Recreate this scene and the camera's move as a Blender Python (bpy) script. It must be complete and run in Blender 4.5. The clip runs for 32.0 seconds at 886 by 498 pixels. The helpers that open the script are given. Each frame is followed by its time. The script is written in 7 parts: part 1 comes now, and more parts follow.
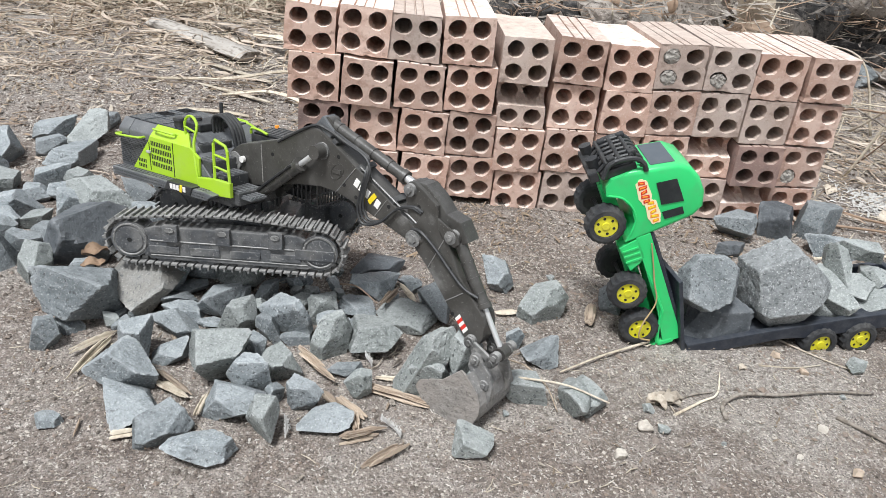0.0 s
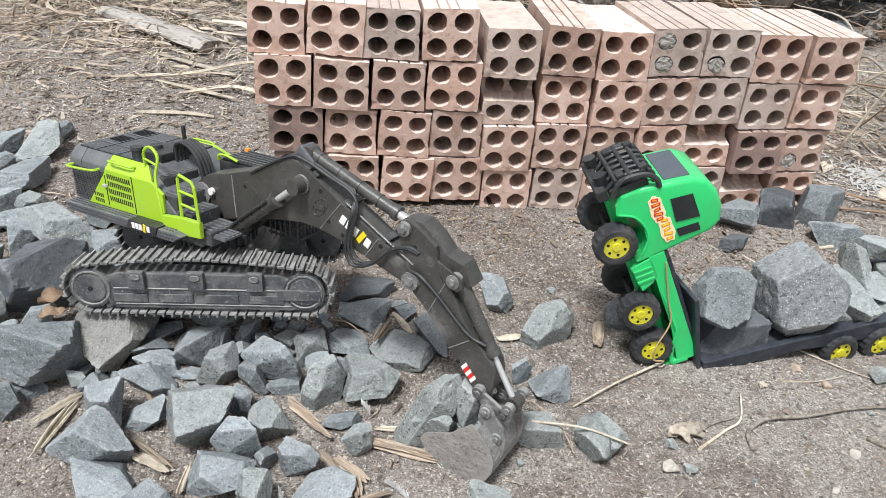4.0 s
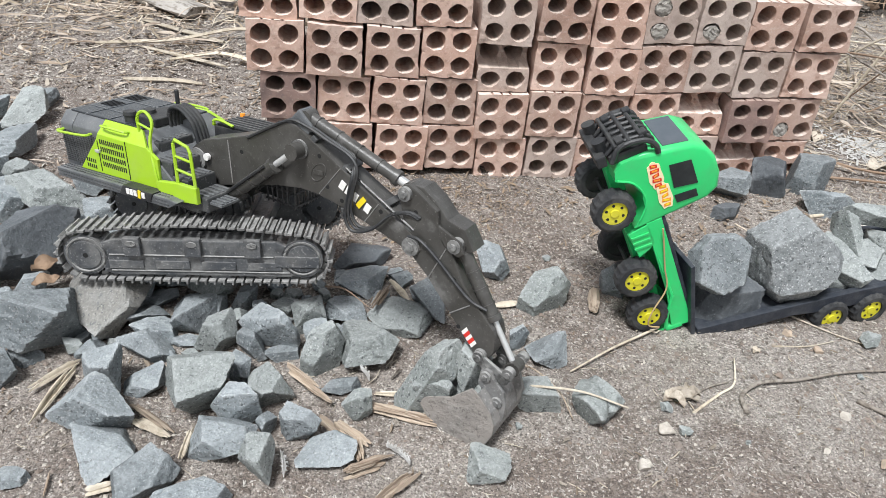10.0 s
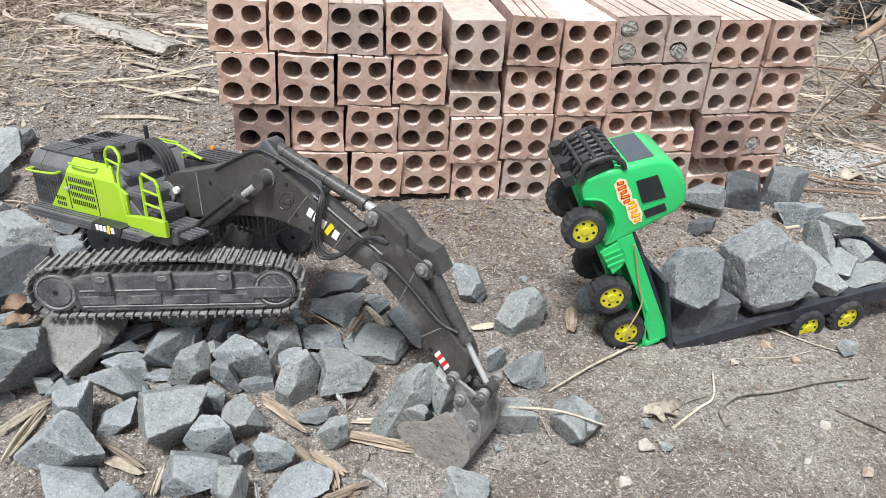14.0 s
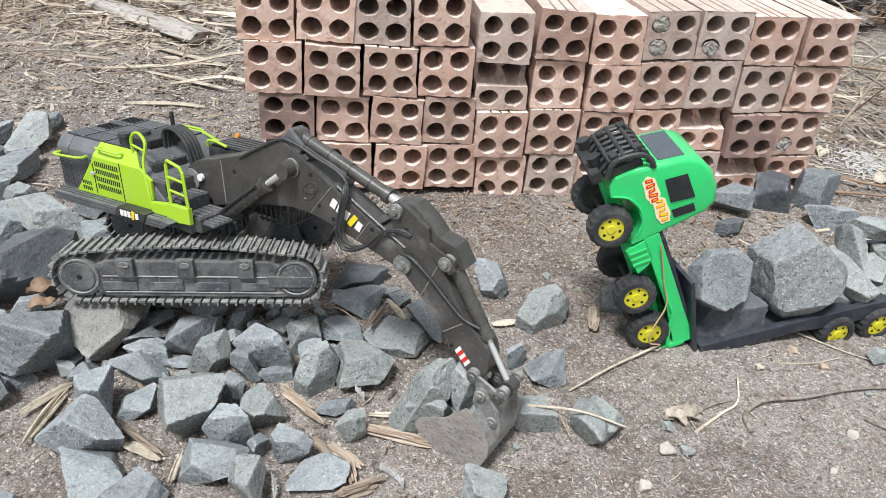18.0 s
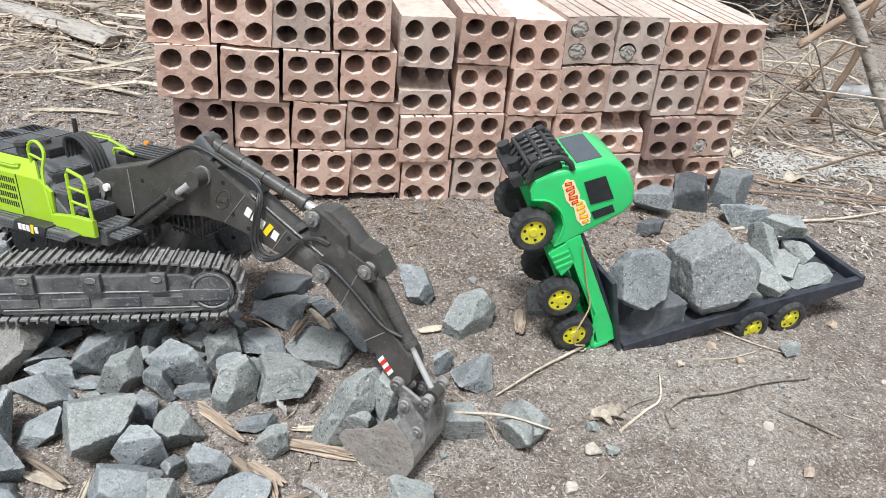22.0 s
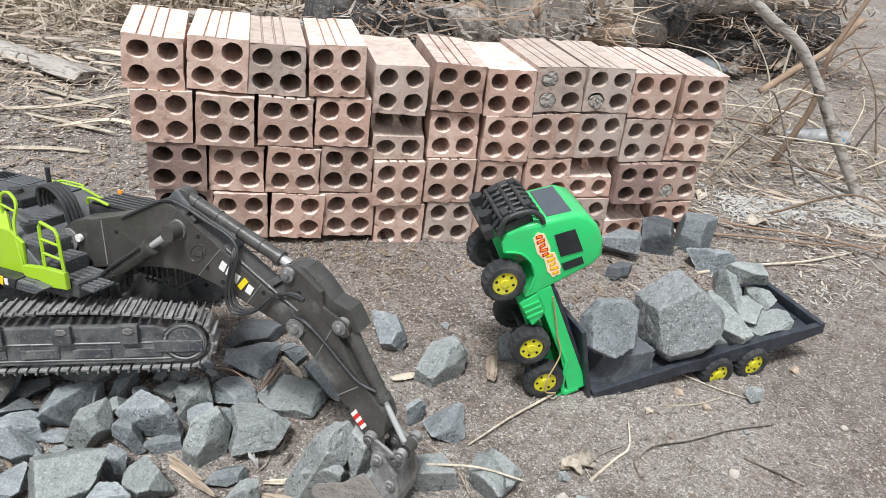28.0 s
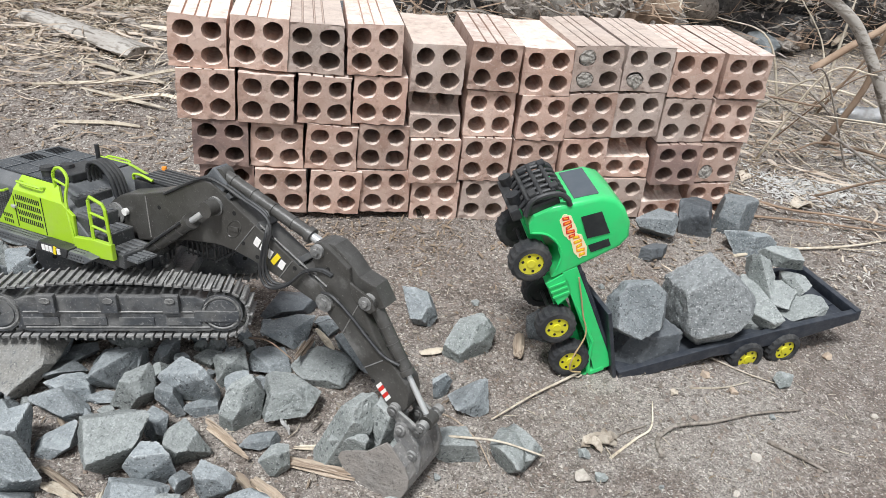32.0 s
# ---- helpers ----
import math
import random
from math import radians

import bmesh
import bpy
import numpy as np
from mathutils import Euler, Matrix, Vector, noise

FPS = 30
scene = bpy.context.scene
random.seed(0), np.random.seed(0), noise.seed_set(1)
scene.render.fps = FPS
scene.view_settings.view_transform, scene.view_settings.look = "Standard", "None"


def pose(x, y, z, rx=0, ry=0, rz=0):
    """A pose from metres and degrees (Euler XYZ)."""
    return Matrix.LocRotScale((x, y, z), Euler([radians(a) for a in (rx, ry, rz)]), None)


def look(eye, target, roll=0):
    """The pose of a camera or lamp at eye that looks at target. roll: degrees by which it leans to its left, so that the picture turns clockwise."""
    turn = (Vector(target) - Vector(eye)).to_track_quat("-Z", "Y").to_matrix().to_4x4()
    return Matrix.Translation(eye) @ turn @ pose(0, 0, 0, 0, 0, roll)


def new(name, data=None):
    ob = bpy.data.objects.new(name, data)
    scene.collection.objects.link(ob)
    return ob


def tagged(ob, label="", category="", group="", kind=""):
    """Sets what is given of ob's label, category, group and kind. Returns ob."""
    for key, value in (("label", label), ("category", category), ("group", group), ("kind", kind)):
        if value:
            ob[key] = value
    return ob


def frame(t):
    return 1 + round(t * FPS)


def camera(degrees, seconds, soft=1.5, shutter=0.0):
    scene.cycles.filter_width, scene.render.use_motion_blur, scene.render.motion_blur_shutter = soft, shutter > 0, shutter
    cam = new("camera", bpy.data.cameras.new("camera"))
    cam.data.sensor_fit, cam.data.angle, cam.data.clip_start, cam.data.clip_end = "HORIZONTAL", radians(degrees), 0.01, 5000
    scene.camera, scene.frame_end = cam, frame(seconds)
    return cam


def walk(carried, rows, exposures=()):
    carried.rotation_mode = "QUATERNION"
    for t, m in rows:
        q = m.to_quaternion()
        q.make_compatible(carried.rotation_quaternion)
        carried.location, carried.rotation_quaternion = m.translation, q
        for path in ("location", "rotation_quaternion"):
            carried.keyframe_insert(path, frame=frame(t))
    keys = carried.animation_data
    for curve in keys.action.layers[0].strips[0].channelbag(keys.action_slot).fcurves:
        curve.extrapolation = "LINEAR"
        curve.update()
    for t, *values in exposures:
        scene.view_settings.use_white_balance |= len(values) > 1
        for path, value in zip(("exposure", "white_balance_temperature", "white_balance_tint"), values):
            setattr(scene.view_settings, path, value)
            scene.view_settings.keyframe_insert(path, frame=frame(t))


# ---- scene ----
cam = camera(64.7, 32.0, soft=0.6)
PATH = [
    (0, (-0.084, -0.098, 0.49), (0.103, 1.656, -0.453), 6.4),
    (0.5, (-0.08, -0.097, 0.493), (0.151, 1.663, -0.427), 6.4),
    (1, (-0.081, -0.099, 0.495), (0.187, 1.669, -0.399), 6.4),
    (1.5, (-0.085, -0.106, 0.497), (0.213, 1.667, -0.379), 6.7),
    (2, (-0.091, -0.097, 0.499), (0.169, 1.683, -0.374), 5.9),
    (2.5, (-0.1, -0.087, 0.503), (0.134, 1.698, -0.368), 5.2),
    (4.5, (-0.101, 0.007, 0.517), (0.17, 1.673, -0.554), 4.5),
    (5, (-0.105, 0.007, 0.519), (0.163, 1.667, -0.564), 4.0),
    (5.5, (-0.11, 0.007, 0.517), (0.161, 1.667, -0.565), 4.1),
    (6, (-0.11, 0.006, 0.513), (0.189, 1.654, -0.581), 4.5),
    (6.5, (-0.106, -0.006, 0.518), (0.264, 1.623, -0.583), 5.2),
    (7, (-0.109, -0.017, 0.522), (0.292, 1.601, -0.582), 6.1),
    (7.5, (-0.114, -0.017, 0.523), (0.314, 1.604, -0.567), 7.7),
    (8, (-0.116, -0.016, 0.525), (0.32, 1.607, -0.559), 8.7),
    (8.5, (-0.118, -0.009, 0.521), (0.262, 1.623, -0.571), 7.8),
    (9, (-0.112, -0.002, 0.511), (0.212, 1.631, -0.597), 6.3),
    (9.5, (-0.112, -0.002, 0.508), (0.196, 1.632, -0.602), 5.9),
    (10, (-0.113, -0.006, 0.507), (0.189, 1.645, -0.581), 5.6),
    (10.5, (-0.112, -0.004, 0.509), (0.163, 1.665, -0.558), 4.7),
    (11, (-0.111, -0.006, 0.508), (0.14, 1.682, -0.534), 3.7),
    (11.5, (-0.105, -0.011, 0.504), (0.149, 1.682, -0.53), 3.2),
    (12, (-0.109, -0.01, 0.508), (0.153, 1.69, -0.512), 3.5),
    (12.5, (-0.103, -0.012, 0.506), (0.176, 1.7, -0.489), 3.5),
    (13, (-0.101, -0.009, 0.508), (0.204, 1.698, -0.488), 3.4),
    (13.5, (-0.098, -0.011, 0.505), (0.218, 1.689, -0.5), 3.4),
    (14, (-0.094, -0.011, 0.505), (0.232, 1.678, -0.514), 3.7),
    (14.5, (-0.099, -0.005, 0.507), (0.215, 1.683, -0.519), 4.2),
    (16.5, (-0.098, -0.005, 0.505), (0.241, 1.676, -0.524), 5.8),
    (17, (-0.093, -0.003, 0.505), (0.23, 1.683, -0.521), 5.6),
    (17.5, (-0.096, -0.001, 0.504), (0.197, 1.691, -0.523), 5.0),
    (18, (-0.096, -0.004, 0.502), (0.174, 1.683, -0.537), 4.3),
    (18.5, (-0.099, -0.001, 0.499), (0.156, 1.675, -0.561), 4.0),
    (19, (-0.097, -0.001, 0.497), (0.164, 1.648, -0.606), 4.3),
    (19.5, (-0.098, 0.002, 0.495), (0.164, 1.624, -0.646), 4.6),
    (20, (-0.098, 0.003, 0.492), (0.18, 1.628, -0.64), 5.5),
    (20.5, (-0.099, -0.001, 0.501), (0.239, 1.659, -0.562), 6.7),
    (21, (-0.094, 0.0, 0.498), (0.319, 1.659, -0.541), 6.8),
    (21.5, (-0.087, 0.003, 0.496), (0.359, 1.658, -0.535), 6.4),
    (22, (-0.082, 0.003, 0.499), (0.369, 1.667, -0.514), 6.0),
    (22.5, (-0.084, -0.001, 0.495), (0.355, 1.653, -0.541), 5.9),
    (23, (-0.088, -0.003, 0.496), (0.339, 1.644, -0.555), 6.0),
    (23.5, (-0.091, 0.0, 0.494), (0.321, 1.662, -0.539), 6.1),
    (24, (-0.094, 0.003, 0.496), (0.293, 1.677, -0.528), 5.9),
    (24.5, (-0.095, 0.001, 0.494), (0.287, 1.673, -0.535), 6.0),
    (25, (-0.096, -0.001, 0.495), (0.288, 1.67, -0.536), 6.0),
    (25.5, (-0.095, 0.0, 0.496), (0.317, 1.678, -0.512), 6.1),
    (26, (-0.091, -0.001, 0.498), (0.383, 1.683, -0.471), 6.5),
    (26.5, (-0.09, -0.002, 0.504), (0.42, 1.689, -0.435), 7.0),
    (28.5, (-0.081, 0.007, 0.525), (0.451, 1.693, -0.41), 7.4),
    (29, (-0.077, 0.006, 0.523), (0.444, 1.679, -0.443), 7.4),
    (29.5, (-0.079, 0.004, 0.525), (0.427, 1.678, -0.446), 7.4),
    (30, (-0.07, 0.004, 0.537), (0.444, 1.68, -0.425), 7.7),
    (30.5, (-0.065, 0.0, 0.547), (0.433, 1.674, -0.427), 7.6),
    (31, (-0.063, -0.006, 0.539), (0.406, 1.661, -0.461), 7.0),
    (31.5, (-0.065, -0.007, 0.537), (0.38, 1.655, -0.482), 6.9),
    (32, (-0.072, -0.009, 0.537), (0.332, 1.668, -0.476), 6.6),
]
walk(cam, [(t, look(eye, target, roll)) for t, eye, target, roll in PATH], exposures=[(0, 0.42), (24, 0.44), (26.5, 0.40), (29, 0.31), (32, 0.31)])

# ---- world and light ----
world = bpy.data.worlds.new("overcast_sky")
scene.world = world
world.use_nodes = True
wn = world.node_tree.nodes
sky = wn.new("ShaderNodeTexSky")
sky.sky_type = 'NISHITA'
sky.sun_disc = False
sky.sun_elevation = radians(64)
sky.sun_rotation = radians(218)
sky.air_density, sky.dust_density = 1.0, 1.0
desat = wn.new("ShaderNodeHueSaturation")
desat.inputs["Saturation"].default_value = 0.25
world.node_tree.links.new(sky.outputs[0], desat.inputs["Color"])
world.node_tree.links.new(desat.outputs[0], wn["Background"].inputs[0])
wn["Background"].inputs[1].default_value = 0.115
sun = new("sun", bpy.data.lights.new("sun", 'SUN'))
sun.data.energy, sun.data.angle, sun.data.color = 3.45, radians(13), (0.945, 0.972, 1.0)
sun.matrix_world = look((-0.8, -0.45, 3.0), (0.1, 0.7, 0.0))


# ---- materials ----
def mat(name, base, rough=0.7, metal=0.0, spots=(), bump=0.3, bump_scale=300.0, dust=0.0, dust_lit_color=(0.36, 0.33, 0.30), dust_scale=40.0, vary=0.0, up_dust_light=0.0, grain=1.0, cells=(), worn=None):
    """Base colour broken up by noises: spots are (scale, low, high, colour, amount)."""
    m = bpy.data.materials.new(name)
    m.use_nodes = True
    n, l = m.node_tree.nodes, m.node_tree.links
    b = n["Principled BSDF"]
    b.inputs["Roughness"].default_value, b.inputs["Metallic"].default_value = rough, metal
    co = n.new("ShaderNodeTexCoord")
    info = n.new("ShaderNodeObjectInfo")
    add = n.new("ShaderNodeVectorMath")
    l.new(co.outputs["Object"], add.inputs[0])
    mul = n.new("ShaderNodeVectorMath")
    mul.operation = 'SCALE'
    mul.inputs["Scale"].default_value = 7.0
    l.new(info.outputs["Random"], mul.inputs[0])
    l.new(mul.outputs[0], add.inputs[1])
    vec = add.outputs[0]
    if grain != 1.0:
        st = n.new("ShaderNodeVectorMath")
        st.operation = 'MULTIPLY'
        st.inputs[1].default_value = (grain, 1.0, 1.0)
        l.new(vec, st.inputs[0])
        vec = st.outputs[0]

    def noise_tex(scale, detail=6.0, rough_=0.6):
        t = n.new("ShaderNodeTexNoise")
        t.inputs["Scale"].default_value, t.inputs["Detail"].default_value, t.inputs["Roughness"].default_value = scale, detail, rough_
        l.new(vec, t.inputs["Vector"])
        return t.outputs["Fac"]

    def ramp(fac, lo, hi):
        r = n.new("ShaderNodeMapRange")
        r.inputs["From Min"].default_value, r.inputs["From Max"].default_value = lo, hi
        l.new(fac, r.inputs["Value"])
        return r.outputs[0]

    def mix(fac, a, b2, amount=1.0):
        x = n.new("ShaderNodeMix")
        x.data_type = 'RGBA'
        if amount != 1.0:
            k = n.new("ShaderNodeMath")
            k.operation = 'MULTIPLY'
            k.inputs[1].default_value = amount
            l.new(fac, k.inputs[0])
            fac = k.outputs[0]
        l.new(fac, x.inputs["Factor"])
        for s, v in ((6, a), (7, b2)):
            if isinstance(v, tuple):
                x.inputs[s].default_value = (*v, 1)
            else:
                l.new(v, x.inputs[s])
        return x.outputs[2]
    col = base
    for scale, lo, hi, c, amount in spots:
        col = mix(ramp(noise_tex(scale), lo, hi), col, c, amount)
    if dust:
        col = mix(ramp(noise_tex(dust_scale, 8.0, 0.7), 0.45, 0.75), col, dust_lit_color, dust)
    # Upward faces blend paler: settled dust, and on stones and bricks painted top light.
    if up_dust_light:
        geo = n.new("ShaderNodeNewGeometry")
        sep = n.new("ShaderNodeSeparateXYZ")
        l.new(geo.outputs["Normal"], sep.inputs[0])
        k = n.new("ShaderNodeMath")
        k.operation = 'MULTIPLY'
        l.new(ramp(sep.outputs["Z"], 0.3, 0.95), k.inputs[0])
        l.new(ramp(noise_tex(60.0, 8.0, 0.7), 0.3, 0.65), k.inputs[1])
        col = mix(k.outputs[0], col, dust_lit_color, up_dust_light)
    if worn:
        gp = n.new("ShaderNodeNewGeometry")
        kk = n.new("ShaderNodeMath")
        kk.operation = 'MULTIPLY'
        l.new(ramp(gp.outputs["Pointiness"], 0.515, 0.60), kk.inputs[0])
        l.new(ramp(noise_tex(55.0), 0.35, 0.6), kk.inputs[1])
        col = mix(kk.outputs[0], col, worn, 0.75)
    heights = []
    for scale, amount in cells:
        vo = n.new("ShaderNodeTexVoronoi")
        vo.inputs["Scale"].default_value = scale
        l.new(vec, vo.inputs["Vector"])
        sp = n.new("ShaderNodeSeparateColor")
        l.new(vo.outputs["Color"], sp.inputs[0])
        heights.append(vo.outputs["Distance"])
        hs = n.new("ShaderNodeHueSaturation")
        r = n.new("ShaderNodeMapRange")
        r.inputs["To Min"].default_value, r.inputs["To Max"].default_value = 1 - amount, 1 + amount
        l.new(sp.outputs[0], r.inputs["Value"])
        l.new(r.outputs[0], hs.inputs["Value"])
        if isinstance(col, tuple):
            hs.inputs["Color"].default_value = (*col, 1)
        else:
            l.new(col, hs.inputs["Color"])
        col = hs.outputs[0]
    if vary:
        h = n.new("ShaderNodeHueSaturation")
        r = n.new("ShaderNodeMapRange")
        r.inputs["To Min"].default_value, r.inputs["To Max"].default_value = 1 - vary, 1 + vary
        l.new(info.outputs["Random"], r.inputs["Value"])
        l.new(r.outputs[0], h.inputs["Value"])
        if isinstance(col, tuple):
            h.inputs["Color"].default_value = (*col, 1)
        else:
            l.new(col, h.inputs["Color"])
        col = h.outputs[0]
    if isinstance(col, tuple):
        b.inputs["Base Color"].default_value = (*col, 1)
    else:
        l.new(col, b.inputs["Base Color"])
    if bump:
        bp = n.new("ShaderNodeBump")
        bp.inputs["Strength"].default_value, bp.inputs["Distance"].default_value = bump, 0.003
        l.new(noise_tex(bump_scale, 8.0, 0.65), bp.inputs["Height"])
        last = bp
        for (scale, amount), hgt in zip(cells, heights):
            bq = n.new("ShaderNodeBump")
            bq.invert = True
            bq.inputs["Strength"].default_value, bq.inputs["Distance"].default_value = min(1.0, amount * 1.6), 0.6 / scale
            l.new(hgt, bq.inputs["Height"])
            l.new(last.outputs[0], bq.inputs["Normal"])
            last = bq
        l.new(last.outputs[0], b.inputs["Normal"])
    return m


M_DIRT = mat("dirt", (0.205, 0.172, 0.148), 0.95, spots=[(2.0, 0.42, 0.60, (0.345, 0.315, 0.280), 0.8), (5.5, 0.47, 0.60, (0.165, 0.128, 0.105), 0.75), (15, 0.48, 0.64, (0.142, 0.112, 0.094), 0.6), (38, 0.5, 0.62, (0.34, 0.305, 0.272), 0.6), (90, 0.54, 0.63, (0.105, 0.084, 0.070), 0.6), (190, 0.56, 0.64, (0.42, 0.38, 0.335), 0.5), (320, 0.57, 0.62, (0.58, 0.54, 0.49), 0.7), (500, 0.56, 0.61, (0.06, 0.048, 0.041), 0.75)], bump=1.0, bump_scale=210, cells=[(330, 0.12), (680, 0.32)])
# Stones: pale upward faces carry light from above in their colour, with dust.
M_ROCK = mat("basalt", (0.145, 0.165, 0.172), 0.78, spots=[(7, 0.42, 0.60, (0.220, 0.241, 0.247), 0.85), (30, 0.50, 0.62, (0.111, 0.124, 0.130), 0.6), (130, 0.55, 0.60, (0.288, 0.305, 0.310), 0.5), (260, 0.575, 0.605, (0.062, 0.068, 0.070), 0.85), (480, 0.59, 0.63, (0.497, 0.508, 0.508), 0.6)], bump=0.8, bump_scale=190, vary=0.24, up_dust_light=0.75, dust_lit_color=(0.367, 0.393, 0.398), cells=[(700, 0.12)], worn=(0.475, 0.494, 0.497))
M_ROCK_SPECK = mat("speckled_basalt", (0.165, 0.176, 0.176), 0.78, spots=[(7, 0.42, 0.60, (0.236, 0.248, 0.248), 0.85), (30, 0.50, 0.62, (0.126, 0.135, 0.136), 0.6), (130, 0.55, 0.60, (0.329, 0.338, 0.335), 0.5), (260, 0.575, 0.605, (0.060, 0.066, 0.068), 0.85), (480, 0.59, 0.63, (0.630, 0.630, 0.630), 0.6)], bump=0.8, bump_scale=190, vary=0.05, up_dust_light=0.6, dust_lit_color=(0.373, 0.386, 0.384), cells=[(700, 0.12)], worn=(0.461, 0.473, 0.466))
M_ROCK_BROWN = mat("brown_stained_basalt", (0.180, 0.168, 0.148), 0.78, spots=[(7, 0.42, 0.60, (0.245, 0.235, 0.212), 0.85), (30, 0.50, 0.62, (0.125, 0.112, 0.095), 0.6), (130, 0.55, 0.60, (0.30, 0.285, 0.255), 0.5), (260, 0.575, 0.605, (0.055, 0.060, 0.062), 0.85), (480, 0.59, 0.63, (0.46, 0.44, 0.40), 0.6)], bump=0.8, bump_scale=190, vary=0.05, up_dust_light=0.5, dust_lit_color=(0.32, 0.325, 0.315), cells=[(700, 0.12)], worn=(0.40, 0.40, 0.38))
M_ROCK_DARK = mat("dark_basalt", (0.065, 0.073, 0.081), 0.7, spots=[(12, 0.4, 0.62, (0.120, 0.131, 0.139), 0.8), (80, 0.54, 0.63, (0.037, 0.041, 0.045), 0.7), (330, 0.6, 0.66, (0.248, 0.256, 0.265), 0.4)], bump=1.0, bump_scale=80, vary=0.15, up_dust_light=0.35, dust_lit_color=(0.207, 0.219, 0.225), cells=[(620, 0.10)], worn=(0.282, 0.292, 0.298))
M_ROCK_GREEN = mat("dusty_greenish_stone", (0.192, 0.210, 0.199), 0.78, spots=[(7, 0.42, 0.60, (0.279, 0.296, 0.283), 0.85), (30, 0.50, 0.62, (0.135, 0.148, 0.140), 0.6), (130, 0.55, 0.60, (0.356, 0.373, 0.356), 0.5), (260, 0.575, 0.605, (0.059, 0.065, 0.067), 0.85), (480, 0.59, 0.63, (0.540, 0.545, 0.529), 0.6)], bump=0.8, bump_scale=190, vary=0.16, up_dust_light=0.75, dust_lit_color=(0.400, 0.421, 0.408), cells=[(700, 0.12)], worn=(0.475, 0.488, 0.475))
# Brick tops: skylight painted into the pale top tone along with the dust.
M_BRICK = mat("fired_clay", (0.521, 0.338, 0.265), 0.9, spots=[(10, 0.4, 0.62, (0.630, 0.469, 0.393), 0.85), (34, 0.5, 0.66, (0.403, 0.244, 0.185), 0.7), (110, 0.56, 0.68, (0.277, 0.167, 0.128), 0.55), (300, 0.57, 0.66, (0.655, 0.521, 0.447), 0.6)], bump=0.45, bump_scale=200, vary=0.2, up_dust_light=0.95, dust_lit_color=(0.90, 0.79, 0.70))
M_BRICK_GREY = mat("overfired_clay", (0.482, 0.363, 0.304), 0.9, spots=[(10, 0.4, 0.62, (0.593, 0.492, 0.433), 0.85), (34, 0.5, 0.66, (0.344, 0.259, 0.217), 0.65), (110, 0.56, 0.68, (0.215, 0.150, 0.123), 0.5), (300, 0.57, 0.66, (0.636, 0.542, 0.482), 0.5)], bump=0.45, bump_scale=200, vary=0.18, up_dust_light=0.9, dust_lit_color=(0.72, 0.60, 0.51))
M_BRICK_DARK = mat("scorched_clay", (0.27, 0.18, 0.155), 0.9, spots=[(10, 0.4, 0.62, (0.39, 0.26, 0.215), 0.85), (34, 0.5, 0.66, (0.15, 0.11, 0.10), 0.7), (300, 0.57, 0.66, (0.5, 0.4, 0.35), 0.4)], bump=0.45, bump_scale=200, vary=0.12, up_dust_light=0.7, dust_lit_color=(0.5, 0.4, 0.33))
M_MORTAR = mat("old_mortar", (0.42, 0.39, 0.35), 0.95, spots=[(90, 0.4, 0.65, (0.28, 0.25, 0.22), 0.8)], bump=1.0, bump_scale=300)
M_GREY = mat("dark_grey_plastic", (0.050, 0.052, 0.054), 0.42, spots=[(60, 0.5, 0.7, (0.10, 0.10, 0.098), 0.7), (420, 0.60, 0.66, (0.28, 0.275, 0.265), 0.45)], bump=0.15, bump_scale=500, dust=0.45, dust_lit_color=(0.19, 0.185, 0.175), dust_scale=22, up_dust_light=0.4)
M_BOOM = mat("dark_grey_metal_arm", (0.052, 0.049, 0.044), 0.34, metal=0.1, spots=[(30, 0.5, 0.75, (0.105, 0.102, 0.096), 0.7), (22, 0.62, 0.70, (0.26, 0.255, 0.245), 0.45), (420, 0.62, 0.68, (0.30, 0.29, 0.275), 0.4)], bump=0.12, bump_scale=500, dust=0.35, dust_lit_color=(0.17, 0.163, 0.153), dust_scale=26, up_dust_light=0.35)
M_BODY = mat("slate_grey_plastic", (0.092, 0.098, 0.104), 0.4, spots=[(40, 0.5, 0.75, (0.13, 0.136, 0.14), 0.7), (420, 0.60, 0.66, (0.30, 0.30, 0.29), 0.45)], bump=0.12, bump_scale=500, dust=0.45, dust_lit_color=(0.24, 0.24, 0.235), dust_scale=24, up_dust_light=0.5)
M_ROOF = mat("glossy_black_roof", (0.022, 0.026, 0.031), 0.22, spots=[(30, 0.5, 0.7, (0.04, 0.044, 0.048), 0.7), (420, 0.60, 0.66, (0.30, 0.30, 0.30), 0.5)], bump=0.08, bump_scale=500, dust=0.3, dust_lit_color=(0.11, 0.112, 0.115), dust_scale=26)
M_FRAME = mat("dusty_crawler_frame", (0.062, 0.066, 0.072), 0.36, spots=[(24, 0.45, 0.62, (0.17, 0.168, 0.162), 0.85), (70, 0.55, 0.64, (0.045, 0.045, 0.045), 0.65), (420, 0.59, 0.65, (0.40, 0.39, 0.375), 0.45)], bump=0.4, bump_scale=160, dust=0.35, dust_lit_color=(0.28, 0.273, 0.26), dust_scale=30, up_dust_light=0.5)
M_ROOT = mat("grey_brown_root", (0.25, 0.215, 0.178), 0.9, spots=[(60, 0.4, 0.62, (0.37, 0.33, 0.285), 0.9), (180, 0.52, 0.62, (0.11, 0.09, 0.072), 0.7)], bump=0.9, bump_scale=160)
M_CLAYED = mat("clay_caked_steel", (0.281, 0.254, 0.229), 0.85, spots=[(24, 0.44, 0.6, (0.211, 0.195, 0.179), 0.8), (90, 0.52, 0.62, (0.312, 0.290, 0.265), 0.7), (260, 0.57, 0.63, (0.094, 0.086, 0.078), 0.6)], bump=0.8, bump_scale=180)
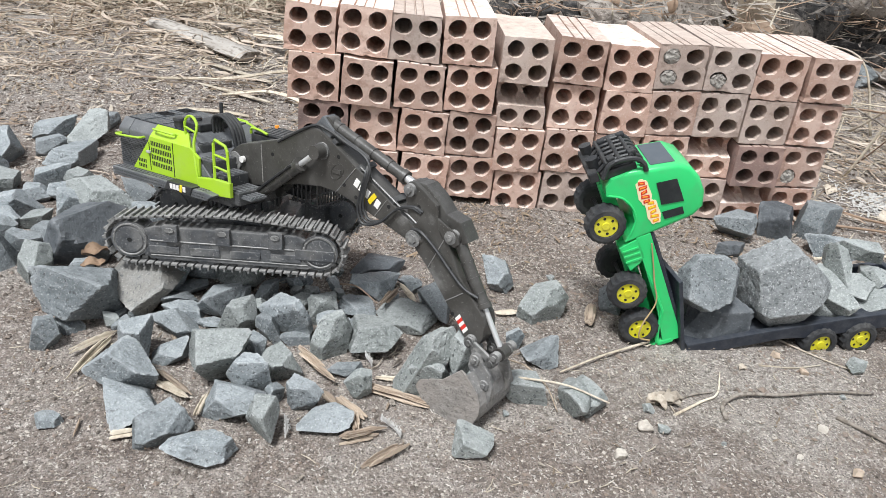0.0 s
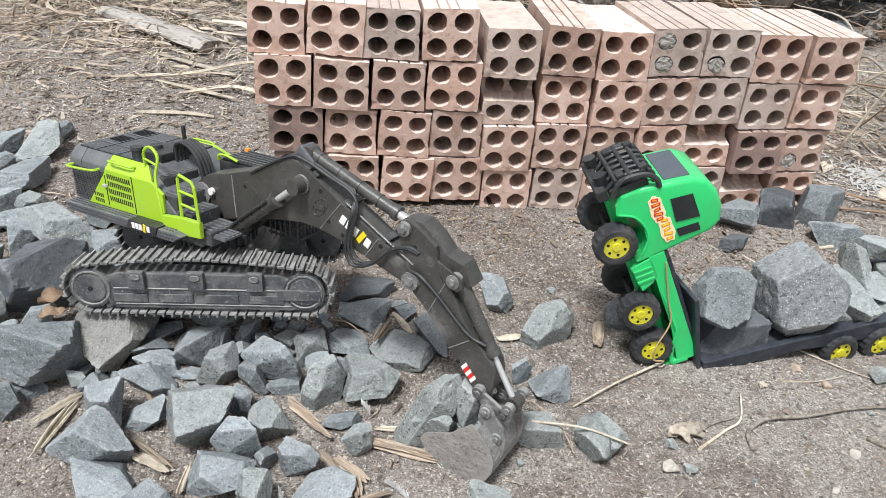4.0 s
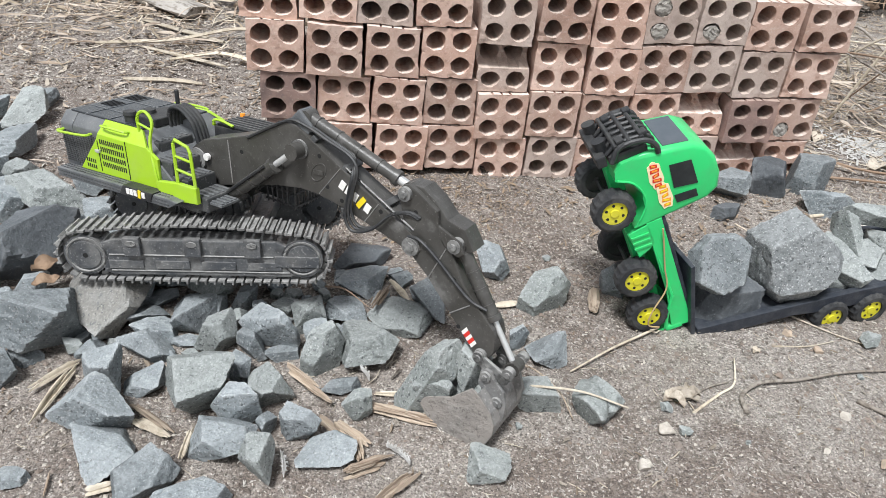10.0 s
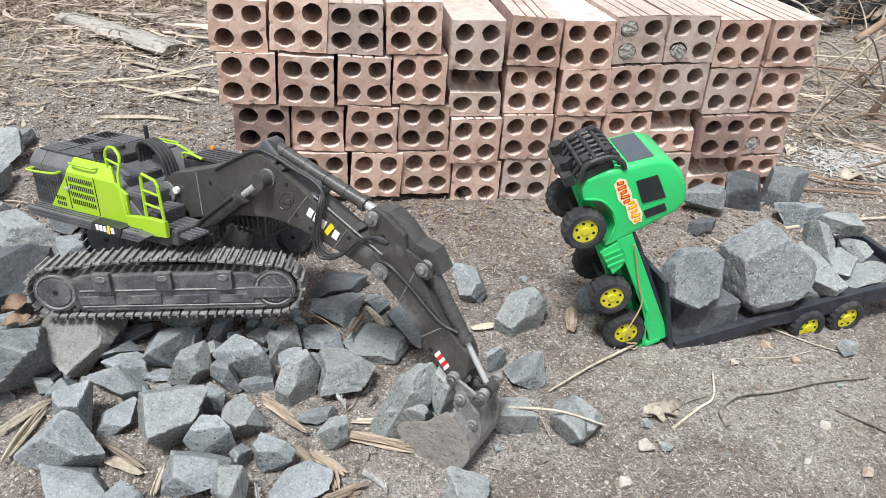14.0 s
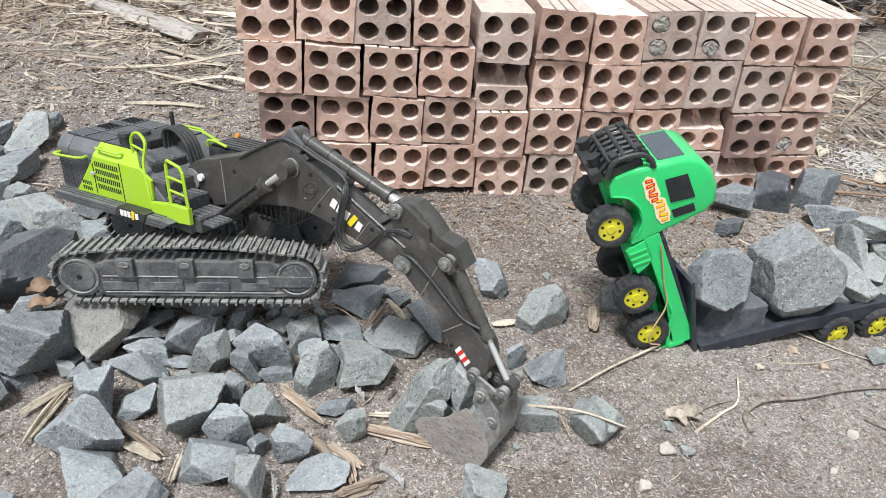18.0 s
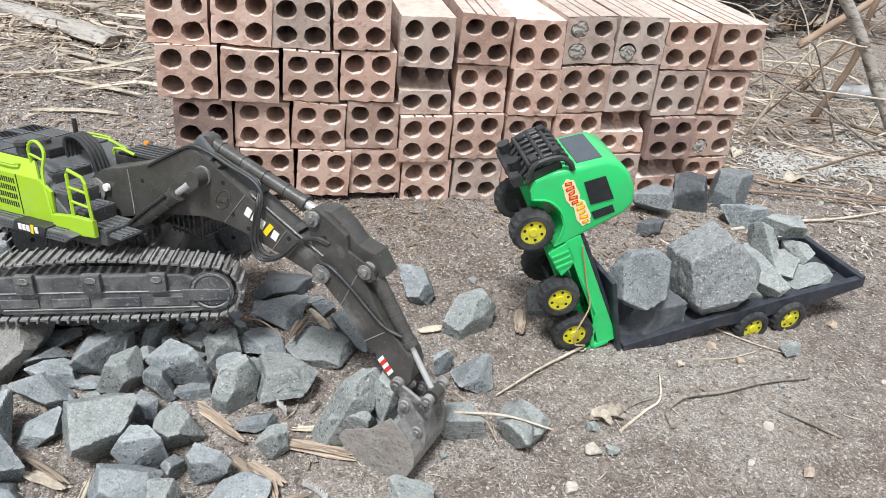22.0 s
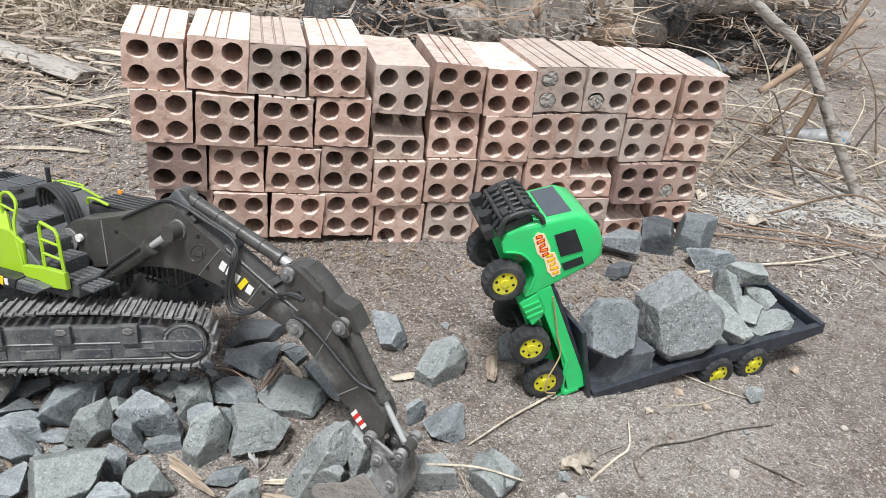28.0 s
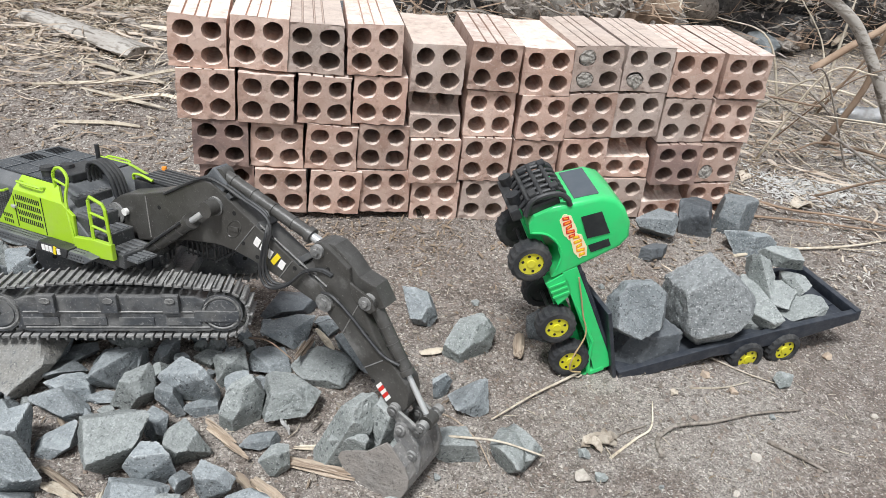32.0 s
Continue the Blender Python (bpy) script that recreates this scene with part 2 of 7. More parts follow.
M_TRACK = mat("dusty_track_steel", (0.15, 0.149, 0.144), 0.55, metal=0.15, spots=[(90, 0.45, 0.68, (0.36, 0.352, 0.335), 0.85), (260, 0.57, 0.63, (0.06, 0.06, 0.058), 0.6)], bump=0.4, bump_scale=400, vary=0.15, up_dust_light=0.8, dust_lit_color=(0.46, 0.452, 0.43))
M_BUCKET = mat("worn_bucket_steel", (0.19, 0.188, 0.184), 0.5, metal=0.15, spots=[(22, 0.42, 0.6, (0.32, 0.305, 0.285), 0.9), (120, 0.5, 0.66, (0.12, 0.117, 0.113), 0.6), (300, 0.57, 0.64, (0.50, 0.48, 0.45), 0.5)], bump=0.5, bump_scale=250)
M_CHROME = mat("bright_piston_rod", (0.66, 0.66, 0.65), 0.30, metal=0.55, spots=[(80, 0.5, 0.75, (0.55, 0.54, 0.52), 0.6)], bump=0.05)
M_LIME = mat("lime_green_paint", (0.36, 0.58, 0.02), 0.4, spots=[(60, 0.55, 0.8, (0.30, 0.44, 0.05), 0.6)], bump=0.08, dust=0.2, dust_lit_color=(0.4, 0.42, 0.25), up_dust_light=0.15, vary=0.03)
M_GREEN = mat("bright_green_plastic", (0.028, 0.60, 0.165), 0.30, spots=[(40, 0.5, 0.8, (0.035, 0.44, 0.13), 0.6)], bump=0.05, dust=0.2, dust_lit_color=(0.16, 0.42, 0.2), up_dust_light=0.35)
M_BLACK = mat("black_plastic", (0.018, 0.019, 0.021), 0.5, spots=[(60, 0.5, 0.75, (0.05, 0.05, 0.05), 0.7)], bump=0.2, dust=0.4, dust_lit_color=(0.12, 0.115, 0.105), up_dust_light=0.25)
M_NAVY = mat("dark_navy_plastic", (0.017, 0.022, 0.033), 0.42, spots=[(40, 0.5, 0.75, (0.035, 0.042, 0.055), 0.7)], bump=0.15, dust=0.45, dust_lit_color=(0.12, 0.125, 0.13), dust_scale=70, up_dust_light=0.3)
M_TYRE = mat("dusty_black_tyre", (0.022, 0.023, 0.025), 0.75, bump=0.3, dust=0.6, dust_lit_color=(0.14, 0.135, 0.125))
M_YELLOW = mat("yellow_plastic_rim", (0.66, 0.60, 0.02), 0.4, spots=[(90, 0.5, 0.75, (0.5, 0.45, 0.06), 0.7)], bump=0.1, dust=0.2, dust_lit_color=(0.45, 0.42, 0.2))
M_HOLE = mat("unlit_black", (0.01, 0.01, 0.01), 0.8, bump=0)
M_WINDOW = mat("dark_tinted_window", (0.016, 0.02, 0.022), 0.18, bump=0, dust=0.3, dust_lit_color=(0.08, 0.085, 0.085))
M_SCREEN = mat("grey_windscreen", (0.085, 0.10, 0.115), 0.22, bump=0, dust=0.4, dust_lit_color=(0.16, 0.17, 0.175))
M_WHITE = mat("white_sticker", (0.8, 0.78, 0.74), 0.5, bump=0, dust=0.3)
M_RED = mat("red_sticker", (0.62, 0.03, 0.02), 0.45, bump=0)
M_ORANGE = mat("orange_sticker", (0.85, 0.30, 0.03), 0.5, bump=0)
M_PALE = mat("pale_sticker_rim", (0.85, 0.72, 0.45), 0.5, bump=0)
M_STICKY = mat("yellow_sticker", (0.8, 0.62, 0.02), 0.5, bump=0)
M_STRAW = mat("dry_straw", (0.50, 0.43, 0.33), 0.85, spots=[(30, 0.4, 0.65, (0.68, 0.61, 0.50), 0.9), (150, 0.5, 0.66, (0.25, 0.195, 0.14), 0.6)], bump=0.3, vary=0.3)
M_FLECK = mat("pale_husk_fleck", (0.47, 0.44, 0.395), 0.9, spots=[(22, 0.4, 0.6, (0.64, 0.61, 0.56), 0.9), (60, 0.5, 0.6, (0.27, 0.235, 0.195), 0.8)], bump=0.0)
M_STRAW_DARK = mat("rotten_straw", (0.215, 0.165, 0.12), 0.9, spots=[(30, 0.4, 0.65, (0.30, 0.22, 0.145), 0.9)], bump=0.3, vary=0.3)
M_WOOD = mat("weathered_wood", (0.33, 0.26, 0.19), 0.9, spots=[(30, 0.4, 0.65, (0.45, 0.38, 0.30), 0.9), (120, 0.5, 0.7, (0.16, 0.11, 0.075), 0.7)], bump=0.8, bump_scale=120, vary=0.2)
M_BARK = mat("grey_dead_bark", (0.25, 0.215, 0.185), 0.95, spots=[(16, 0.4, 0.62, (0.40, 0.36, 0.32), 0.9), (60, 0.5, 0.62, (0.10, 0.08, 0.063), 0.85), (150, 0.55, 0.64, (0.45, 0.41, 0.36), 0.6)], bump=1.0, bump_scale=80)
M_TWIG = mat("brown_twig", (0.25, 0.17, 0.115), 0.85, spots=[(40, 0.4, 0.65, (0.34, 0.25, 0.18), 0.9)], bump=0.4, vary=0.2)
M_CHAR = mat("charred_dark", (0.035, 0.033, 0.032), 0.9, spots=[(18, 0.45, 0.65, (0.12, 0.11, 0.10), 0.8), (70, 0.52, 0.62, (0.22, 0.20, 0.18), 0.6), (160, 0.55, 0.64, (0.01, 0.01, 0.01), 0.8)], bump=1.0, bump_scale=60)
M_LEAF = mat("dead_leaf", (0.37, 0.315, 0.25), 0.8, spots=[(50, 0.4, 0.65, (0.52, 0.46, 0.38), 0.9), (160, 0.52, 0.62, (0.2, 0.16, 0.12), 0.6)], bump=0.4, vary=0.25)
M_RUST_LEAF = mat("rusty_dead_leaf", (0.21, 0.135, 0.085), 0.8, spots=[(50, 0.4, 0.65, (0.32, 0.22, 0.145), 0.9), (120, 0.5, 0.62, (0.16, 0.10, 0.06), 0.7)], bump=0.4)
M_HUSK = mat("brown_husk", (0.33, 0.265, 0.19), 0.9, spots=[(20, 0.4, 0.62, (0.47, 0.39, 0.29), 0.9), (70, 0.5, 0.65, (0.18, 0.135, 0.095), 0.8)], bump=0.3, vary=0.2)
M_SPLINTER = mat("split_wood", (0.33, 0.250, 0.185), 0.85, spots=[(90, 0.4, 0.6, (0.50, 0.41, 0.315), 0.9), (220, 0.5, 0.62, (0.15, 0.105, 0.072), 0.85), (500, 0.52, 0.64, (0.58, 0.49, 0.39), 0.6)], bump=0.8, bump_scale=300, vary=0.25, grain=0.06)
M_SLAB = mat("grey_split_bark", (0.34, 0.31, 0.275), 0.95, spots=[(30, 0.4, 0.6, (0.46, 0.43, 0.39), 0.9), (60, 0.52, 0.60, (0.11, 0.09, 0.072), 0.9), (160, 0.54, 0.62, (0.2, 0.17, 0.14), 0.7)], bump=1.0, bump_scale=90, grain=0.2)
M_FEATHER = mat("pale_feather_fluff", (0.80, 0.79, 0.77), 0.95, spots=[(60, 0.45, 0.7, (0.40, 0.37, 0.33), 0.8)], bump=0.4, vary=0.1)
M_ASH = mat("pale_ashy_litter", (0.48, 0.465, 0.435), 0.95, spots=[(30, 0.4, 0.65, (0.62, 0.61, 0.585), 0.9), (90, 0.5, 0.7, (0.3, 0.27, 0.24), 0.6)], bump=1.0, bump_scale=110)
M_TEAL = mat("faded_blue_plastic", (0.05, 0.25, 0.33), 0.5, bump=0.1)
M_TIN = mat("grey_corrugated_sheet", (0.42, 0.46, 0.5), 0.45, metal=0.4, bump=0.2, spots=[(12, 0.4, 0.7, (0.3, 0.32, 0.34), 0.8)])
M_PALE_PEBBLE = mat("pale_pebble", (0.62, 0.57, 0.50), 0.9, spots=[(120, 0.45, 0.62, (0.45, 0.40, 0.34), 0.8)], bump=0.8, bump_scale=300)
M_TAN_PEBBLE = mat("tan_pebble", (0.46, 0.37, 0.29), 0.9, spots=[(120, 0.45, 0.62, (0.62, 0.48, 0.36), 0.8)], bump=0.8, bump_scale=300)
M_CLEAR = mat("cloudy_clear_plastic", (0.72, 0.73, 0.74), 0.25, spots=[(40, 0.45, 0.65, (0.5, 0.49, 0.47), 0.7)], bump=0.5, bump_scale=120, dust=0.3)
M_CLEAR.node_tree.nodes["Principled BSDF"].inputs["Transmission Weight"].default_value = 0.6
M_STRING = mat("tan_string", (0.42, 0.30, 0.15), 0.85, bump=0.2)


# ---- mesh helpers ----
def link_mesh(name, bm, material, smooth=False):
    me = bpy.data.meshes.new(name)
    bmesh.ops.recalc_face_normals(bm, faces=bm.faces)
    if smooth:
        for f in bm.faces:
            f.smooth = True
    bm.to_mesh(me)
    bm.free()
    me.materials.append(material)
    return me


def part(name, bm, material, parent, label="", smooth=False):
    ob = new(name, link_mesh(name, bm, material, smooth))
    if parent is not None:
        ob.parent = parent
    if label:
        ob["label"] = label
    return ob


def soft_edges(ob, degrees=35):
    for p in ob.data.polygons:
        p.use_smooth = True
    ob.data.set_sharp_from_angle(angle=radians(degrees))
    return ob


def thing(name, m, label, category, group="", kind=""):
    e = new(name)
    e.empty_display_size = 0.02
    e.matrix_world = m
    return tagged(e, label, category, group, kind)


def box(bm, c, s, m=None, bevel=0.0):
    r = bmesh.ops.create_cube(bm, size=1.0)
    vs = r["verts"]
    for v in vs:
        v.co = Vector((v.co.x * s[0] + c[0], v.co.y * s[1] + c[1], v.co.z * s[2] + c[2]))
    if bevel:
        es = list({e for v in vs for e in v.link_edges})
        vs = list({v for f in bmesh.ops.bevel(bm, geom=es, offset=bevel, segments=2, profile=0.6, affect='EDGES')["faces"] for v in f.verts} | {v for v in vs if v.is_valid})
    if m is not None:
        bmesh.ops.transform(bm, matrix=m, verts=vs)
    return bm


def cyl(bm, a, b, r, r2=None, seg=20):
    a, b = Vector(a), Vector(b)
    d = b - a
    m = Matrix.Translation((a + b) / 2) @ d.to_track_quat("Z", "Y").to_matrix().to_4x4()
    bmesh.ops.create_cone(bm, cap_ends=True, segments=seg, radius1=r, radius2=r if r2 is None else r2, depth=d.length, matrix=m)
    return bm


def prism(bm, profile, y0, y1, bevel=0.0):
    """Polygon in x, z drawn out from y0 to y1."""
    a = [bm.verts.new((x, y0, z)) for x, z in profile]
    b = [bm.verts.new((x, y1, z)) for x, z in profile]
    n = len(a)
    fs = [bm.faces.new(a), bm.faces.new(b[::-1])]
    for i in range(n):
        fs.append(bm.faces.new((a[i], b[i], b[(i + 1) % n], a[(i + 1) % n])))
    if bevel:
        bmesh.ops.recalc_face_normals(bm, faces=fs)
        es = list({e for f in fs[:2] for e in f.edges})
        bmesh.ops.bevel(bm, geom=es, offset=bevel, segments=2, profile=0.6, affect='EDGES')
    return bm


def tube(bm, pts, r, seg=8, taper=1.0):
    """A bar swept along points; r may shrink to r * taper."""
    pts = [Vector(p) for p in pts]
    rings = []
    up = Vector((0.31, 0.17, 0.93))
    for i, p in enumerate(pts):
        d = (pts[min(i + 1, len(pts) - 1)] - pts[max(i - 1, 0)]).normalized()
        x = d.cross(up).normalized()
        y = d.cross(x)
        k = r * (1 + (taper - 1) * i / (len(pts) - 1))
        rings.append([bm.verts.new(p + k * (math.cos(t) * x + math.sin(t) * y)) for t in [2 * math.pi * j / seg for j in range(seg)]])
    for a, b in zip(rings, rings[1:]):
        for j in range(seg):
            bm.faces.new((a[j], a[(j + 1) % seg], b[(j + 1) % seg], b[j]))
    bm.faces.new(rings[0][::-1])
    bm.faces.new(rings[-1])
    return bm


def bend(pts, n=6):
    """Catmull-Rom through the points."""
    p = [Vector(q) for q in pts]
    p = [2 * p[0] - p[1]] + p + [2 * p[-1] - p[-2]]
    out = []
    for i in range(1, len(p) - 2):
        for k in range(n):
            t = k / n
            out.append(0.5 * (2 * p[i] + (p[i + 1] - p[i - 1]) * t + (2 * p[i - 1] - 5 * p[i] + 4 * p[i + 1] - p[i + 2]) * t * t + (3 * p[i] - p[i - 1] - 3 * p[i + 1] + p[i + 2]) * t ** 3))
    return out + [p[-2]]


def ground_z(x, y):
    t = min(1.0, max(0.0, (y - 0.6) / 0.25))
    z = 0.03 - 0.018 * t * t * (3 - 2 * t)
    far = min(1.0, max(0.0, (y - 0.9) / 0.5))
    k = 0.004 * noise.noise(Vector((x * 6, y * 6, 0))) + 0.0022 * noise.noise(Vector((x * 22, y * 22, 3))) + 0.0015 * noise.noise(Vector((x * 60, y * 60, 5)))
    lump = 0.006 * noise.noise(Vector((x * 14, y * 14, 2))) + 0.004 * noise.noise(Vector((x * 40, y * 40, 4)))
    return z + k + far * (lump + 0.012 * noise.noise(Vector((x * 2, y * 2, 9))))


def rock_mesh(name, seed, w, d, h, material, fine=4, sharp=95.0, rough=0.042, planes=None, carve=None):
    """A broken stone: the solid left between cleavage planes, with worn edges, scalloped breaks and chipped faces."""
    rnd = random.Random(seed)
    bm = bmesh.new()
    bmesh.ops.create_icosphere(bm, subdivisions=fine, radius=1.0)
    ns = [Vector((rnd.uniform(-0.25, 0.25), rnd.uniform(-0.3, 0.1), 1)).normalized(), Vector((0, 0, -1))]
    want = rnd.randint(8, 12)
    for _ in range(400):
        v = Vector((rnd.gauss(0, 1), rnd.gauss(0, 1), rnd.gauss(0, 0.75))).normalized()
        if all(v.dot(q) < 0.74 for q in ns):
            ns.append(v)
        if len(ns) >= want:
            break
    hs = [rnd.uniform(0.50, 0.80) for _ in ns]
    if planes:
        ns = [Vector(p[:3]).normalized() for p in planes]
        hs = [p[3] for p in planes]
    hs = np.array(hs)
    nn = np.array([tuple(v) for v in ns])
    co = np.array([tuple(v.co) for v in bm.verts])
    dot = co @ nn.T
    r = np.where(dot > 0.06, hs / np.maximum(dot, 0.06), 9.0)
    r = np.concatenate([r, np.full((len(co), 1), 1.25)], 1)
    r = 1.0 - np.log(np.exp(-sharp * (np.minimum(r, 4.0) - 1.0)).sum(1)) / sharp
    off = Vector((seed * 3.7 % 50, seed * 1.3 % 50, 0))
    for v, rr in zip(bm.verts, r):
        c = v.co.normalized()
        p = c * float(rr)
        scallop = abs(noise.noise(p * 3.1 + off)) * 1.3 - 0.3
        k = scallop + noise.noise(p * 7 + off) * 0.5 + noise.noise(p * 17 + off) * 0.34 + noise.noise(p * 38 + off) * 0.2
        v.co = p * (1 + rough * k)
        if carve:
            v.co *= carve(v.co)
    xs = [[v.co[i] for v in bm.verts] for i in range(3)]
    lo, hi = [min(a) for a in xs], [max(a) for a in xs]
    for v in bm.verts:
        v.co = Vector(((v.co.x - (lo[0] + hi[0]) / 2) * w / (hi[0] - lo[0]), (v.co.y - (lo[1] + hi[1]) / 2) * d / (hi[1] - lo[1]), (v.co.z - lo[2]) * h / (hi[2] - lo[2])))
    me = link_mesh(name, bm, material, True)
    me.set_sharp_from_angle(angle=radians(24))
    return me


def stone(x, y, w, d, h, tilt, seed, material, label, group, z=None, name="stone", yaw=None, at=None, planes=None, carve=None):
    rnd = random.Random(seed * 7 + 1)
    ob = new(name, rock_mesh(name, seed, w * 1.1, d * 1.2, h * 1.15, material, 6 if w > 0.08 and y < 0.8 else 5 if w > 0.024 and y < 1.2 else 4, planes=planes, carve=carve))
    base = ground_z(x, y) - 0.1 * h if z is None else z
    ob.matrix_world = Matrix.Translation((x, y, base)) @ pose(0, 0, 0, 0, -tilt, rnd.uniform(-12, 12) if yaw is None else yaw)
    if at is not None:
        ob.matrix_world = at @ ob.matrix_world
    return tagged(ob, label, "stone", group)

# ---- ground ----
def build_ground():
    xs = sorted(set([round(v, 4) for v in np.concatenate([np.arange(-1.0, 1.35, 0.012), np.arange(-4, 4.01, 0.25), np.array([-60, -30, -12, -7, 7, 12, 30, 60])])]))
    ys = sorted(set([round(v, 4) for v in np.concatenate([np.arange(0.15, 1.6, 0.012), np.arange(1.6, 3.0, 0.05), np.arange(-2, 6.01, 0.4), np.array([-60, -30, -12, -5, 8, 14, 30, 60])])]))
    verts = [(x, y, ground_z(x, y)) for y in ys for x in xs]
    n = len(xs)
    faces = [(j * n + i, j * n + i + 1, (j + 1) * n + i + 1, (j + 1) * n + i) for j in range(len(ys) - 1) for i in range(n - 1)]
    me = bpy.data.meshes.new("ground")
    me.from_pydata(verts, [], faces)
    for p in me.polygons:
        p.use_smooth = True
    me.materials.append(M_DIRT)
    tagged(new("ground", me), "dry grey-brown dirt ground strewn with grit", "ground", kind="structure")


build_ground()


# ---- hollow clay bricks ----
BW, BH, BL = 0.0757, 0.0694, 0.18


def brick_mesh(seed, material, grooves):
    """A four-hole clay brick lying along y, its front at y = 0, base at z = 0."""
    rnd = random.Random(seed)
    bm = bmesh.new()
    seg = 16
    hx, hz = BW / 4, BH / 4

    def sq(k):
        t = 2 * math.pi * (k + 0.5) / seg
        c, s = math.cos(t), math.sin(t)
        m = max(abs(c), abs(s))
        return c / m, s / m
    grid = {}

    def vert(x, y, z):
        key = (round(x, 5), round(y, 5), round(z, 5))
        if key not in grid:
            grid[key] = bm.verts.new((x, y, z))
        return grid[key]
    for qx in (-1, 1):
        for qz in (-1, 1):
            cx, cz = qx * (hx - 0.0008), BH / 2 + qz * (hz - 0.0008)
            rx, rz = 0.0136 * rnd.uniform(0.93, 1.05), 0.0128 * rnd.uniform(0.93, 1.05)
            wob = [rnd.uniform(0.93, 1.05) for _ in range(seg)]
            rings = []
            for y in (0.0, BL):
                ring = []
                for k in range(seg):
                    t = 2 * math.pi * (k + 0.5) / seg
                    ring.append(bm.verts.new((cx + rx * wob[k] * math.cos(t), y, cz + rz * wob[k] * math.sin(t))))
                rings.append(ring)
                sqr = []
                for k in range(seg):
                    a, b = sq(k)
                    sqr.append(vert(qx * hx + a * hx, y, BH / 2 + qz * hz + b * hz))
                for k in range(seg):
                    j = (k + 1) % seg
                    bm.faces.new((sqr[k], sqr[j], ring[j], ring[k]))
                # corner of the square between the two neighbouring spokes
                for k in range(seg):
                    j = (k + 1) % seg
                    p, q = sqr[k].co, sqr[j].co
                    if abs(p.x - q.x) > 1e-5 and abs(p.z - q.z) > 1e-5:
                        ax = p.x if abs(abs(p.x - qx * hx) - hx) < 1e-4 else q.x
                        az = p.z if abs(abs(p.z - BH / 2 - qz * hz) - hz) < 1e-4 else q.z
                        bm.faces.new((sqr[k], vert(ax, y, az), sqr[j]))
            for k in range(seg):
                j = (k + 1) % seg
                bm.faces.new((rings[0][k], rings[0][j], rings[1][j], rings[1][k]))
    # long sides: bottom, left, right, and a top with pressed grooves
    h = BW / 2

    def edge(fn):
        pts = sorted([(fn(v.co), v) for v in bm.verts if abs(v.co.y) < 1e-5 and fn(v.co) is not None], key=lambda p: p[0])
        return [p[1] for p in pts]
    for fn in (lambda c: c.x if abs(c.z) < 1e-5 else None, lambda c: c.z if abs(c.x + h) < 1e-5 else None, lambda c: c.z if abs(c.x - h) < 1e-5 else None):
        f = edge(fn)
        b = [vert(v.co.x, BL, v.co.z) for v in f]
        bm.faces.new(f + b[::-1])
    top = edge(lambda c: c.x if abs(c.z - BH) < 1e-5 else None)
    backs = [vert(v.co.x, BL, v.co.z) for v in top]
    if grooves:
        marks = [-0.017, -0.003, 0.011]
        marks = [m + rnd.uniform(-0.002, 0.002) for m in marks]
        xs = [-h] + [v for m in marks for v in (m - 0.0016, m - 0.0008, m + 0.0008, m + 0.0016)] + [h]
        zs = [0] + [0, -0.0036, -0.0036, 0] * 3 + [0]
        fr = [bm.verts.new((x, 0.0002, BH + z)) for x, z in zip(xs, zs)]
        bk = [bm.verts.new((x, BL - 0.0002, BH + z)) for x, z in zip(xs, zs)]
        for i in range(len(xs) - 1):
            bm.faces.new((fr[i], fr[i + 1], bk[i + 1], bk[i]))
        bm.faces.new(top + fr[::-1])
        bm.faces.new(backs + bk[::-1])
    else:
        bm.faces.new(top + backs[::-1])
    off = Vector((seed * 1.7, seed * 0.9, 0))
    for v in bm.verts:
        c = v.co.copy()
        rim = max(abs(c.x) / h, abs(c.z - BH / 2) / (BH / 2)) > 0.97
        if rim and (c.y < 0.001 or c.y > BL - 0.001):
            chip = max(0.0, noise.noise(c * 70 + off)) * 0.0030
            c = Vector((c.x * (1 - chip / h), c.y + (chip if c.y < 0.001 else -chip), BH / 2 + (c.z - BH / 2) * (1 - chip / h)))
        v.co = c + 0.0006 * noise.noise_vector(c * 50 + off) + 0.0014 * noise.noise_vector(c * 14 + off)
    es = [e for e in bm.edges if e.is_manifold and e.calc_face_angle(0) > 1.2 and (abs(e.verts[0].co.y - e.verts[1].co.y) > 0.1) and abs(e.verts[0].co.x) > h * 0.9]
    bmesh.ops.bevel(bm, geom=es, offset=0.0022, segments=2, affect='EDGES', profile=0.5)
    return link_mesh("hollow_brick", bm, material)


def broken_brick_mesh(seed, material):
    """A brick whose front upper wall has broken away over the first few centimetres, laying the channels open."""
    me = brick_mesh(seed, material, False)
    bm = bmesh.new()
    bm.from_mesh(me)
    for v in bm.verts:
        if v.co.y < 0.001 and v.co.z > BH * 0.55:
            v.co.y += 0.028 + 0.012 * noise.noise(v.co * 90)
    bm.to_mesh(me)
    bm.free()
    return me


BRICKS = {k: [brick_mesh(11 * i + j, m, g) for j, g in enumerate((True, True, False))] for i, (k, m) in enumerate((("red", M_BRICK), ("grey", M_BRICK_GREY), ("dark", M_BRICK_DARK)))}
BROKEN = [broken_brick_mesh(77, M_BRICK), broken_brick_mesh(78, M_BRICK_GREY)]
ROW_TOP = [(-0.202, 0.274), (-0.124, 0.276), (-0.048, 0.272), (0.033, 0.276), (0.121, 0.255), (0.204, 0.261), (0.286, 0.256), (0.362, 0.266), (0.441, 0.268), (0.519, 0.263), (0.602, 0.266)]
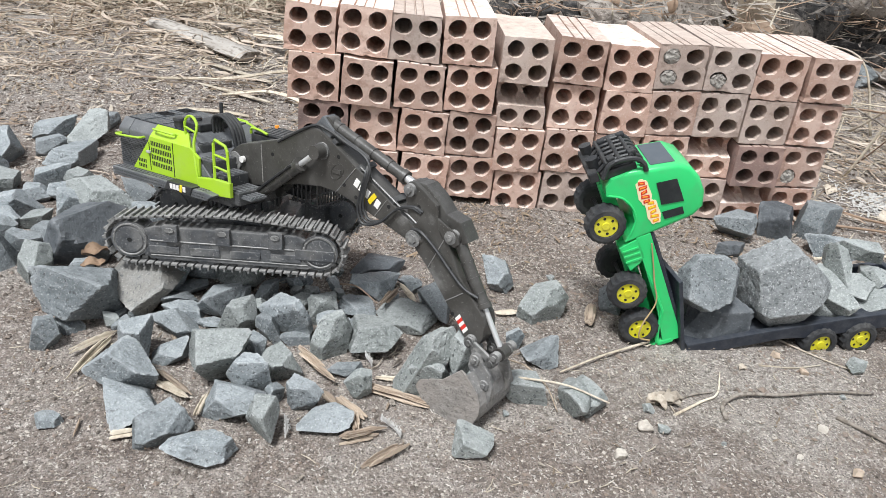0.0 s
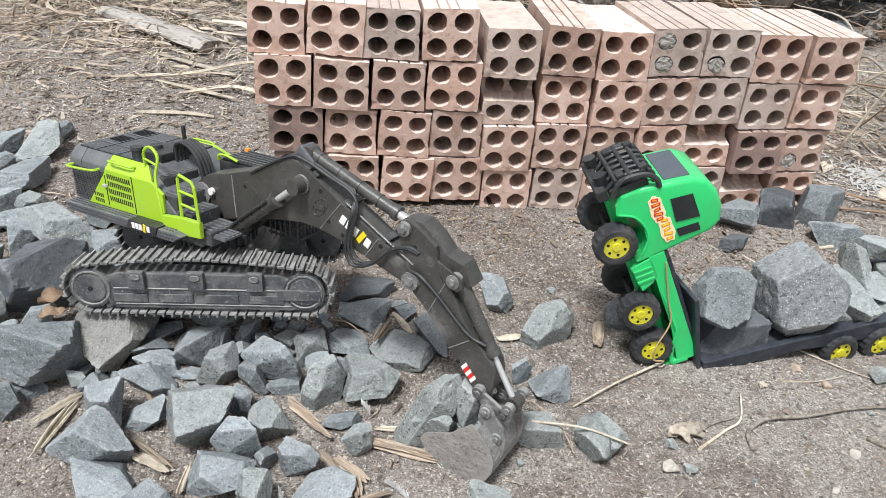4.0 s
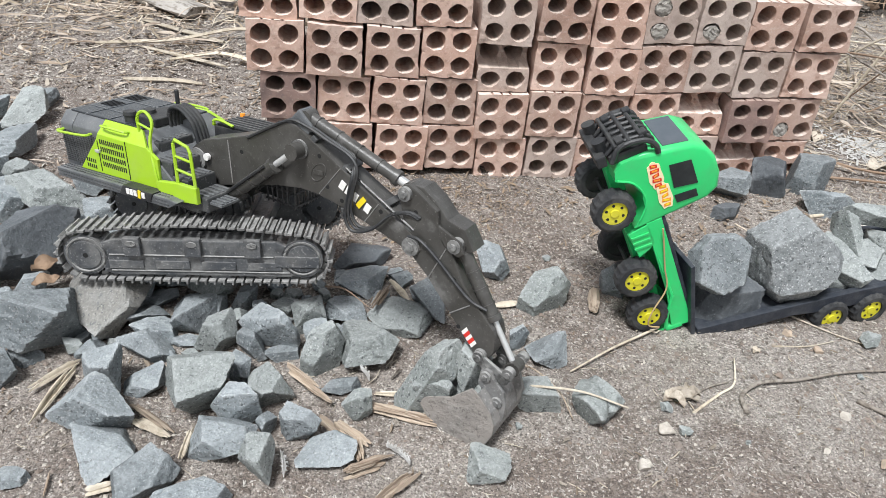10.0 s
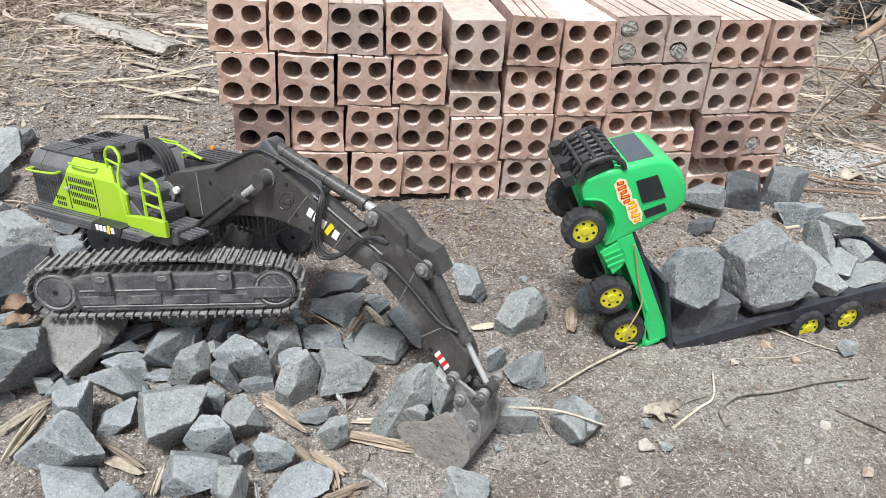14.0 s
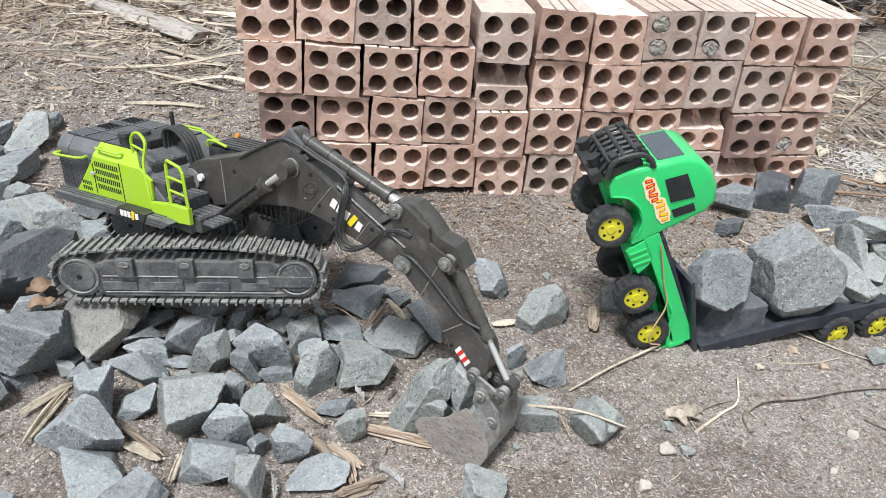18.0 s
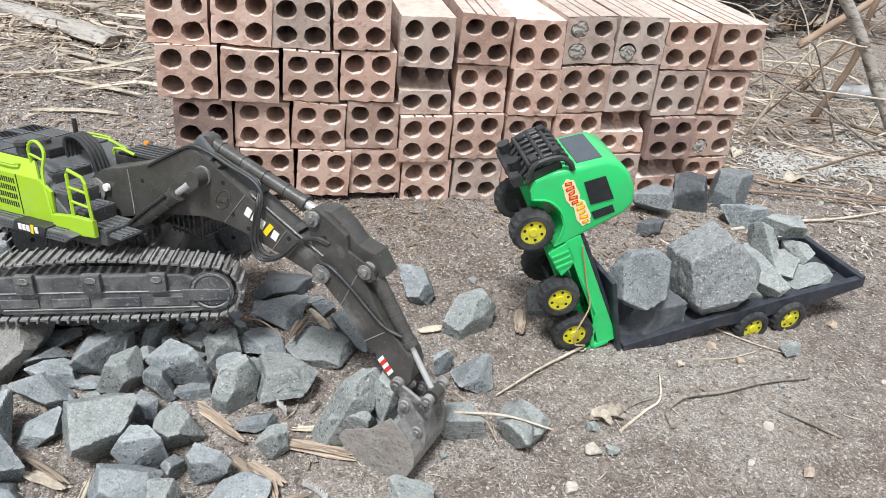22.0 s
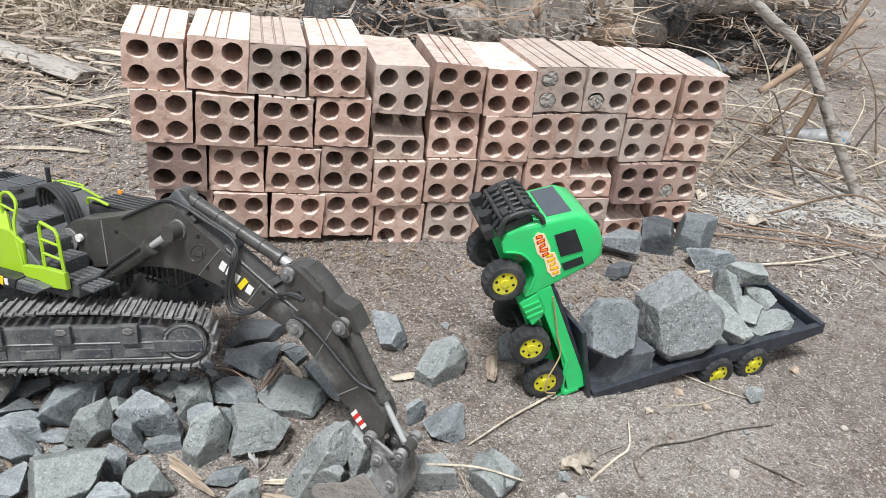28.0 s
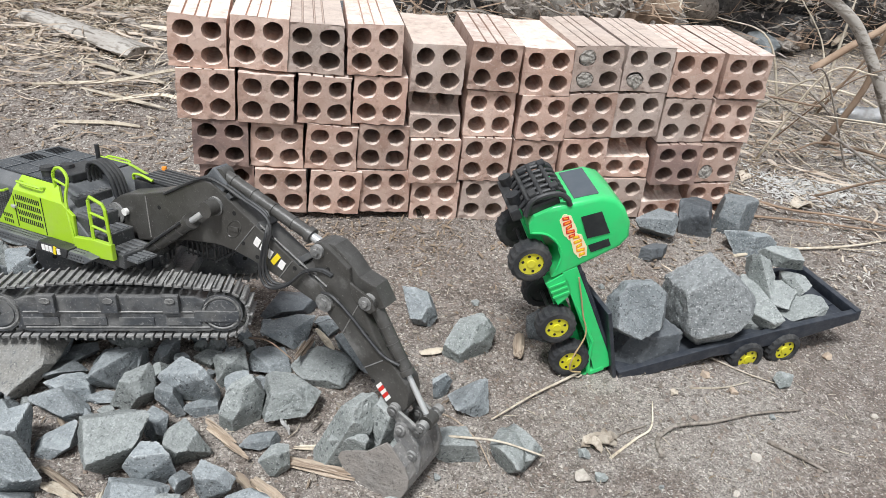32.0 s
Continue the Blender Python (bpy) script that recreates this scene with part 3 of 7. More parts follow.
ROW_3 = [(-0.195, 0.205), (-0.116, 0.202), (-0.036, 0.202), (0.042, 0.204), (0.126, 0.184), (0.208, 0.189), (0.290, 0.186), (0.366, 0.194), (0.443, 0.196), (0.522, 0.191), (0.602, 0.193)]
ROW_2 = [(-0.180, 0.134), (-0.103, 0.131), (-0.026, 0.131), (0.051, 0.132), (0.129, 0.113), (0.208, 0.118), (0.290, 0.115), (0.369, 0.122), (0.447, 0.124), (0.526, 0.119), (0.605, 0.121)]
ROW_BASE = [(-0.175, 0.063), (-0.098, 0.060), (-0.020, 0.060), (0.058, 0.060), (0.136, 0.042), (0.215, 0.047), (0.294, 0.044), (0.372, 0.050), (0.450, 0.052), (0.529, 0.048), (0.607, 0.049)]
TONE_TOP = "red red grey red grey red red grey grey red red".split()
TONE_3 = "red red red red grey red red red grey grey red".split()
TONE_2 = "dark red red red red red red red red dark red".split()
TONE_BASE = "dark red red red red grey red red grey red red".split()
WALL_Y = 0.95
PLUGS = {(0, 7): ((-0.018, 0.017), (-0.018, -0.017)), (0, 8): ((-0.018, -0.019),), (2, 10): ((-0.018, -0.017),), (3, 10): ((-0.018, -0.017),)}
rnd = random.Random(5)
for r, (row, tones) in enumerate(((ROW_TOP, TONE_TOP), (ROW_3, TONE_3), (ROW_2, TONE_2), (ROW_BASE, TONE_BASE))):
    for i, ((x, z), tone) in enumerate(zip(row, tones)):
        me = rnd.choice(BRICKS[tone][:2]) if r == 0 and i not in (4, 6) else BRICKS[tone][2] if r == 0 else rnd.choice(BRICKS[tone])
        broken = (r, i) in ((1, 4), (3, 9), (2, 8))
        ob = new("hollow_brick", BROKEN[0 if (r, i) != (1, 4) else 1] if broken else me)
        lean = -2.5 if i > 6 else 2.0 if i < 3 else 0.0
        dy = rnd.uniform(-0.004, 0.006) - (0.008 if (r, i) in ((0, 4), (0, 10), (2, 9)) else 0)
        ob.matrix_world = pose(x, WALL_Y + dy, z - BH / 2, 0, lean + rnd.uniform(-1.6, 1.6), rnd.uniform(-2.2, 2.2) - (2.0 if i > 4 else 0))
        for px, pz in PLUGS.get((r, i), ()):
            pm = bmesh.new()
            bmesh.ops.create_icosphere(pm, subdivisions=4, radius=0.0122)
            for v in pm.verts:
                v.co = Vector((v.co.x + px, v.co.y * 0.16 + 0.0016, v.co.z * 0.95 + pz + BH / 2)) + 0.0022 * noise.noise_vector(v.co * 190 + Vector((i, r, 0))) + 0.0012 * noise.noise_vector(v.co * 500)
            part("mortar_plug", pm, M_MORTAR, ob, "crumbly grey mortar plugging a hole", True)
        word = {"red": "reddish-orange", "grey": "greyish-pink", "dark": "scorched dark"}[tone]
        tagged(ob, ("broken-ended %s hollow clay brick in the stack" if broken else "%s four-hole clay brick in the dry stack" + (", dusty grooved top with painted skylight" if r == 0 else "")) % word, "brick", "dry-stacked hollow bricks")

# ---- stones ----
# x, y, width, depth, height, yaw, tilt, shape, kind of stone
HEAP_FAR = [(-0.590, 1.176, 0.0490, 0.0466, 0.0283, 125, 0, 1041, 'rock'), (-0.651, 1.108, 0.0704, 0.0528, 0.0270, 184, -12, 1010, 'rock'), (-0.591, 1.101, 0.0880, 0.0528, 0.0337, 243, -12, 1100, 'green'), (-0.642, 1.054, 0.0560, 0.0420, 0.0250, 226, 0, 1000, 'rock'), (-0.587, 1.000, 0.0920, 0.0552, 0.0302, 272, 12, 1045, 'rock'), (-0.588, 0.926, 0.0516, 0.0309, 0.0361, 216, 0, 1045, 'rock'), (-0.454, 0.895, 0.0517, 0.0388, 0.0182, 355, -22, 1031, 'rock'), (-0.379, 0.874, 0.0881, 0.0529, 0.0264, 359, -22, 1018, 'rock'), (-0.485, 0.850, 0.1165, 0.0699, 0.0498, 305, 0, 1080, 'green'), (-0.526, 0.821, 0.0378, 0.0359, 0.0337, 183, 22, 1093, 'rock'), (-0.381, 0.801, 0.0876, 0.0526, 0.0383, 181, 0, 1112, 'rock')]
HEAP_NEAR = [(-0.289, 0.787, 0.0848, 0.0806, 0.0426, 69, 22, 1032, 'dark'), (-0.227, 0.765, 0.0587, 0.0352, 0.0191, 350, -12, 1068, 'rock'), (-0.188, 0.717, 0.0610, 0.0458, 0.0183, 62, -22, 1070, 'rock'), (-0.439, 0.689, 0.1073, 0.0644, 0.0670, 239, 12, 1043, 'dark'), (-0.191, 0.682, 0.0554, 0.0332, 0.0175, 44, -12, 1017, 'rock'), (-0.299, 0.658, 0.0554, 0.0332, 0.0252, 18, -12, 1010, 'rock'), (-0.245, 0.645, 0.0893, 0.0536, 0.0345, 256, 22, 1000, 'green'), (-0.347, 0.619, 0.1456, 0.0897, 0.0500, 79, 0, 1080, 'slab'), (-0.296, 0.612, 0.0352, 0.0334, 0.0114, 156, -12, 1080, 'rock'), (-0.314, 0.609, 0.0294, 0.0220, 0.0329, 248, 22, 1092, 'rock'), (-0.412, 0.560, 0.0876, 0.0995, 0.0500, 219, 22, 1013, 'rock')]
LONE = [(-0.255, 0.948, 0.0967, 0.0725, 0.0428, 180, 0, 1065, 'green'), (0.066, 0.676, 0.0510, 0.0484, 0.0334, 152, 12, 1098, 'rock'), (0.206, 0.628, 0.0353, 0.0212, 0.0378, 115, 0, 1047, 'rock'), (0.119, 0.605, 0.0625, 0.0375, 0.0425, 212, 0, 1072, 'green'), (0.076, 0.536, 0.0228, 0.0137, 0.0245, 198, -12, 1000, 'rock'), (0.105, 0.517, 0.0440, 0.0418, 0.0163, 38, 22, 1017, 'rock'), (-0.110, 0.479, 0.0369, 0.0221, 0.0111, 19, 0, 1012, 'rock'), (0.074, 0.453, 0.0440, 0.0330, 0.0308, 351, 0, 1039, 'green'), (-0.087, 0.447, 0.0271, 0.0204, 0.0284, 192, -22, 1030, 'green'), (0.010, 0.372, 0.0349, 0.0262, 0.0230, 176, 12, 1059, 'green')]
SPREAD_LEFT = [(-0.414, 0.505, 0.0295, 0.0282, 0.0339, 193, 0, 1097, 'rock'), (-0.403, 0.532, 0.0267, 0.0200, 0.0080, 148, 22, 1104, 'rock'), (-0.367, 0.390, 0.0244, 0.0183, 0.0079, 152, 12, 1046, 'rock'), (-0.320, 0.445, 0.0610, 0.0366, 0.0326, 358, -22, 1034, 'rock'), (-0.318, 0.491, 0.0425, 0.0319, 0.0484, 118, 0, 1109, 'rock'), (-0.305, 0.410, 0.0576, 0.0548, 0.0173, 154, 12, 1017, 'rock'), (-0.302, 0.580, 0.0403, 0.0382, 0.0121, 276, 22, 1058, 'rock'), (-0.294, 0.533, 0.0495, 0.0297, 0.0148, 142, 22, 1084, 'rock'), (-0.292, 0.555, 0.0441, 0.0331, 0.0179, 189, 12, 1055, 'rock')]
SPREAD_MIDDLE = [(-0.285, 0.489, 0.0385, 0.0365, 0.0156, 39, 0, 1119, 'rock'), (-0.263, 0.379, 0.0489, 0.0367, 0.0292, 39, 0, 1073, 'rock'), (-0.259, 0.545, 0.0267, 0.0160, 0.0080, 175, 0, 1015, 'rock'), (-0.258, 0.573, 0.0519, 0.0311, 0.0269, 33, -12, 1022, 'rock'), (-0.235, 0.472, 0.0615, 0.0584, 0.0448, 76, 12, 1079, 'green'), (-0.227, 0.538, 0.0376, 0.0282, 0.0376, 227, 12, 1086, 'green'), (-0.226, 0.354, 0.0592, 0.0355, 0.0216, 20, -12, 1063, 'rock'), (-0.209, 0.606, 0.0296, 0.0178, 0.0247, 225, 0, 1028, 'rock'), (-0.207, 0.413, 0.0525, 0.0394, 0.0311, 342, 0, 1066, 'rock')]
SPREAD_RIGHT = [(-0.202, 0.500, 0.0293, 0.0220, 0.0236, 124, 0, 1112, 'rock'), (-0.198, 0.442, 0.0407, 0.0244, 0.0443, 164, 0, 1107, 'rock'), (-0.193, 0.532, 0.0240, 0.0289, 0.0276, 185, -12, 1002, 'rock'), (-0.177, 0.428, 0.0204, 0.0153, 0.0177, 49, -22, 1039, 'rock'), (-0.176, 0.543, 0.0630, 0.0378, 0.0407, 308, 12, 1095, 'rock'), (-0.174, 0.384, 0.0340, 0.0288, 0.0391, 320, 0, 1094, 'green'), (-0.171, 0.472, 0.0408, 0.0388, 0.0286, 277, 0, 1093, 'green'), (-0.166, 0.528, 0.0333, 0.0200, 0.0100, 10, 0, 1010, 'rock'), (-0.143, 0.425, 0.0341, 0.0205, 0.0316, 348, 0, 1042, 'rock')]
SPREAD_EDGE = [(-0.141, 0.573, 0.0376, 0.0357, 0.0290, 248, 0, 1032, 'green'), (-0.126, 0.514, 0.0433, 0.0263, 0.0497, 219, 0, 1072, 'green'), (-0.123, 0.397, 0.0504, 0.0378, 0.0151, 205, 0, 1029, 'rock'), (-0.099, 0.586, 0.0431, 0.0409, 0.0156, 46, -12, 1011, 'rock'), (-0.082, 0.701, 0.0631, 0.0474, 0.0189, 170, 0, 1084, 'dark'), (-0.081, 0.636, 0.0621, 0.0373, 0.0206, 211, 0, 1093, 'rock'), (-0.081, 0.523, 0.0579, 0.0550, 0.0277, 281, 22, 1010, 'green'), (-0.045, 0.576, 0.0634, 0.0475, 0.0190, 161, 0, 1085, 'green'), (-0.002, 0.592, 0.0356, 0.0677, 0.0410, 175, -22, 1017, 'rock')]
BY_WALL = [(0.488, 0.893, 0.067, 0.05, 0.040, 0), (0.570, 0.918, 0.066, 0.051, 0.050, 0), (0.648, 0.920, 0.070, 0.056, 0.054, 0), (0.634, 0.856, 0.069, 0.052, 0.036, 0), (0.463, 0.832, 0.05, 0.023, 0.021, 0)]
LAID = []


def laid_stone(x, y, w, d, h, yaw, tilt, shape, kind, label, group):
    """A broken stone of that size, turned and tilted, bedded a little into the dirt."""
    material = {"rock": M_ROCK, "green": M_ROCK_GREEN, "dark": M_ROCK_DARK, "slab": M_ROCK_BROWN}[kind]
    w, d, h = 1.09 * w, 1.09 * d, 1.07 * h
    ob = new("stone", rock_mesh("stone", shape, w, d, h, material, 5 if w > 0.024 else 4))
    turn = pose(0, 0, 0, 0, -tilt, yaw)
    low = min((turn @ v.co).z for v in ob.data.vertices)
    ob.matrix_world = Matrix.Translation((x, y, ground_z(x, y) - 0.1 * h - low)) @ turn
    LAID.append((x, y, w))
    return tagged(ob, label, "stone", group)


HEAP_LABEL = {"rock": "large grey basalt stone in the heap", "green": "large greenish grey dusty stone in the heap", "dark": "dark pitted basalt boulder in the heap", "slab": "large upright greenish grey slab with a brown broken side"}
SPREAD_LABEL = {"rock": "angular grey basalt stone lying in the loose spread", "green": "pale greenish grey stone in the loose spread", "dark": "dark grey stone beside the toy excavator's track"}
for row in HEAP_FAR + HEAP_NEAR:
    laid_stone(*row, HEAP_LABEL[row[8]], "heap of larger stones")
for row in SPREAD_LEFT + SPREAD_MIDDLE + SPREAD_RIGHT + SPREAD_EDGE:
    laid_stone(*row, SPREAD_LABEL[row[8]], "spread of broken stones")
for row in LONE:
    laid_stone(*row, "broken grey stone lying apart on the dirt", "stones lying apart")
for k, (x, y, w, d, h, tilt) in enumerate(BY_WALL):
    stone(x, y, w, d, h, tilt, 154 + k, M_ROCK_DARK if k in (1, 4) else M_ROCK, "dark grey stone at the foot of the brick stack", "stones by the bricks")
stone(0.476, 0.522, 0.022, 0.016, 0.016, 0, 147, M_ROCK_GREEN, "broken grey stone lying apart on the dirt", "stones lying apart")


def cleft(p):
    """A V-shaped split down the front and a round pit beside it."""
    k = max(0.0, 1 - abs(p.x + 0.12 - 0.25 * p.z) / 0.22) * (p.z > -0.3 or p.y < 0)
    q = max(0.0, 1 - math.hypot(p.x - 0.22, p.y + 0.05) / 0.16) * (p.z > 0)
    return 1 - 0.20 * k - 0.16 * q


stone(0.131, 0.440, 0.050, 0.054, 0.028, 0, 171, M_ROCK_GREEN, "split grey stone with a cleft and a round pit", "stones lying apart", yaw=8, carve=cleft)
PEBBLES = [(0.187, 0.409, 0.015, 0), (0.151, 0.369, 0.012, 0), (0.388, 0.541, 0.011, 1), (0.408, 0.512, 0.010, 1), (0.377, 0.417, 0.010, 0), (0.379, 0.358, 0.012, 1), (0.566, 0.563, 0.012, 1), (0.200, 0.437, 0.013, 2), (0.205, 0.405, 0.012, 2), (0.26, 0.39, 0.006, 2), (0.33, 0.375, 0.006, 0), (0.43, 0.47, 0.007, 2), (-0.03, 0.44, 0.008, 0), (0.30, 0.60, 0.008, 2), (0.15, 0.70, 0.010, 2), (0.22, 0.72, 0.008, 0), (0.34, 0.74, 0.009, 2), (0.05, 0.42, 0.007, 2), (0.55, 0.46, 0.008, 0)]
for k, (x, y, w, kind) in enumerate(PEBBLES):
    stone(x, y, w, w * 0.8, w * 0.6, 0, 500 + k, (M_PALE_PEBBLE, M_TAN_PEBBLE, M_ROCK_GREEN)[kind], ("pale crumbly pebble on the dirt", "orange-tan pebble on the dirt", "small grey pebble on the dirt")[kind], "pebbles", name="pebble", yaw=k * 40)

# smaller stones in the gaps of the spread and the heap
def fill_stones(count, x0, x1, y0, y1, lo, hi, seed, keep):
    r = random.Random(seed)
    made = 0
    for _ in range(4000):
        x, y, w = r.uniform(x0, x1), r.uniform(y0, y1), r.uniform(lo, hi)
        if not keep(x, y) or any(math.hypot(x - a, (y - b) * 1.25) < 0.42 * (w + c) for a, b, c in LAID):
            continue
        made += 1
        kind = r.choice(("rock", "rock", "green"))
        laid_stone(x, y, w, w * r.uniform(0.6, 0.9), w * r.uniform(0.45, 0.75), r.uniform(0, 360), r.uniform(-20, 20), seed * 50 + made, kind, "small broken grey stone wedged between larger ones", "spread of broken stones")
        if made >= count:
            break


fill_stones(38, -0.42, -0.02, 0.52, 0.66, 0.012, 0.030, 11, lambda x, y: y > 0.50 + 0.6 * (x + 0.14) * (x > -0.14))
fill_stones(22, -0.80, -0.36, 0.68, 1.06, 0.040, 0.080, 13, lambda x, y: y < 0.80 - 0.62 * (x + 0.36) and y > 0.50 - 0.55 * (x + 0.36))
fill_stones(30, -0.62, -0.12, 0.60, 0.92, 0.026, 0.06, 12, lambda x, y: y < 0.79 - 0.55 * (x + 0.30))

# ---- trailer ----
TX = Vector((math.cos(radians(5)) * math.cos(radians(9)), math.sin(radians(5)) * math.cos(radians(9)), math.sin(radians(9))))
TY = Vector((-math.sin(radians(5)), math.cos(radians(5)), 0))
TZ = TX.cross(TY)
TM = Matrix((TX, TY, TZ)).transposed().to_4x4()
TM.translation = (0.283, 0.548, 0.026)


def wheel(parent, m, r, w, hub_out):
    """Lugged toy tyre with a yellow spoked rim, axle along y, outer face at +y * hub_out."""
    bm = bmesh.new()
    seg = 36
    prof = [(-w / 2, r * 0.62), (-w / 2, r * 0.86), (-w * 0.40, r * 0.97), (-w * 0.2, r), (w * 0.2, r), (w * 0.40, r * 0.97), (w / 2, r * 0.86), (w / 2, r * 0.62)]
    rings = []
    for k in range(seg):
        t = 2 * math.pi * k / seg
        rings.append([bm.verts.new((math.cos(t) * (q + (0.0012 if k % 2 and 2 <= i <= 5 else 0)), y, math.sin(t) * (q + (0.0012 if k % 2 and 2 <= i <= 5 else 0)))) for i, (y, q) in enumerate(prof)])
    for k in range(seg):
        a, b = rings[k], rings[(k + 1) % seg]
        for i in range(len(prof)):
            j = (i + 1) % len(prof)
            bm.faces.new((a[i], a[j], b[j], b[i]))
    wh = part("wheel", bm, M_TYRE, parent, "black lugged tyre")
    wh.matrix_local = m
    o = hub_out
    bm = bmesh.new()
    cyl(bm, (0, w * 0.02 * o, 0), (0, w * 0.32 * o, 0), r * 0.64, r * 0.60, 28)
    cyl(bm, (0, w * 0.3 * o, 0), (0, w * 0.46 * o, 0), r * 0.26, r * 0.2, 12)
    for k in range(6):
        t = 2 * math.pi * k / 6 + 0.3
        box(bm, (r * 0.34, w * 0.34 * o, 0), (r * 0.3, w * 0.06, r * 0.12), Matrix.Rotation(t, 4, 'Y'))
    cyl(bm, (0, w * 0.28 * o, 0), (0, w * 0.40 * o, 0), r * 0.64, r * 0.60, 28)
    part("rim", bm, M_YELLOW, wh, "yellow plastic rim")
    bm = bmesh.new()
    cyl(bm, (0, -w * 0.34 * o, 0), (0, w * 0.01 * o, 0), r * 0.64, seg=28)
    cyl(bm, (0, -w * 0.40 * o, 0), (0, -w * 0.30 * o, 0), r * 0.22, seg=14)
    part("wheel_back", bm, M_BLACK, wh, "black hollow back of the wheel")
    for k in range(6):
        t = 2 * math.pi * k / 6
        bm = bmesh.new()
        cyl(bm, (r * 0.42 * math.cos(t), w * 0.3 * o, r * 0.42 * math.sin(t)), (r * 0.42 * math.cos(t), w * 0.415 * o, r * 0.42 * math.sin(t)), r * 0.075, seg=8)
        part("rim_hole", bm, M_HOLE, wh)
    return wh


def build_trailer():
    t = thing("toy_trailer", TM, "dark navy plastic toy trailer nose-down, loaded with stones", "toy trailer")
    bm = bmesh.new()
    box(bm, (0.155, 0.055, 0.004), (0.31, 0.104, 0.008), bevel=0.0015)
    part("deck", bm, M_NAVY, t)
    for y in (0.003, 0.107):
        bm = bmesh.new()
        prism(bm, [(0.0, -0.004), (0.02, -0.006), (0.12, 0.0), (0.155, -0.004), (0.25, -0.004), (0.315, 0.002), (0.318, 0.016), (0.20, 0.017), (0.10, 0.014), (0.0, 0.010)], y - 0.004, y + 0.004, 0.0012)
        part("side_rail", bm, M_NAVY, t, "scuffed dark side rail")
    bm = bmesh.new()
    box(bm, (0, 0.042, 0.050), (0.005, 0.084, 0.108), Matrix.Translation((-0.003, 0, -0.004)) @ Matrix.Rotation(radians(-8), 4, "Y"), bevel=0.0015)
    part("headboard", bm, M_NAVY, t, "tall dark headboard")
    bm = bmesh.new()
    box(bm, (0.318, 0.055, 0.010), (0.008, 0.112, 0.016), bevel=0.002)
    part("tail_board", bm, M_NAVY, t)
    for y in (0.03, 0.08):
        bm = bmesh.new()
        box(bm, (0.285, y, 0.0085), (0.045, 0.003, 0.003), bevel=0.0008)
        part("rib", bm, M_NAVY, t)
        bm = bmesh.new()
        box(bm, (0.262, y, 0.0105), (0.014, 0.008, 0.006), bevel=0.001)
        part("hinge", bm, M_BLACK, t)
    bm = bmesh.new()
    box(bm, (0.195, 0.055, -0.012), (0.11, 0.06, 0.016), bevel=0.002)
    part("bogie", bm, M_BLACK, t)
    for x in (0.168, 0.219):
        for y, o in ((0.004, -1), (0.106, 1)):
            wheel(t, pose(x, y, -0.014, 0, 40 * x, 0), 0.0215, 0.02, o)
    return t


build_trailer()
BOULDER = [(-0.30, -0.85, 0.42, 0.60), (0.5, 0, 0.85, 0.72), (-0.55, 0, 0.8, 0.80), (0.1, -0.75, -0.65, 0.64), (0.75, -0.5, -0.35, 0.62), (-1, -0.1, -0.2, 0.74), (1, 0.1, 0.15, 0.80), (0.6, -0.45, 0.6, 0.74), (-0.6, -0.2, -0.8, 0.70), (0.2, 0, -1, 0.80), (0, 1, 0, 0.7)]
SLAB = [(-0.1, -0.75, 0.6, 0.45), (0.9, -0.4, 0.1, 0.80), (-0.9, -0.2, 0.2, 0.86), (0.7, 0.1, 0.7, 0.95), (-0.7, 0.1, 0.7, 0.95), (0, 0.2, 1, 0.9), (0.45, -0.4, -0.85, 0.85), (-0.5, -0.3, -0.8, 0.88), (0, 0.9, -0.3, 0.5)]
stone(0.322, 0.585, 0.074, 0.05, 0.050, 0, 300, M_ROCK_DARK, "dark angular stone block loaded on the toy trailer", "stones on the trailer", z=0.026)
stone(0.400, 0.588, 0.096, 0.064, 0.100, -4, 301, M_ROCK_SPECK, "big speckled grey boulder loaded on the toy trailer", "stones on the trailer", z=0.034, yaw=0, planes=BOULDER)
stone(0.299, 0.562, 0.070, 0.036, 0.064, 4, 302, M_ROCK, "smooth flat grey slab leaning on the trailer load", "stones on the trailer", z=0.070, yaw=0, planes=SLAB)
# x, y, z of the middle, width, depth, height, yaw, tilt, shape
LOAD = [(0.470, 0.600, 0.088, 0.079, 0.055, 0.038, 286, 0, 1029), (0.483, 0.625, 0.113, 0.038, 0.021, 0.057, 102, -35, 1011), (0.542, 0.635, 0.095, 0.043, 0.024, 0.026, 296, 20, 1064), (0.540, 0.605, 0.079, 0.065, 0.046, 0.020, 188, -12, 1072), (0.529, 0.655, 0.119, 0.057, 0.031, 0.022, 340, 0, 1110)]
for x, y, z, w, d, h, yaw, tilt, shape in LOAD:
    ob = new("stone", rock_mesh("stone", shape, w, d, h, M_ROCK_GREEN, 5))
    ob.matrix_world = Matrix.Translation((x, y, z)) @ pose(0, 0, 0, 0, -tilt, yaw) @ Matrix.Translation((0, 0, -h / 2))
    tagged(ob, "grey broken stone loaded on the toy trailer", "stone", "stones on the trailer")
for k, (x, y, z, w, d, h) in enumerate(((0.470, 0.610, 0.048, 0.060, 0.050, 0.042), (0.518, 0.625, 0.060, 0.060, 0.050, 0.034), (0.320, 0.615, 0.028, 0.060, 0.040, 0.060))):
    stone(x, y, w, d, h, 0, 308 + k, M_ROCK_GREEN, "grey broken stone loaded on the toy trailer", "stones on the trailer", z=z)

# ---- toy truck standing on its tail ----
KF, KU, KA = Vector((-0.4632, 0.0278, 0.8858)), Vector((0.8842, -0.0532, 0.4640)), Vector((0.06, 0.9982, 0.0))
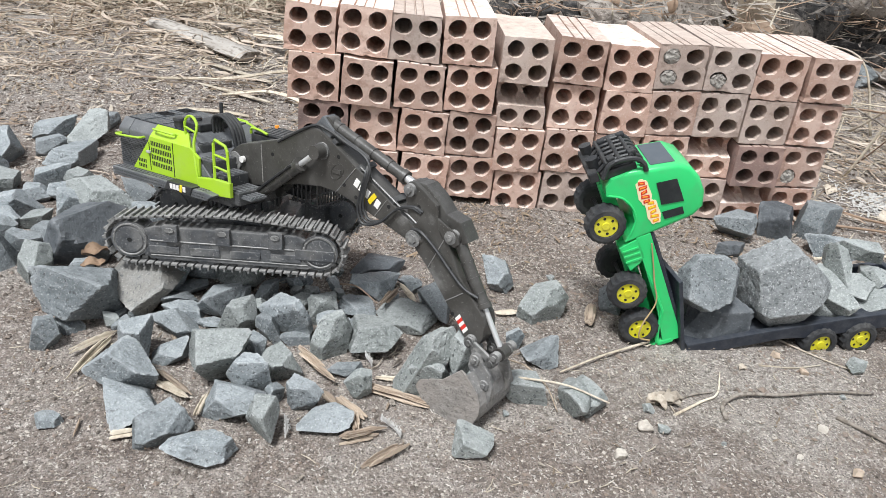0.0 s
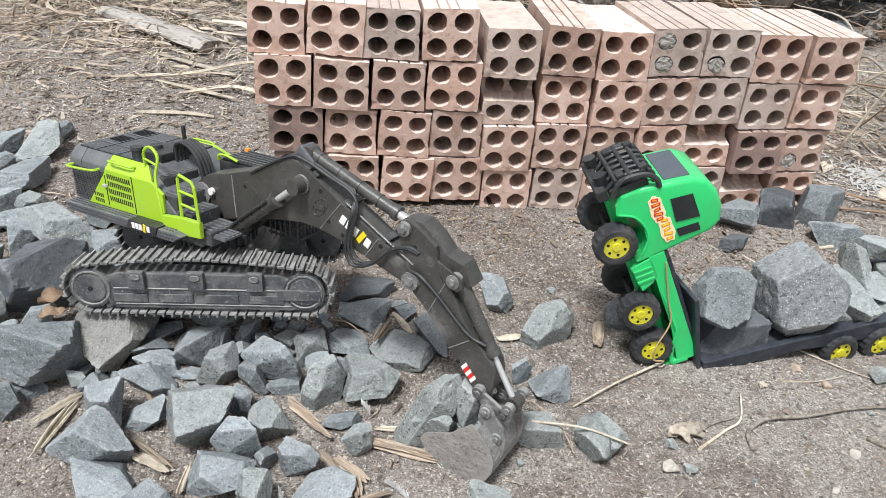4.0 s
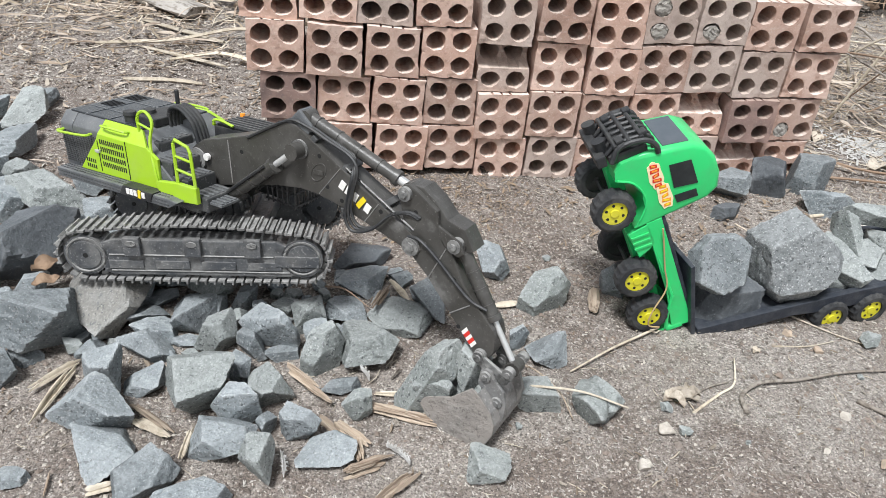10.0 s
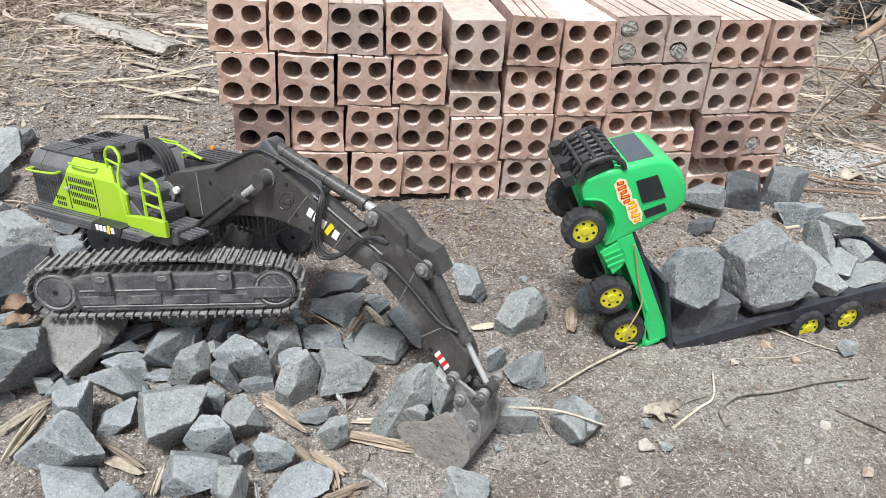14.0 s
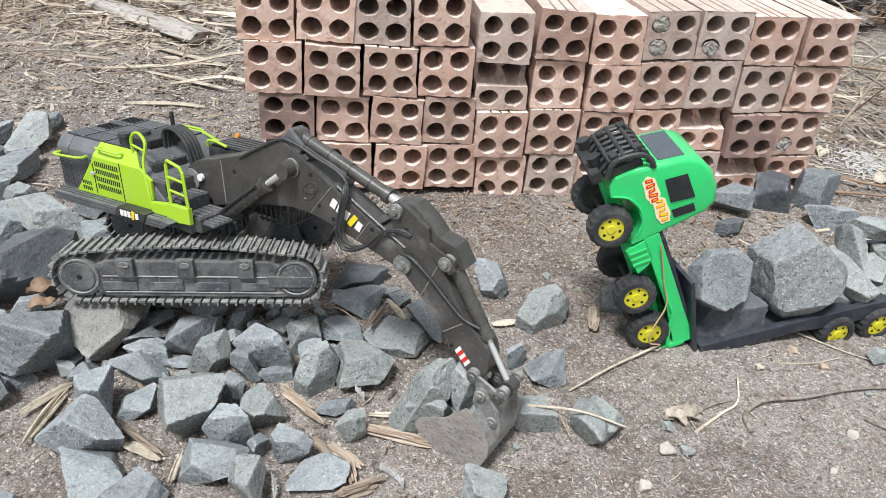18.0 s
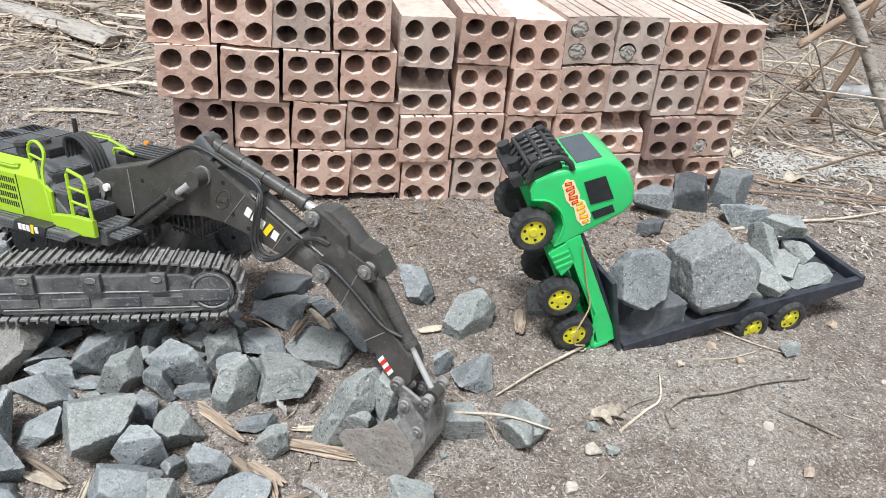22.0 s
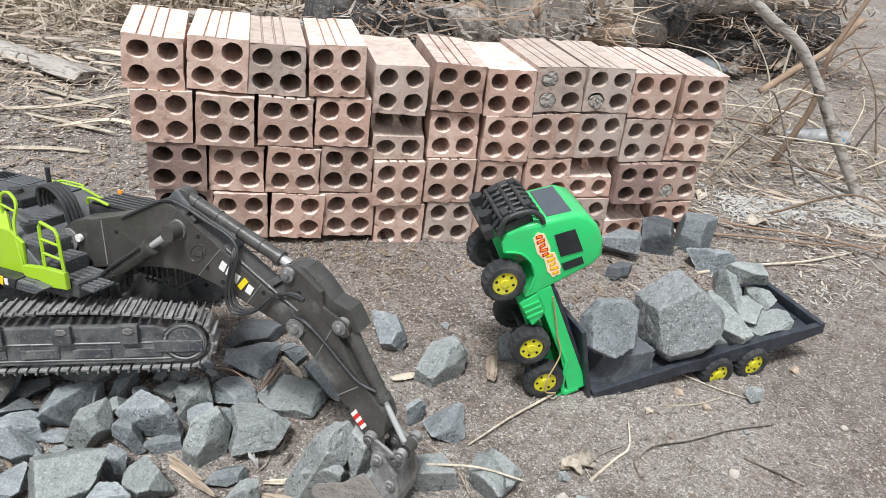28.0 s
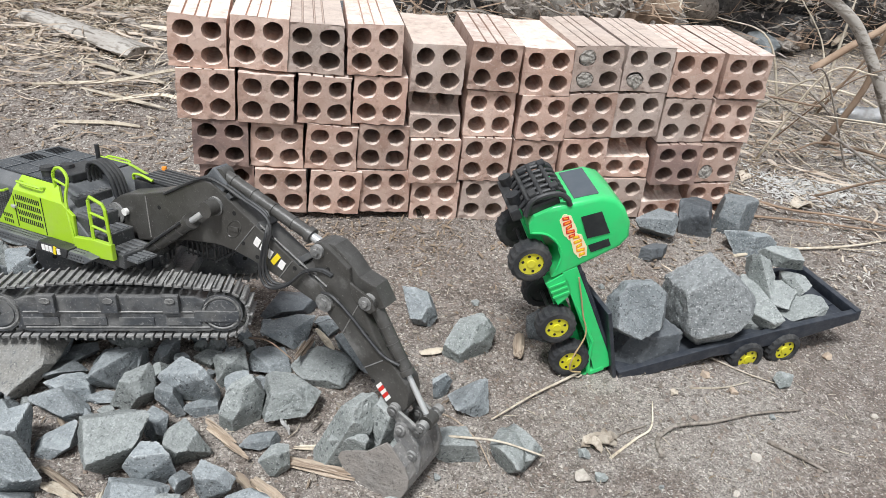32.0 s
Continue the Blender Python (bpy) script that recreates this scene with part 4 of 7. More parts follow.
KM = Matrix((KF, -KA, KU)).transposed().to_4x4()
KM.translation = Vector((0.222, 0.553, 0.052)) + 0.040 * KA


def lettering(parent, y):
    """The sticker's two scalloped lobes and the slanted strokes on them, as plain shapes."""
    rim = None
    for lobe, (x0, z0) in enumerate(((0.1635, 0.0475), (0.1385, 0.0510))):
        bm = bmesh.new()
        outline = []
        for k in range(28):
            a = 2 * math.pi * k / 28
            wave = 1 + 0.07 * math.cos(7 * a)
            outline.append((x0 + 0.0148 * wave * math.copysign(abs(math.cos(a)) ** 0.7, math.cos(a)), z0 + 0.0068 * wave * math.copysign(abs(math.sin(a)) ** 0.7, math.sin(a))))
        prism(bm, outline, y, y + 0.0006 + 0.0002 * lobe)
        if rim is None:
            rim = part("sticker", bm, M_PALE, parent, "orange and yellow lettered sticker with pale rim")
        else:
            part("sticker_lobe", bm, M_PALE, rim, "pale scalloped lower half of the sticker")
        for k in range(5):
            x = x0 + 0.0108 - 0.0054 * k
            top, lean = 0.0046 if k % 2 else 0.0036, 0.0007 * (k % 3 - 1)
            for dx, w, h, material in ((0, 0.0036, top, M_RED if lobe == 0 else M_ORANGE), (0.0002, 0.0016, top - 0.0016, M_ORANGE if lobe == 0 else M_STICKY)):
                bm = bmesh.new()
                up = 0.0010 if w > 0.002 else 0.0013
                prism(bm, [(x + dx - w / 2 - lean, z0 - h), (x + dx + w / 2 - lean, z0 - h * 0.85), (x + dx + w / 2 + lean, z0 + h), (x + dx - w / 2 + lean, z0 + h * 0.9)], y, y + up)
                part("letter_bar", bm, material, rim)
    return rim


def build_truck():
    t = thing("toy_truck", KM, "bright green plastic toy truck standing upright on its tail", "toy truck")
    hw = 0.037
    # cab: a rounded shell with wheel arches
    prof = [(0.114, 0.014), (0.112, 0.024), (0.114, 0.060), (0.117, 0.090), (0.124, 0.102), (0.140, 0.107), (0.158, 0.106), (0.172, 0.100), (0.181, 0.089), (0.187, 0.060), (0.190, 0.045), (0.189, 0.020), (0.182, 0.012), (0.173, 0.010), (0.165, 0.024), (0.150, 0.031), (0.134, 0.030), (0.120, 0.020)]
    bm = bmesh.new()
    a = [bm.verts.new((x, -hw, z)) for x, z in prof]
    b = [bm.verts.new((x, hw, z)) for x, z in prof]
    fs = [bm.faces.new(a), bm.faces.new(b[::-1])]
    for i in range(len(a)):
        fs.append(bm.faces.new((a[i], b[i], b[(i + 1) % len(a)], a[(i + 1) % len(a)])))
    bmesh.ops.recalc_face_normals(bm, faces=fs)
    bmesh.ops.bevel(bm, geom=[e for f in fs[:2] for e in f.edges if max(v.co.z for v in e.verts) > 0.05], offset=0.005, segments=3, affect='EDGES', profile=0.5)
    soft_edges(part("cab", bm, M_GREEN, t))
    for s in (1, -1):
        y = s * (hw + 0.0004)
        bm = bmesh.new()
        prism(bm, [(0.169, 0.062), (0.166, 0.083), (0.139, 0.084), (0.143, 0.061)], y - 0.0006, y + 0.0006)
        part("side_window", bm, M_WINDOW, t, "dark tinted side window")
        bm = bmesh.new()
        prism(bm, [(0.1345, 0.0595), (0.133, 0.081), (0.1245, 0.081), (0.1255, 0.060)], y - 0.0006, y + 0.0006)
        part("rear_side_window", bm, M_WINDOW, t, "small dark side window")
        bm = bmesh.new()
        tube(bm, bend([(0.173, s * 0.0372, 0.012), (0.165, s * 0.0372, 0.025), (0.150, s * 0.0372, 0.032), (0.134, s * 0.0372, 0.031), (0.120, s * 0.0372, 0.021)], 3), 0.0012, 6)
        part("arch_lip", bm, M_GREEN, t)
    lettering(t, hw)
    bm = bmesh.new()
    box(bm, (0, 0, 0), (0.0015, 0.058, 0.025), Matrix.Translation((0.1843, 0, 0.0745)) @ pose(0, 0, 0, 0, -11.7, 0), bevel=0.0006)
    part("windscreen", bm, M_SCREEN, t, "dusty grey windscreen")
    # black front guard with pipes
    bm = bmesh.new()
    box(bm, (0.193, 0, 0.030), (0.010, 0.064, 0.038), bevel=0.003)
    part("grille_block", bm, M_BLACK, t)
    for k in range(6):
        bm = bmesh.new()
        y = -0.0275 + 0.011 * k
        tube(bm, bend([(0.188, y, 0.054), (0.199, y, 0.055), (0.2055, y + 0.001, 0.046), (0.206, y, 0.024), (0.199, y, 0.010)], 4), 0.0021, 8)
        part("guard_bar", bm, M_BLACK, t, "black plastic guard bar")
    for x, z in ((0.2055, 0.046), (0.2065, 0.034), (0.2055, 0.020)):
        bm = bmesh.new()
        tube(bm, [(x, -0.034, z), (x + 0.0015, 0, z), (x, 0.034, z)], 0.0024, 8)
        part("cross_bar", bm, M_BLACK, t, "black plastic cross bar")
    for s in (1, -1):
        bm = bmesh.new()
        tube(bm, bend([(0.186, s * 0.036, 0.056), (0.196, s * 0.037, 0.055), (0.204, s * 0.036, 0.046), (0.205, s * 0.034, 0.024), (0.193, s * 0.036, 0.012)], 4), 0.0028, 8)
        part("side_guard", bm, M_BLACK, t)
        for z in (0.048, 0.026):
            bm = bmesh.new()
            box(bm, (0.207, s * 0.026, z), (0.006, 0.010, 0.008), bevel=0.0015)
            part("guard_clamp", bm, M_BLACK, t)
        bm = bmesh.new()
        cyl(bm, (0.199, s * 0.020, 0.008), (0.213, s * 0.020, 0.008), 0.005, 0.0068)
        part("lamp_pod", bm, M_BLACK, t)
    bm = bmesh.new()
    box(bm, (0.197, 0, 0.004), (0.012, 0.07, 0.010), bevel=0.002)
    part("front_bumper", bm, M_BLACK, t)
    # chassis and bed
    bm = bmesh.new()
    box(bm, (0.075, 0, 0.014), (0.205, 0.026, 0.014), bevel=0.0015)
    part("chassis", bm, M_GREEN, t)
    bm = bmesh.new()
    box(bm, (0.040, 0, 0.0445), (0.146, 0.07, 0.004), bevel=0.001)
    for k in range(5):
        box(bm, (0.034, -0.026 + 0.013 * k, 0.0472), (0.128, 0.003, 0.0016))
    part("load_bed", bm, M_NAVY, t, "ribbed black load bed")
    for s in (1, -1):
        y = s * 0.0345
        bm = bmesh.new()
        prism(bm, [(-0.033, 0.020), (0.020, 0.026), (0.114, 0.026), (0.114, 0.0425), (-0.033, 0.0425)], y - 0.002, y + 0.002, 0.0008)
        part("bed_rail", bm, M_GREEN, t)
        bm = bmesh.new()
        prism(bm, [(0.108, 0.006), (0.112, 0.028), (0.088, 0.030), (0.081, 0.022), (0.076, 0.010)], y - 0.010 * (s > 0) - 0.002, y + 0.010 * (s < 0) + 0.002, 0.0008)
        for x in (0.088, 0.095, 0.102):
            box(bm, (x, y + s * 0.0024, 0.017), (0.002, 0.002, 0.018))
        part("step_box", bm, M_GREEN, t, "green ribbed step box")
        bm = bmesh.new()
        tube(bm, [(0.070, y, 0.028), (0.012, y + s * 0.003, 0.030), (-0.014, y + s * 0.003, 0.018), (-0.028, y + s * 0.003, 0.014)], 0.0022, 6)
        part("side_bar", bm, M_GREEN, t)
    bm = bmesh.new()
    box(bm, (-0.032, 0, 0.018), (0.006, 0.074, 0.028), bevel=0.0015)
    part("tail_plate", bm, M_GREEN, t)
    for s in (1, -1):
        bm = bmesh.new()
        box(bm, (-0.034, s * 0.031, 0.0), (0.010, 0.014, 0.014), bevel=0.0015)
        part("tail_lug", bm, M_GREEN, t)
    for x in (0.0, 0.052, 0.142):
        bm = bmesh.new()
        cyl(bm, (x, -0.034, 0), (x, 0.034, 0), 0.0022, seg=8)
        part("axle", bm, M_BLACK, t)
        for s in (1, -1):
            wheel(t, pose(x, s * 0.034, 0, 0, 300 * x + 10, 0), 0.0212, 0.018, s)
    bm = bmesh.new()
    tube(bm, bend([(0.104, 0.041, 0.040), (0.080, 0.040, 0.036), (0.055, 0.040, 0.031), (0.030, 0.043, 0.026), (0.012, 0.050, 0.004), (-0.004, 0.050, -0.004), (-0.014, 0.048, 0.006)], 5), 0.0009, 6)
    part("tie_string", bm, M_STRING, t, "thin tan string tied along the side")


build_truck()

# ---- toy excavator ----
AM = pose(-0.2359, 0.6416, 0.0692, -4.17, -5.65, -38.66)


def joint(x, z, degrees):
    """A turn about the pin at x, z, nose up for positive degrees."""
    return Matrix.Translation((x, 0, z)) @ Matrix.Rotation(radians(-degrees), 4, 'Y') @ Matrix.Translation((-x, 0, -z))


J_BOOM = joint(-0.001, 0.116, -43.7)
J_STICK = J_BOOM @ joint(0.199, 0.2722, 70.1)
J_BUCKET = J_STICK @ joint(0.2299, 0.1489, -26.3)


def swung(j, x, z):
    p = j @ Vector((x, 0, z))
    return p.x, p.z


def logo(parent, cx, y, cz, w, angle):
    """The maker's mark as plain white blocks with one yellow block, on the near face."""
    m = Matrix.Translation((cx, y, cz)) @ Matrix.Rotation(radians(-angle), 4, 'Y')
    n = 5
    for k in range(n):
        bm = bmesh.new()
        x = (k - (n - 1) / 2) * w / n
        c = w / n * 0.78
        if k == 3:
            prism(bm, [(x - c * 0.6, -w * 0.14), (x - c * 0.2, w * 0.17), (x + c * 0.6, w * 0.14), (x + c * 0.2, -w * 0.17)], -0.0004, 0.0004)
        else:
            box(bm, (x, 0, 0), (c, 0.0008, w * 0.22))
        bmesh.ops.transform(bm, matrix=m, verts=bm.verts)
        part("mark", bm, M_STICKY if k == 3 else M_WHITE, parent, "white and yellow maker's mark block")


def vents(parent, x0, z0, cols, rows, dx, dz, y, slant=0.0):
    bm = bmesh.new()
    box(bm, (0, 0, 0), (dx * 0.58, 0.0012, dz * 0.66))
    me = link_mesh("vent_slot", bm, M_HOLE)
    for i in range(cols):
        for j in range(rows):
            ob = new("vent_slot", me)
            ob.parent = parent
            ob.matrix_local = Matrix.Translation((x0 + i * dx + j * dz * slant, y, z0 + j * dz))


def cylinder_ram(parent, a, b, share, r, rod_r, y, name, rod_mat):
    a, b = Vector((a[0], y, a[1])), Vector((b[0], y, b[1]))
    mid = a + (b - a) * share
    bm = bmesh.new()
    cyl(bm, a, mid, r, seg=18)
    d = (b - a).normalized()
    cyl(bm, mid - d * 0.004, mid + d * 0.001, r * 1.22, seg=18)
    for k in (0.12, 0.35, 0.58, 0.8):
        q = a + (mid - a) * k
        cyl(bm, q - d * 0.0006, q + d * 0.0006, r * 1.12, seg=18)
    ram = soft_edges(part(name, bm, M_BOOM, parent))
    bm = bmesh.new()
    cyl(bm, mid - d * 0.002, b, rod_r, seg=14)
    soft_edges(part("piston_rod", bm, rod_mat, ram, "bright metal piston rod"))
    for p in (a, b):
        bm = bmesh.new()
        cyl(bm, p - Vector((0, 0.006, 0)), p + Vector((0, 0.006, 0)), r * 1.15, seg=16)
        soft_edges(part("pin_eye", bm, M_BOOM, ram))
    return ram


def build_track(parent, heading, side):
    """A crawler: shoes round two wheels, side frame, rollers."""
    R, half, zc = 0.0245, 0.103, 0.0373
    fit = Matrix.Translation((0, 0, zc)) @ Matrix.Diagonal((1.26, 1, 0.72, 1)) @ Matrix.Translation((0, 0, -0.0385))

    def low(bm):
        bmesh.ops.transform(bm, matrix=fit, verts=bm.verts)
        return bm
    bm = bmesh.new()
    prism(bm, [(-0.070, 0.014), (-0.062, 0.010), (0.072, 0.010), (0.080, 0.016), (0.080, 0.050), (0.062, 0.062), (-0.060, 0.062), (-0.070, 0.056)], -0.017, 0.017, 0.0015)
    tr = part("track_frame", low(bm), M_FRAME, parent, "dusty dark crawler side frame")
    tr.matrix_local = Matrix.Translation((-0.005, 0.002, 0)) @ Matrix.Rotation(radians(heading), 4, 'Z') @ Matrix.Translation((0, side * 0.0630, 0)) @ Matrix.Diagonal((1, 0.68, 1, 1))
    peri = 4 * half + 2 * math.pi * R
    n = 64
    bm = bmesh.new()
    L = peri / n
    box(bm, (0, 0, 0.0010), (L * 0.80, 0.042, 0.0022), bevel=0.0004)
    box(bm, (-L * 0.24, 0, 0.0034), (L * 0.22, 0.041, 0.0032), bevel=0.0004)
    box(bm, (0, 0, -0.0018), (L * 0.7, 0.014, 0.004))
    me = link_mesh("track_shoe", bm, M_TRACK)
    for k in range(n):
        s = k * L
        if s < 2 * half:
            x, z, a = -half + s, zc + R + 0.0075 * math.cos(math.pi * (s - half) / (2 * half)), 0
        elif s < 2 * half + math.pi * R:
            a = (s - 2 * half) / R
            x, z = half + R * math.sin(a), zc + R * math.cos(a)
        elif s < 4 * half + math.pi * R:
            x, z, a = half - (s - 2 * half - math.pi * R), zc - R, math.pi
        else:
            b = (s - 4 * half - math.pi * R) / R
            a = math.pi + b
            x, z = -half - R * math.sin(b), zc - R * math.cos(b)
        ob = new("track_shoe", me)
        ob.parent = tr
        ob.matrix_local = Matrix.Translation((x, 0, z)) @ Matrix.Rotation(a, 4, 'Y')
    for sx, name, rr in ((-1, "sprocket", 0.0205), (1, "idler", 0.0200)):
        bm = bmesh.new()
        cyl(bm, (sx * half, -0.017, zc), (sx * half, 0.017, zc), rr, seg=28)
        cyl(bm, (sx * half, -0.0185, zc), (sx * half, 0.0185, zc), rr * 0.70, rr * 0.70, seg=24)
        whl = soft_edges(part(name, bm, M_FRAME, tr, "dusty dark wheel of the crawler"))
        bm = bmesh.new()
        cyl(bm, (sx * half, -0.0192, zc), (sx * half, 0.0192, zc), rr * 0.12, seg=10)
        part("hub_hole", bm, M_HOLE, whl)
        bm = bmesh.new()
        ring = [(sx * half + rr * 0.86 * math.cos(a), side * 0.0172, zc + rr * 0.86 * math.sin(a)) for a in [2 * math.pi * q / 24 for q in range(25)]]
        tube(bm, ring, 0.0013, 5)
        part("wheel_rim", bm, M_TRACK, whl)
    for k in range(3):
        bm = bmesh.new()
        box(bm, (-0.045 + 0.045 * k, side * 0.020, 0.054), (0.0125, 0.009, 0.026), bevel=0.001)
        rb = part("roller_bracket", low(bm), M_FRAME, tr)
        bm = bmesh.new()
        cyl(bm, (-0.045 + 0.045 * k, side * 0.022, 0.060), (-0.045 + 0.045 * k, side * 0.0265, 0.060), 0.0038, seg=14)
        part("bracket_bolt", low(bm), M_TRACK, rb)
    for k in range(4):
        bm = bmesh.new()
        x = -0.052 + 0.035 * k
        box(bm, (x, side * 0.0178, 0.026), (0.026, 0.003, 0.012), bevel=0.0008)
        part("frame_panel", low(bm), M_FRAME, tr)
        bm = bmesh.new()
        cyl(bm, (x, -0.013, 0.012), (x, 0.013, 0.012), 0.009, seg=16)
        part("roller", low(bm), M_FRAME, tr)
    for a, b in (((-0.064, 0.040), (0.060, 0.040)), ((-0.064, 0.0165), (0.072, 0.0165)), ((0.046, 0.042), (0.046, 0.060))):
        bm = bmesh.new()
        tube(bm, [(a[0], side * 0.0175, a[1]), (b[0], side * 0.0175, b[1])], 0.0012, 6)
        part("frame_weld", low(bm), M_TRACK, tr)
    bm = bmesh.new()
    box(bm, (0.078, side * 0.018, 0.034), (0.034, 0.004, 0.016), bevel=0.001)
    part("tensioner", low(bm), M_FRAME, tr)


def build_excavator():
    t = thing("toy_excavator", AM, "lime green and dark grey toy excavator reaching down with stones", "toy excavator")
    H = 32.6
    for side in (-1, 1):
        build_track(t, H, side)
    rot = Matrix.Translation((-0.005, 0.002, 0)) @ Matrix.Rotation(radians(H), 4, 'Z')
    bm = bmesh.new()
    box(bm, (0, 0, 0.052), (0.085, 0.085, 0.022), bevel=0.004)
    for sx in (-1, 1):
        box(bm, (sx * 0.045, 0, 0.046), (0.03, 0.10, 0.016), bevel=0.003)
    bmesh.ops.transform(bm, matrix=rot, verts=bm.verts)
    part("car_body", bm, M_FRAME, t)
    bm = bmesh.new()
    cyl(bm, (0, 0, 0.06), (0, 0, 0.084), 0.038, seg=40)
    for k in range(30):
        a = 2 * math.pi * k / 30
        box(bm, (0.039, 0, 0.070), (0.003, 0.003, 0.010), Matrix.Rotation(a, 4, 'Z'))
    soft_edges(part("slew_ring", bm, M_GREY, t))
    # upper structure
    bm = bmesh.new()
    box(bm, (-0.050, 0.0, 0.084), (0.165, 0.098, 0.012), bevel=0.002)
    part("platform", bm, M_GREY, t)
    bm = bmesh.new()
    prism(bm, [(-0.146, 0.079), (0.012, 0.084), (0.024, 0.092), (0.010, 0.0935), (-0.146, 0.0885)], -0.065, -0.049, 0.001)
    part("side_walkway", bm, M_BODY, t, "grey chequered side walkway")
    bm = bmesh.new()
    for i in range(40):
        x = -0.143 + i * 0.0039
        z = 0.0885 + 0.0315 * (x + 0.146)
        for j in range(3):
            box(bm, (x, -0.053 - 0.004 * j, z + 0.0002), (0.0022, 0.0012, 0.0010))
        for j in range(2):
            box(bm, (x + 0.002 * j, -0.0651, z - 0.0028 - 0.0034 * j), (0.0022, 0.0008, 0.0012))
    part("tread_studs", bm, M_GREY, t)

    def shell(bm, x0, x1, zb, slope=0.0):
        """Body section with chamfered shoulders, drawn out along x."""
        sec = [(-0.050, zb), (-0.050, 0.138), (-0.041, 0.1505), (0.041, 0.1505), (0.050, 0.138), (0.050, zb)]
        a = [bm.verts.new((x0, y, z)) for y, z in sec]
        b = [bm.verts.new((x1 + slope * (z - 0.15), y, z)) for y, z in sec]
        bm.faces.new(a)
        bm.faces.new(b[::-1])
        for i in range(6):
            bm.faces.new((a[i], b[i], b[(i + 1) % 6], a[(i + 1) % 6]))
        bmesh.ops.recalc_face_normals(bm, faces=bm.faces)
        bmesh.ops.bevel(bm, geom=list(bm.edges), offset=0.0014, segments=2, affect='EDGES', profile=0.5)
        return bm
    soft_edges(part("engine_housing", shell(bmesh.new(), -0.130, -0.036, 0.086, -0.9), M_BODY, t, "slate grey engine housing"))
    soft_edges(part("counterweight", shell(bmesh.new(), -0.149, -0.1305, 0.088), M_BODY, t, "rounded slate grey counterweight"))
    for s in (-1, 1):
        bm = bmesh.new()
        prism(bm, [(-0.147, 0.110), (-0.1505, 0.110), (-0.1505, 0.134), (-0.147, 0.135)], s * 0.043 - 0.005, s * 0.043 + 0.005, 0.0008)
        part("tail_light", bm, M_RED, t, "red tail light strip")
        y = s * 0.0515
        bm = bmesh.new()
        prism(bm, [(-0.1235, 0.0895), (-0.010, 0.0935), (-0.0085, 0.128), (-0.022, 0.1385), (-0.0888, 0.1385), (-0.0925, 0.131)], y - 0.0016, y + 0.0016, 0.0008)
        pan = part("engine_door", bm, M_LIME, t, "lime green engine door")
        bm = bmesh.new()
        a = [(-0.089, s * 0.0525, 0.1385), (-0.0215, s * 0.0525, 0.1385), (-0.036, s * 0.0425, 0.1525), (-0.0865, s * 0.0425, 0.1525)]
        lo = [bm.verts.new(p) for p in a]
        hi = [bm.verts.new((p[0], p[1] - s * 0.002, p[2] - 0.002)) for p in a]
        bm.faces.new(lo)
        bm.faces.new(hi[::-1])
        for i in range(4):
            bm.faces.new((lo[i], hi[i], hi[(i + 1) % 4], lo[(i + 1) % 4]))
        part("door_shoulder", bm, M_LIME, pan)
        for x in (-0.0500, -0.0905):
            bm = bmesh.new()
            tube(bm, [(x, y + s * 0.0018, 0.094), (x, y + s * 0.0018, 0.130 if x < -0.08 else 0.138)], 0.0005, 4)
            part("door_seam", bm, M_HOLE, pan)
        vents(pan, -0.0865, 0.1035, 12, 4, 0.0029, 0.0088, y + s * 0.0012)
        vents(pan, -0.111, 0.0965, 5, 2, 0.0030, 0.0068, y + s * 0.0012)
        bm = bmesh.new()
        box(bm, (-0.0905, y + s * 0.003, 0.118), (0.006, 0.003, 0.0035), bevel=0.0008)
        part("door_latch", bm, M_CHROME, pan, "small bright door latch")
        bm = bmesh.new()
        tube(bm, bend([(-0.082, s * 0.047, 0.147), (-0.080, s * 0.053, 0.149), (-0.052, s * 0.053, 0.149), (-0.050, s * 0.047, 0.147)], 4), 0.0013, 6)
        part("grab_rail", bm, M_LIME, pan, "lime green grab rail")
        bm = bmesh.new()
        tube(bm, bend([(-0.144, s * 0.050, 0.131), (-0.142, s * 0.058, 0.131), (-0.105, s * 0.058, 0.134), (-0.102, s * 0.050, 0.134)], 4), 0.0015, 6)
        part("grab_rail", bm, M_LIME, t, "lime green grab rail")
        bm = bmesh.new()
        for i in range(22):
            for j in range(15):
                x = -0.1285 + i * 0.0024 + 0.0012 * (j % 2)
                z = 0.094 + j * 0.0026
                if x < -0.124 + max(0, z - 0.0925) * 0.78:
                    box(bm, (x, s * 0.0503, z), (0.0015, 0.0010, 0.0015))
        part("mesh_grille", bm, M_GREY, t, "dark mesh air intake")
        bm = bmesh.new()
        for i in range(7):
            for j in range(15):
                box(bm, (-0.1470 + i * 0.0024 + 0.0012 * (j % 2), s * 0.0503, 0.094 + j * 0.0026), (0.0015, 0.0010, 0.0015))
        part("mesh_grille", bm, M_GREY, t, "dark mesh air intake")
    bm = bmesh.new()
    prism(bm, [(-0.052, 0.0835), (-0.010, 0.0848), (-0.006, 0.0945), (-0.046, 0.0935)], -0.0665, -0.0535, 0.0008)
    part("name_plate", bm, M_BLACK, t)
    logo(t, -0.028, -0.0672, 0.0895, 0.026, 2)
    # roof details
    bm = bmesh.new()
    box(bm, (-0.090, 0, 0.1515), (0.104, 0.080, 0.002), bevel=0.0008)
    roof = part("roof_panel", bm, M_ROOF, t, "glossy dusty black roof panel")
    for x in (-0.116, -0.085):
        bm = bmesh.new()
        box(bm, (x, 0, 0.1526), (0.0012, 0.076, 0.0010))
        part("panel_rib", bm, M_BODY, roof)
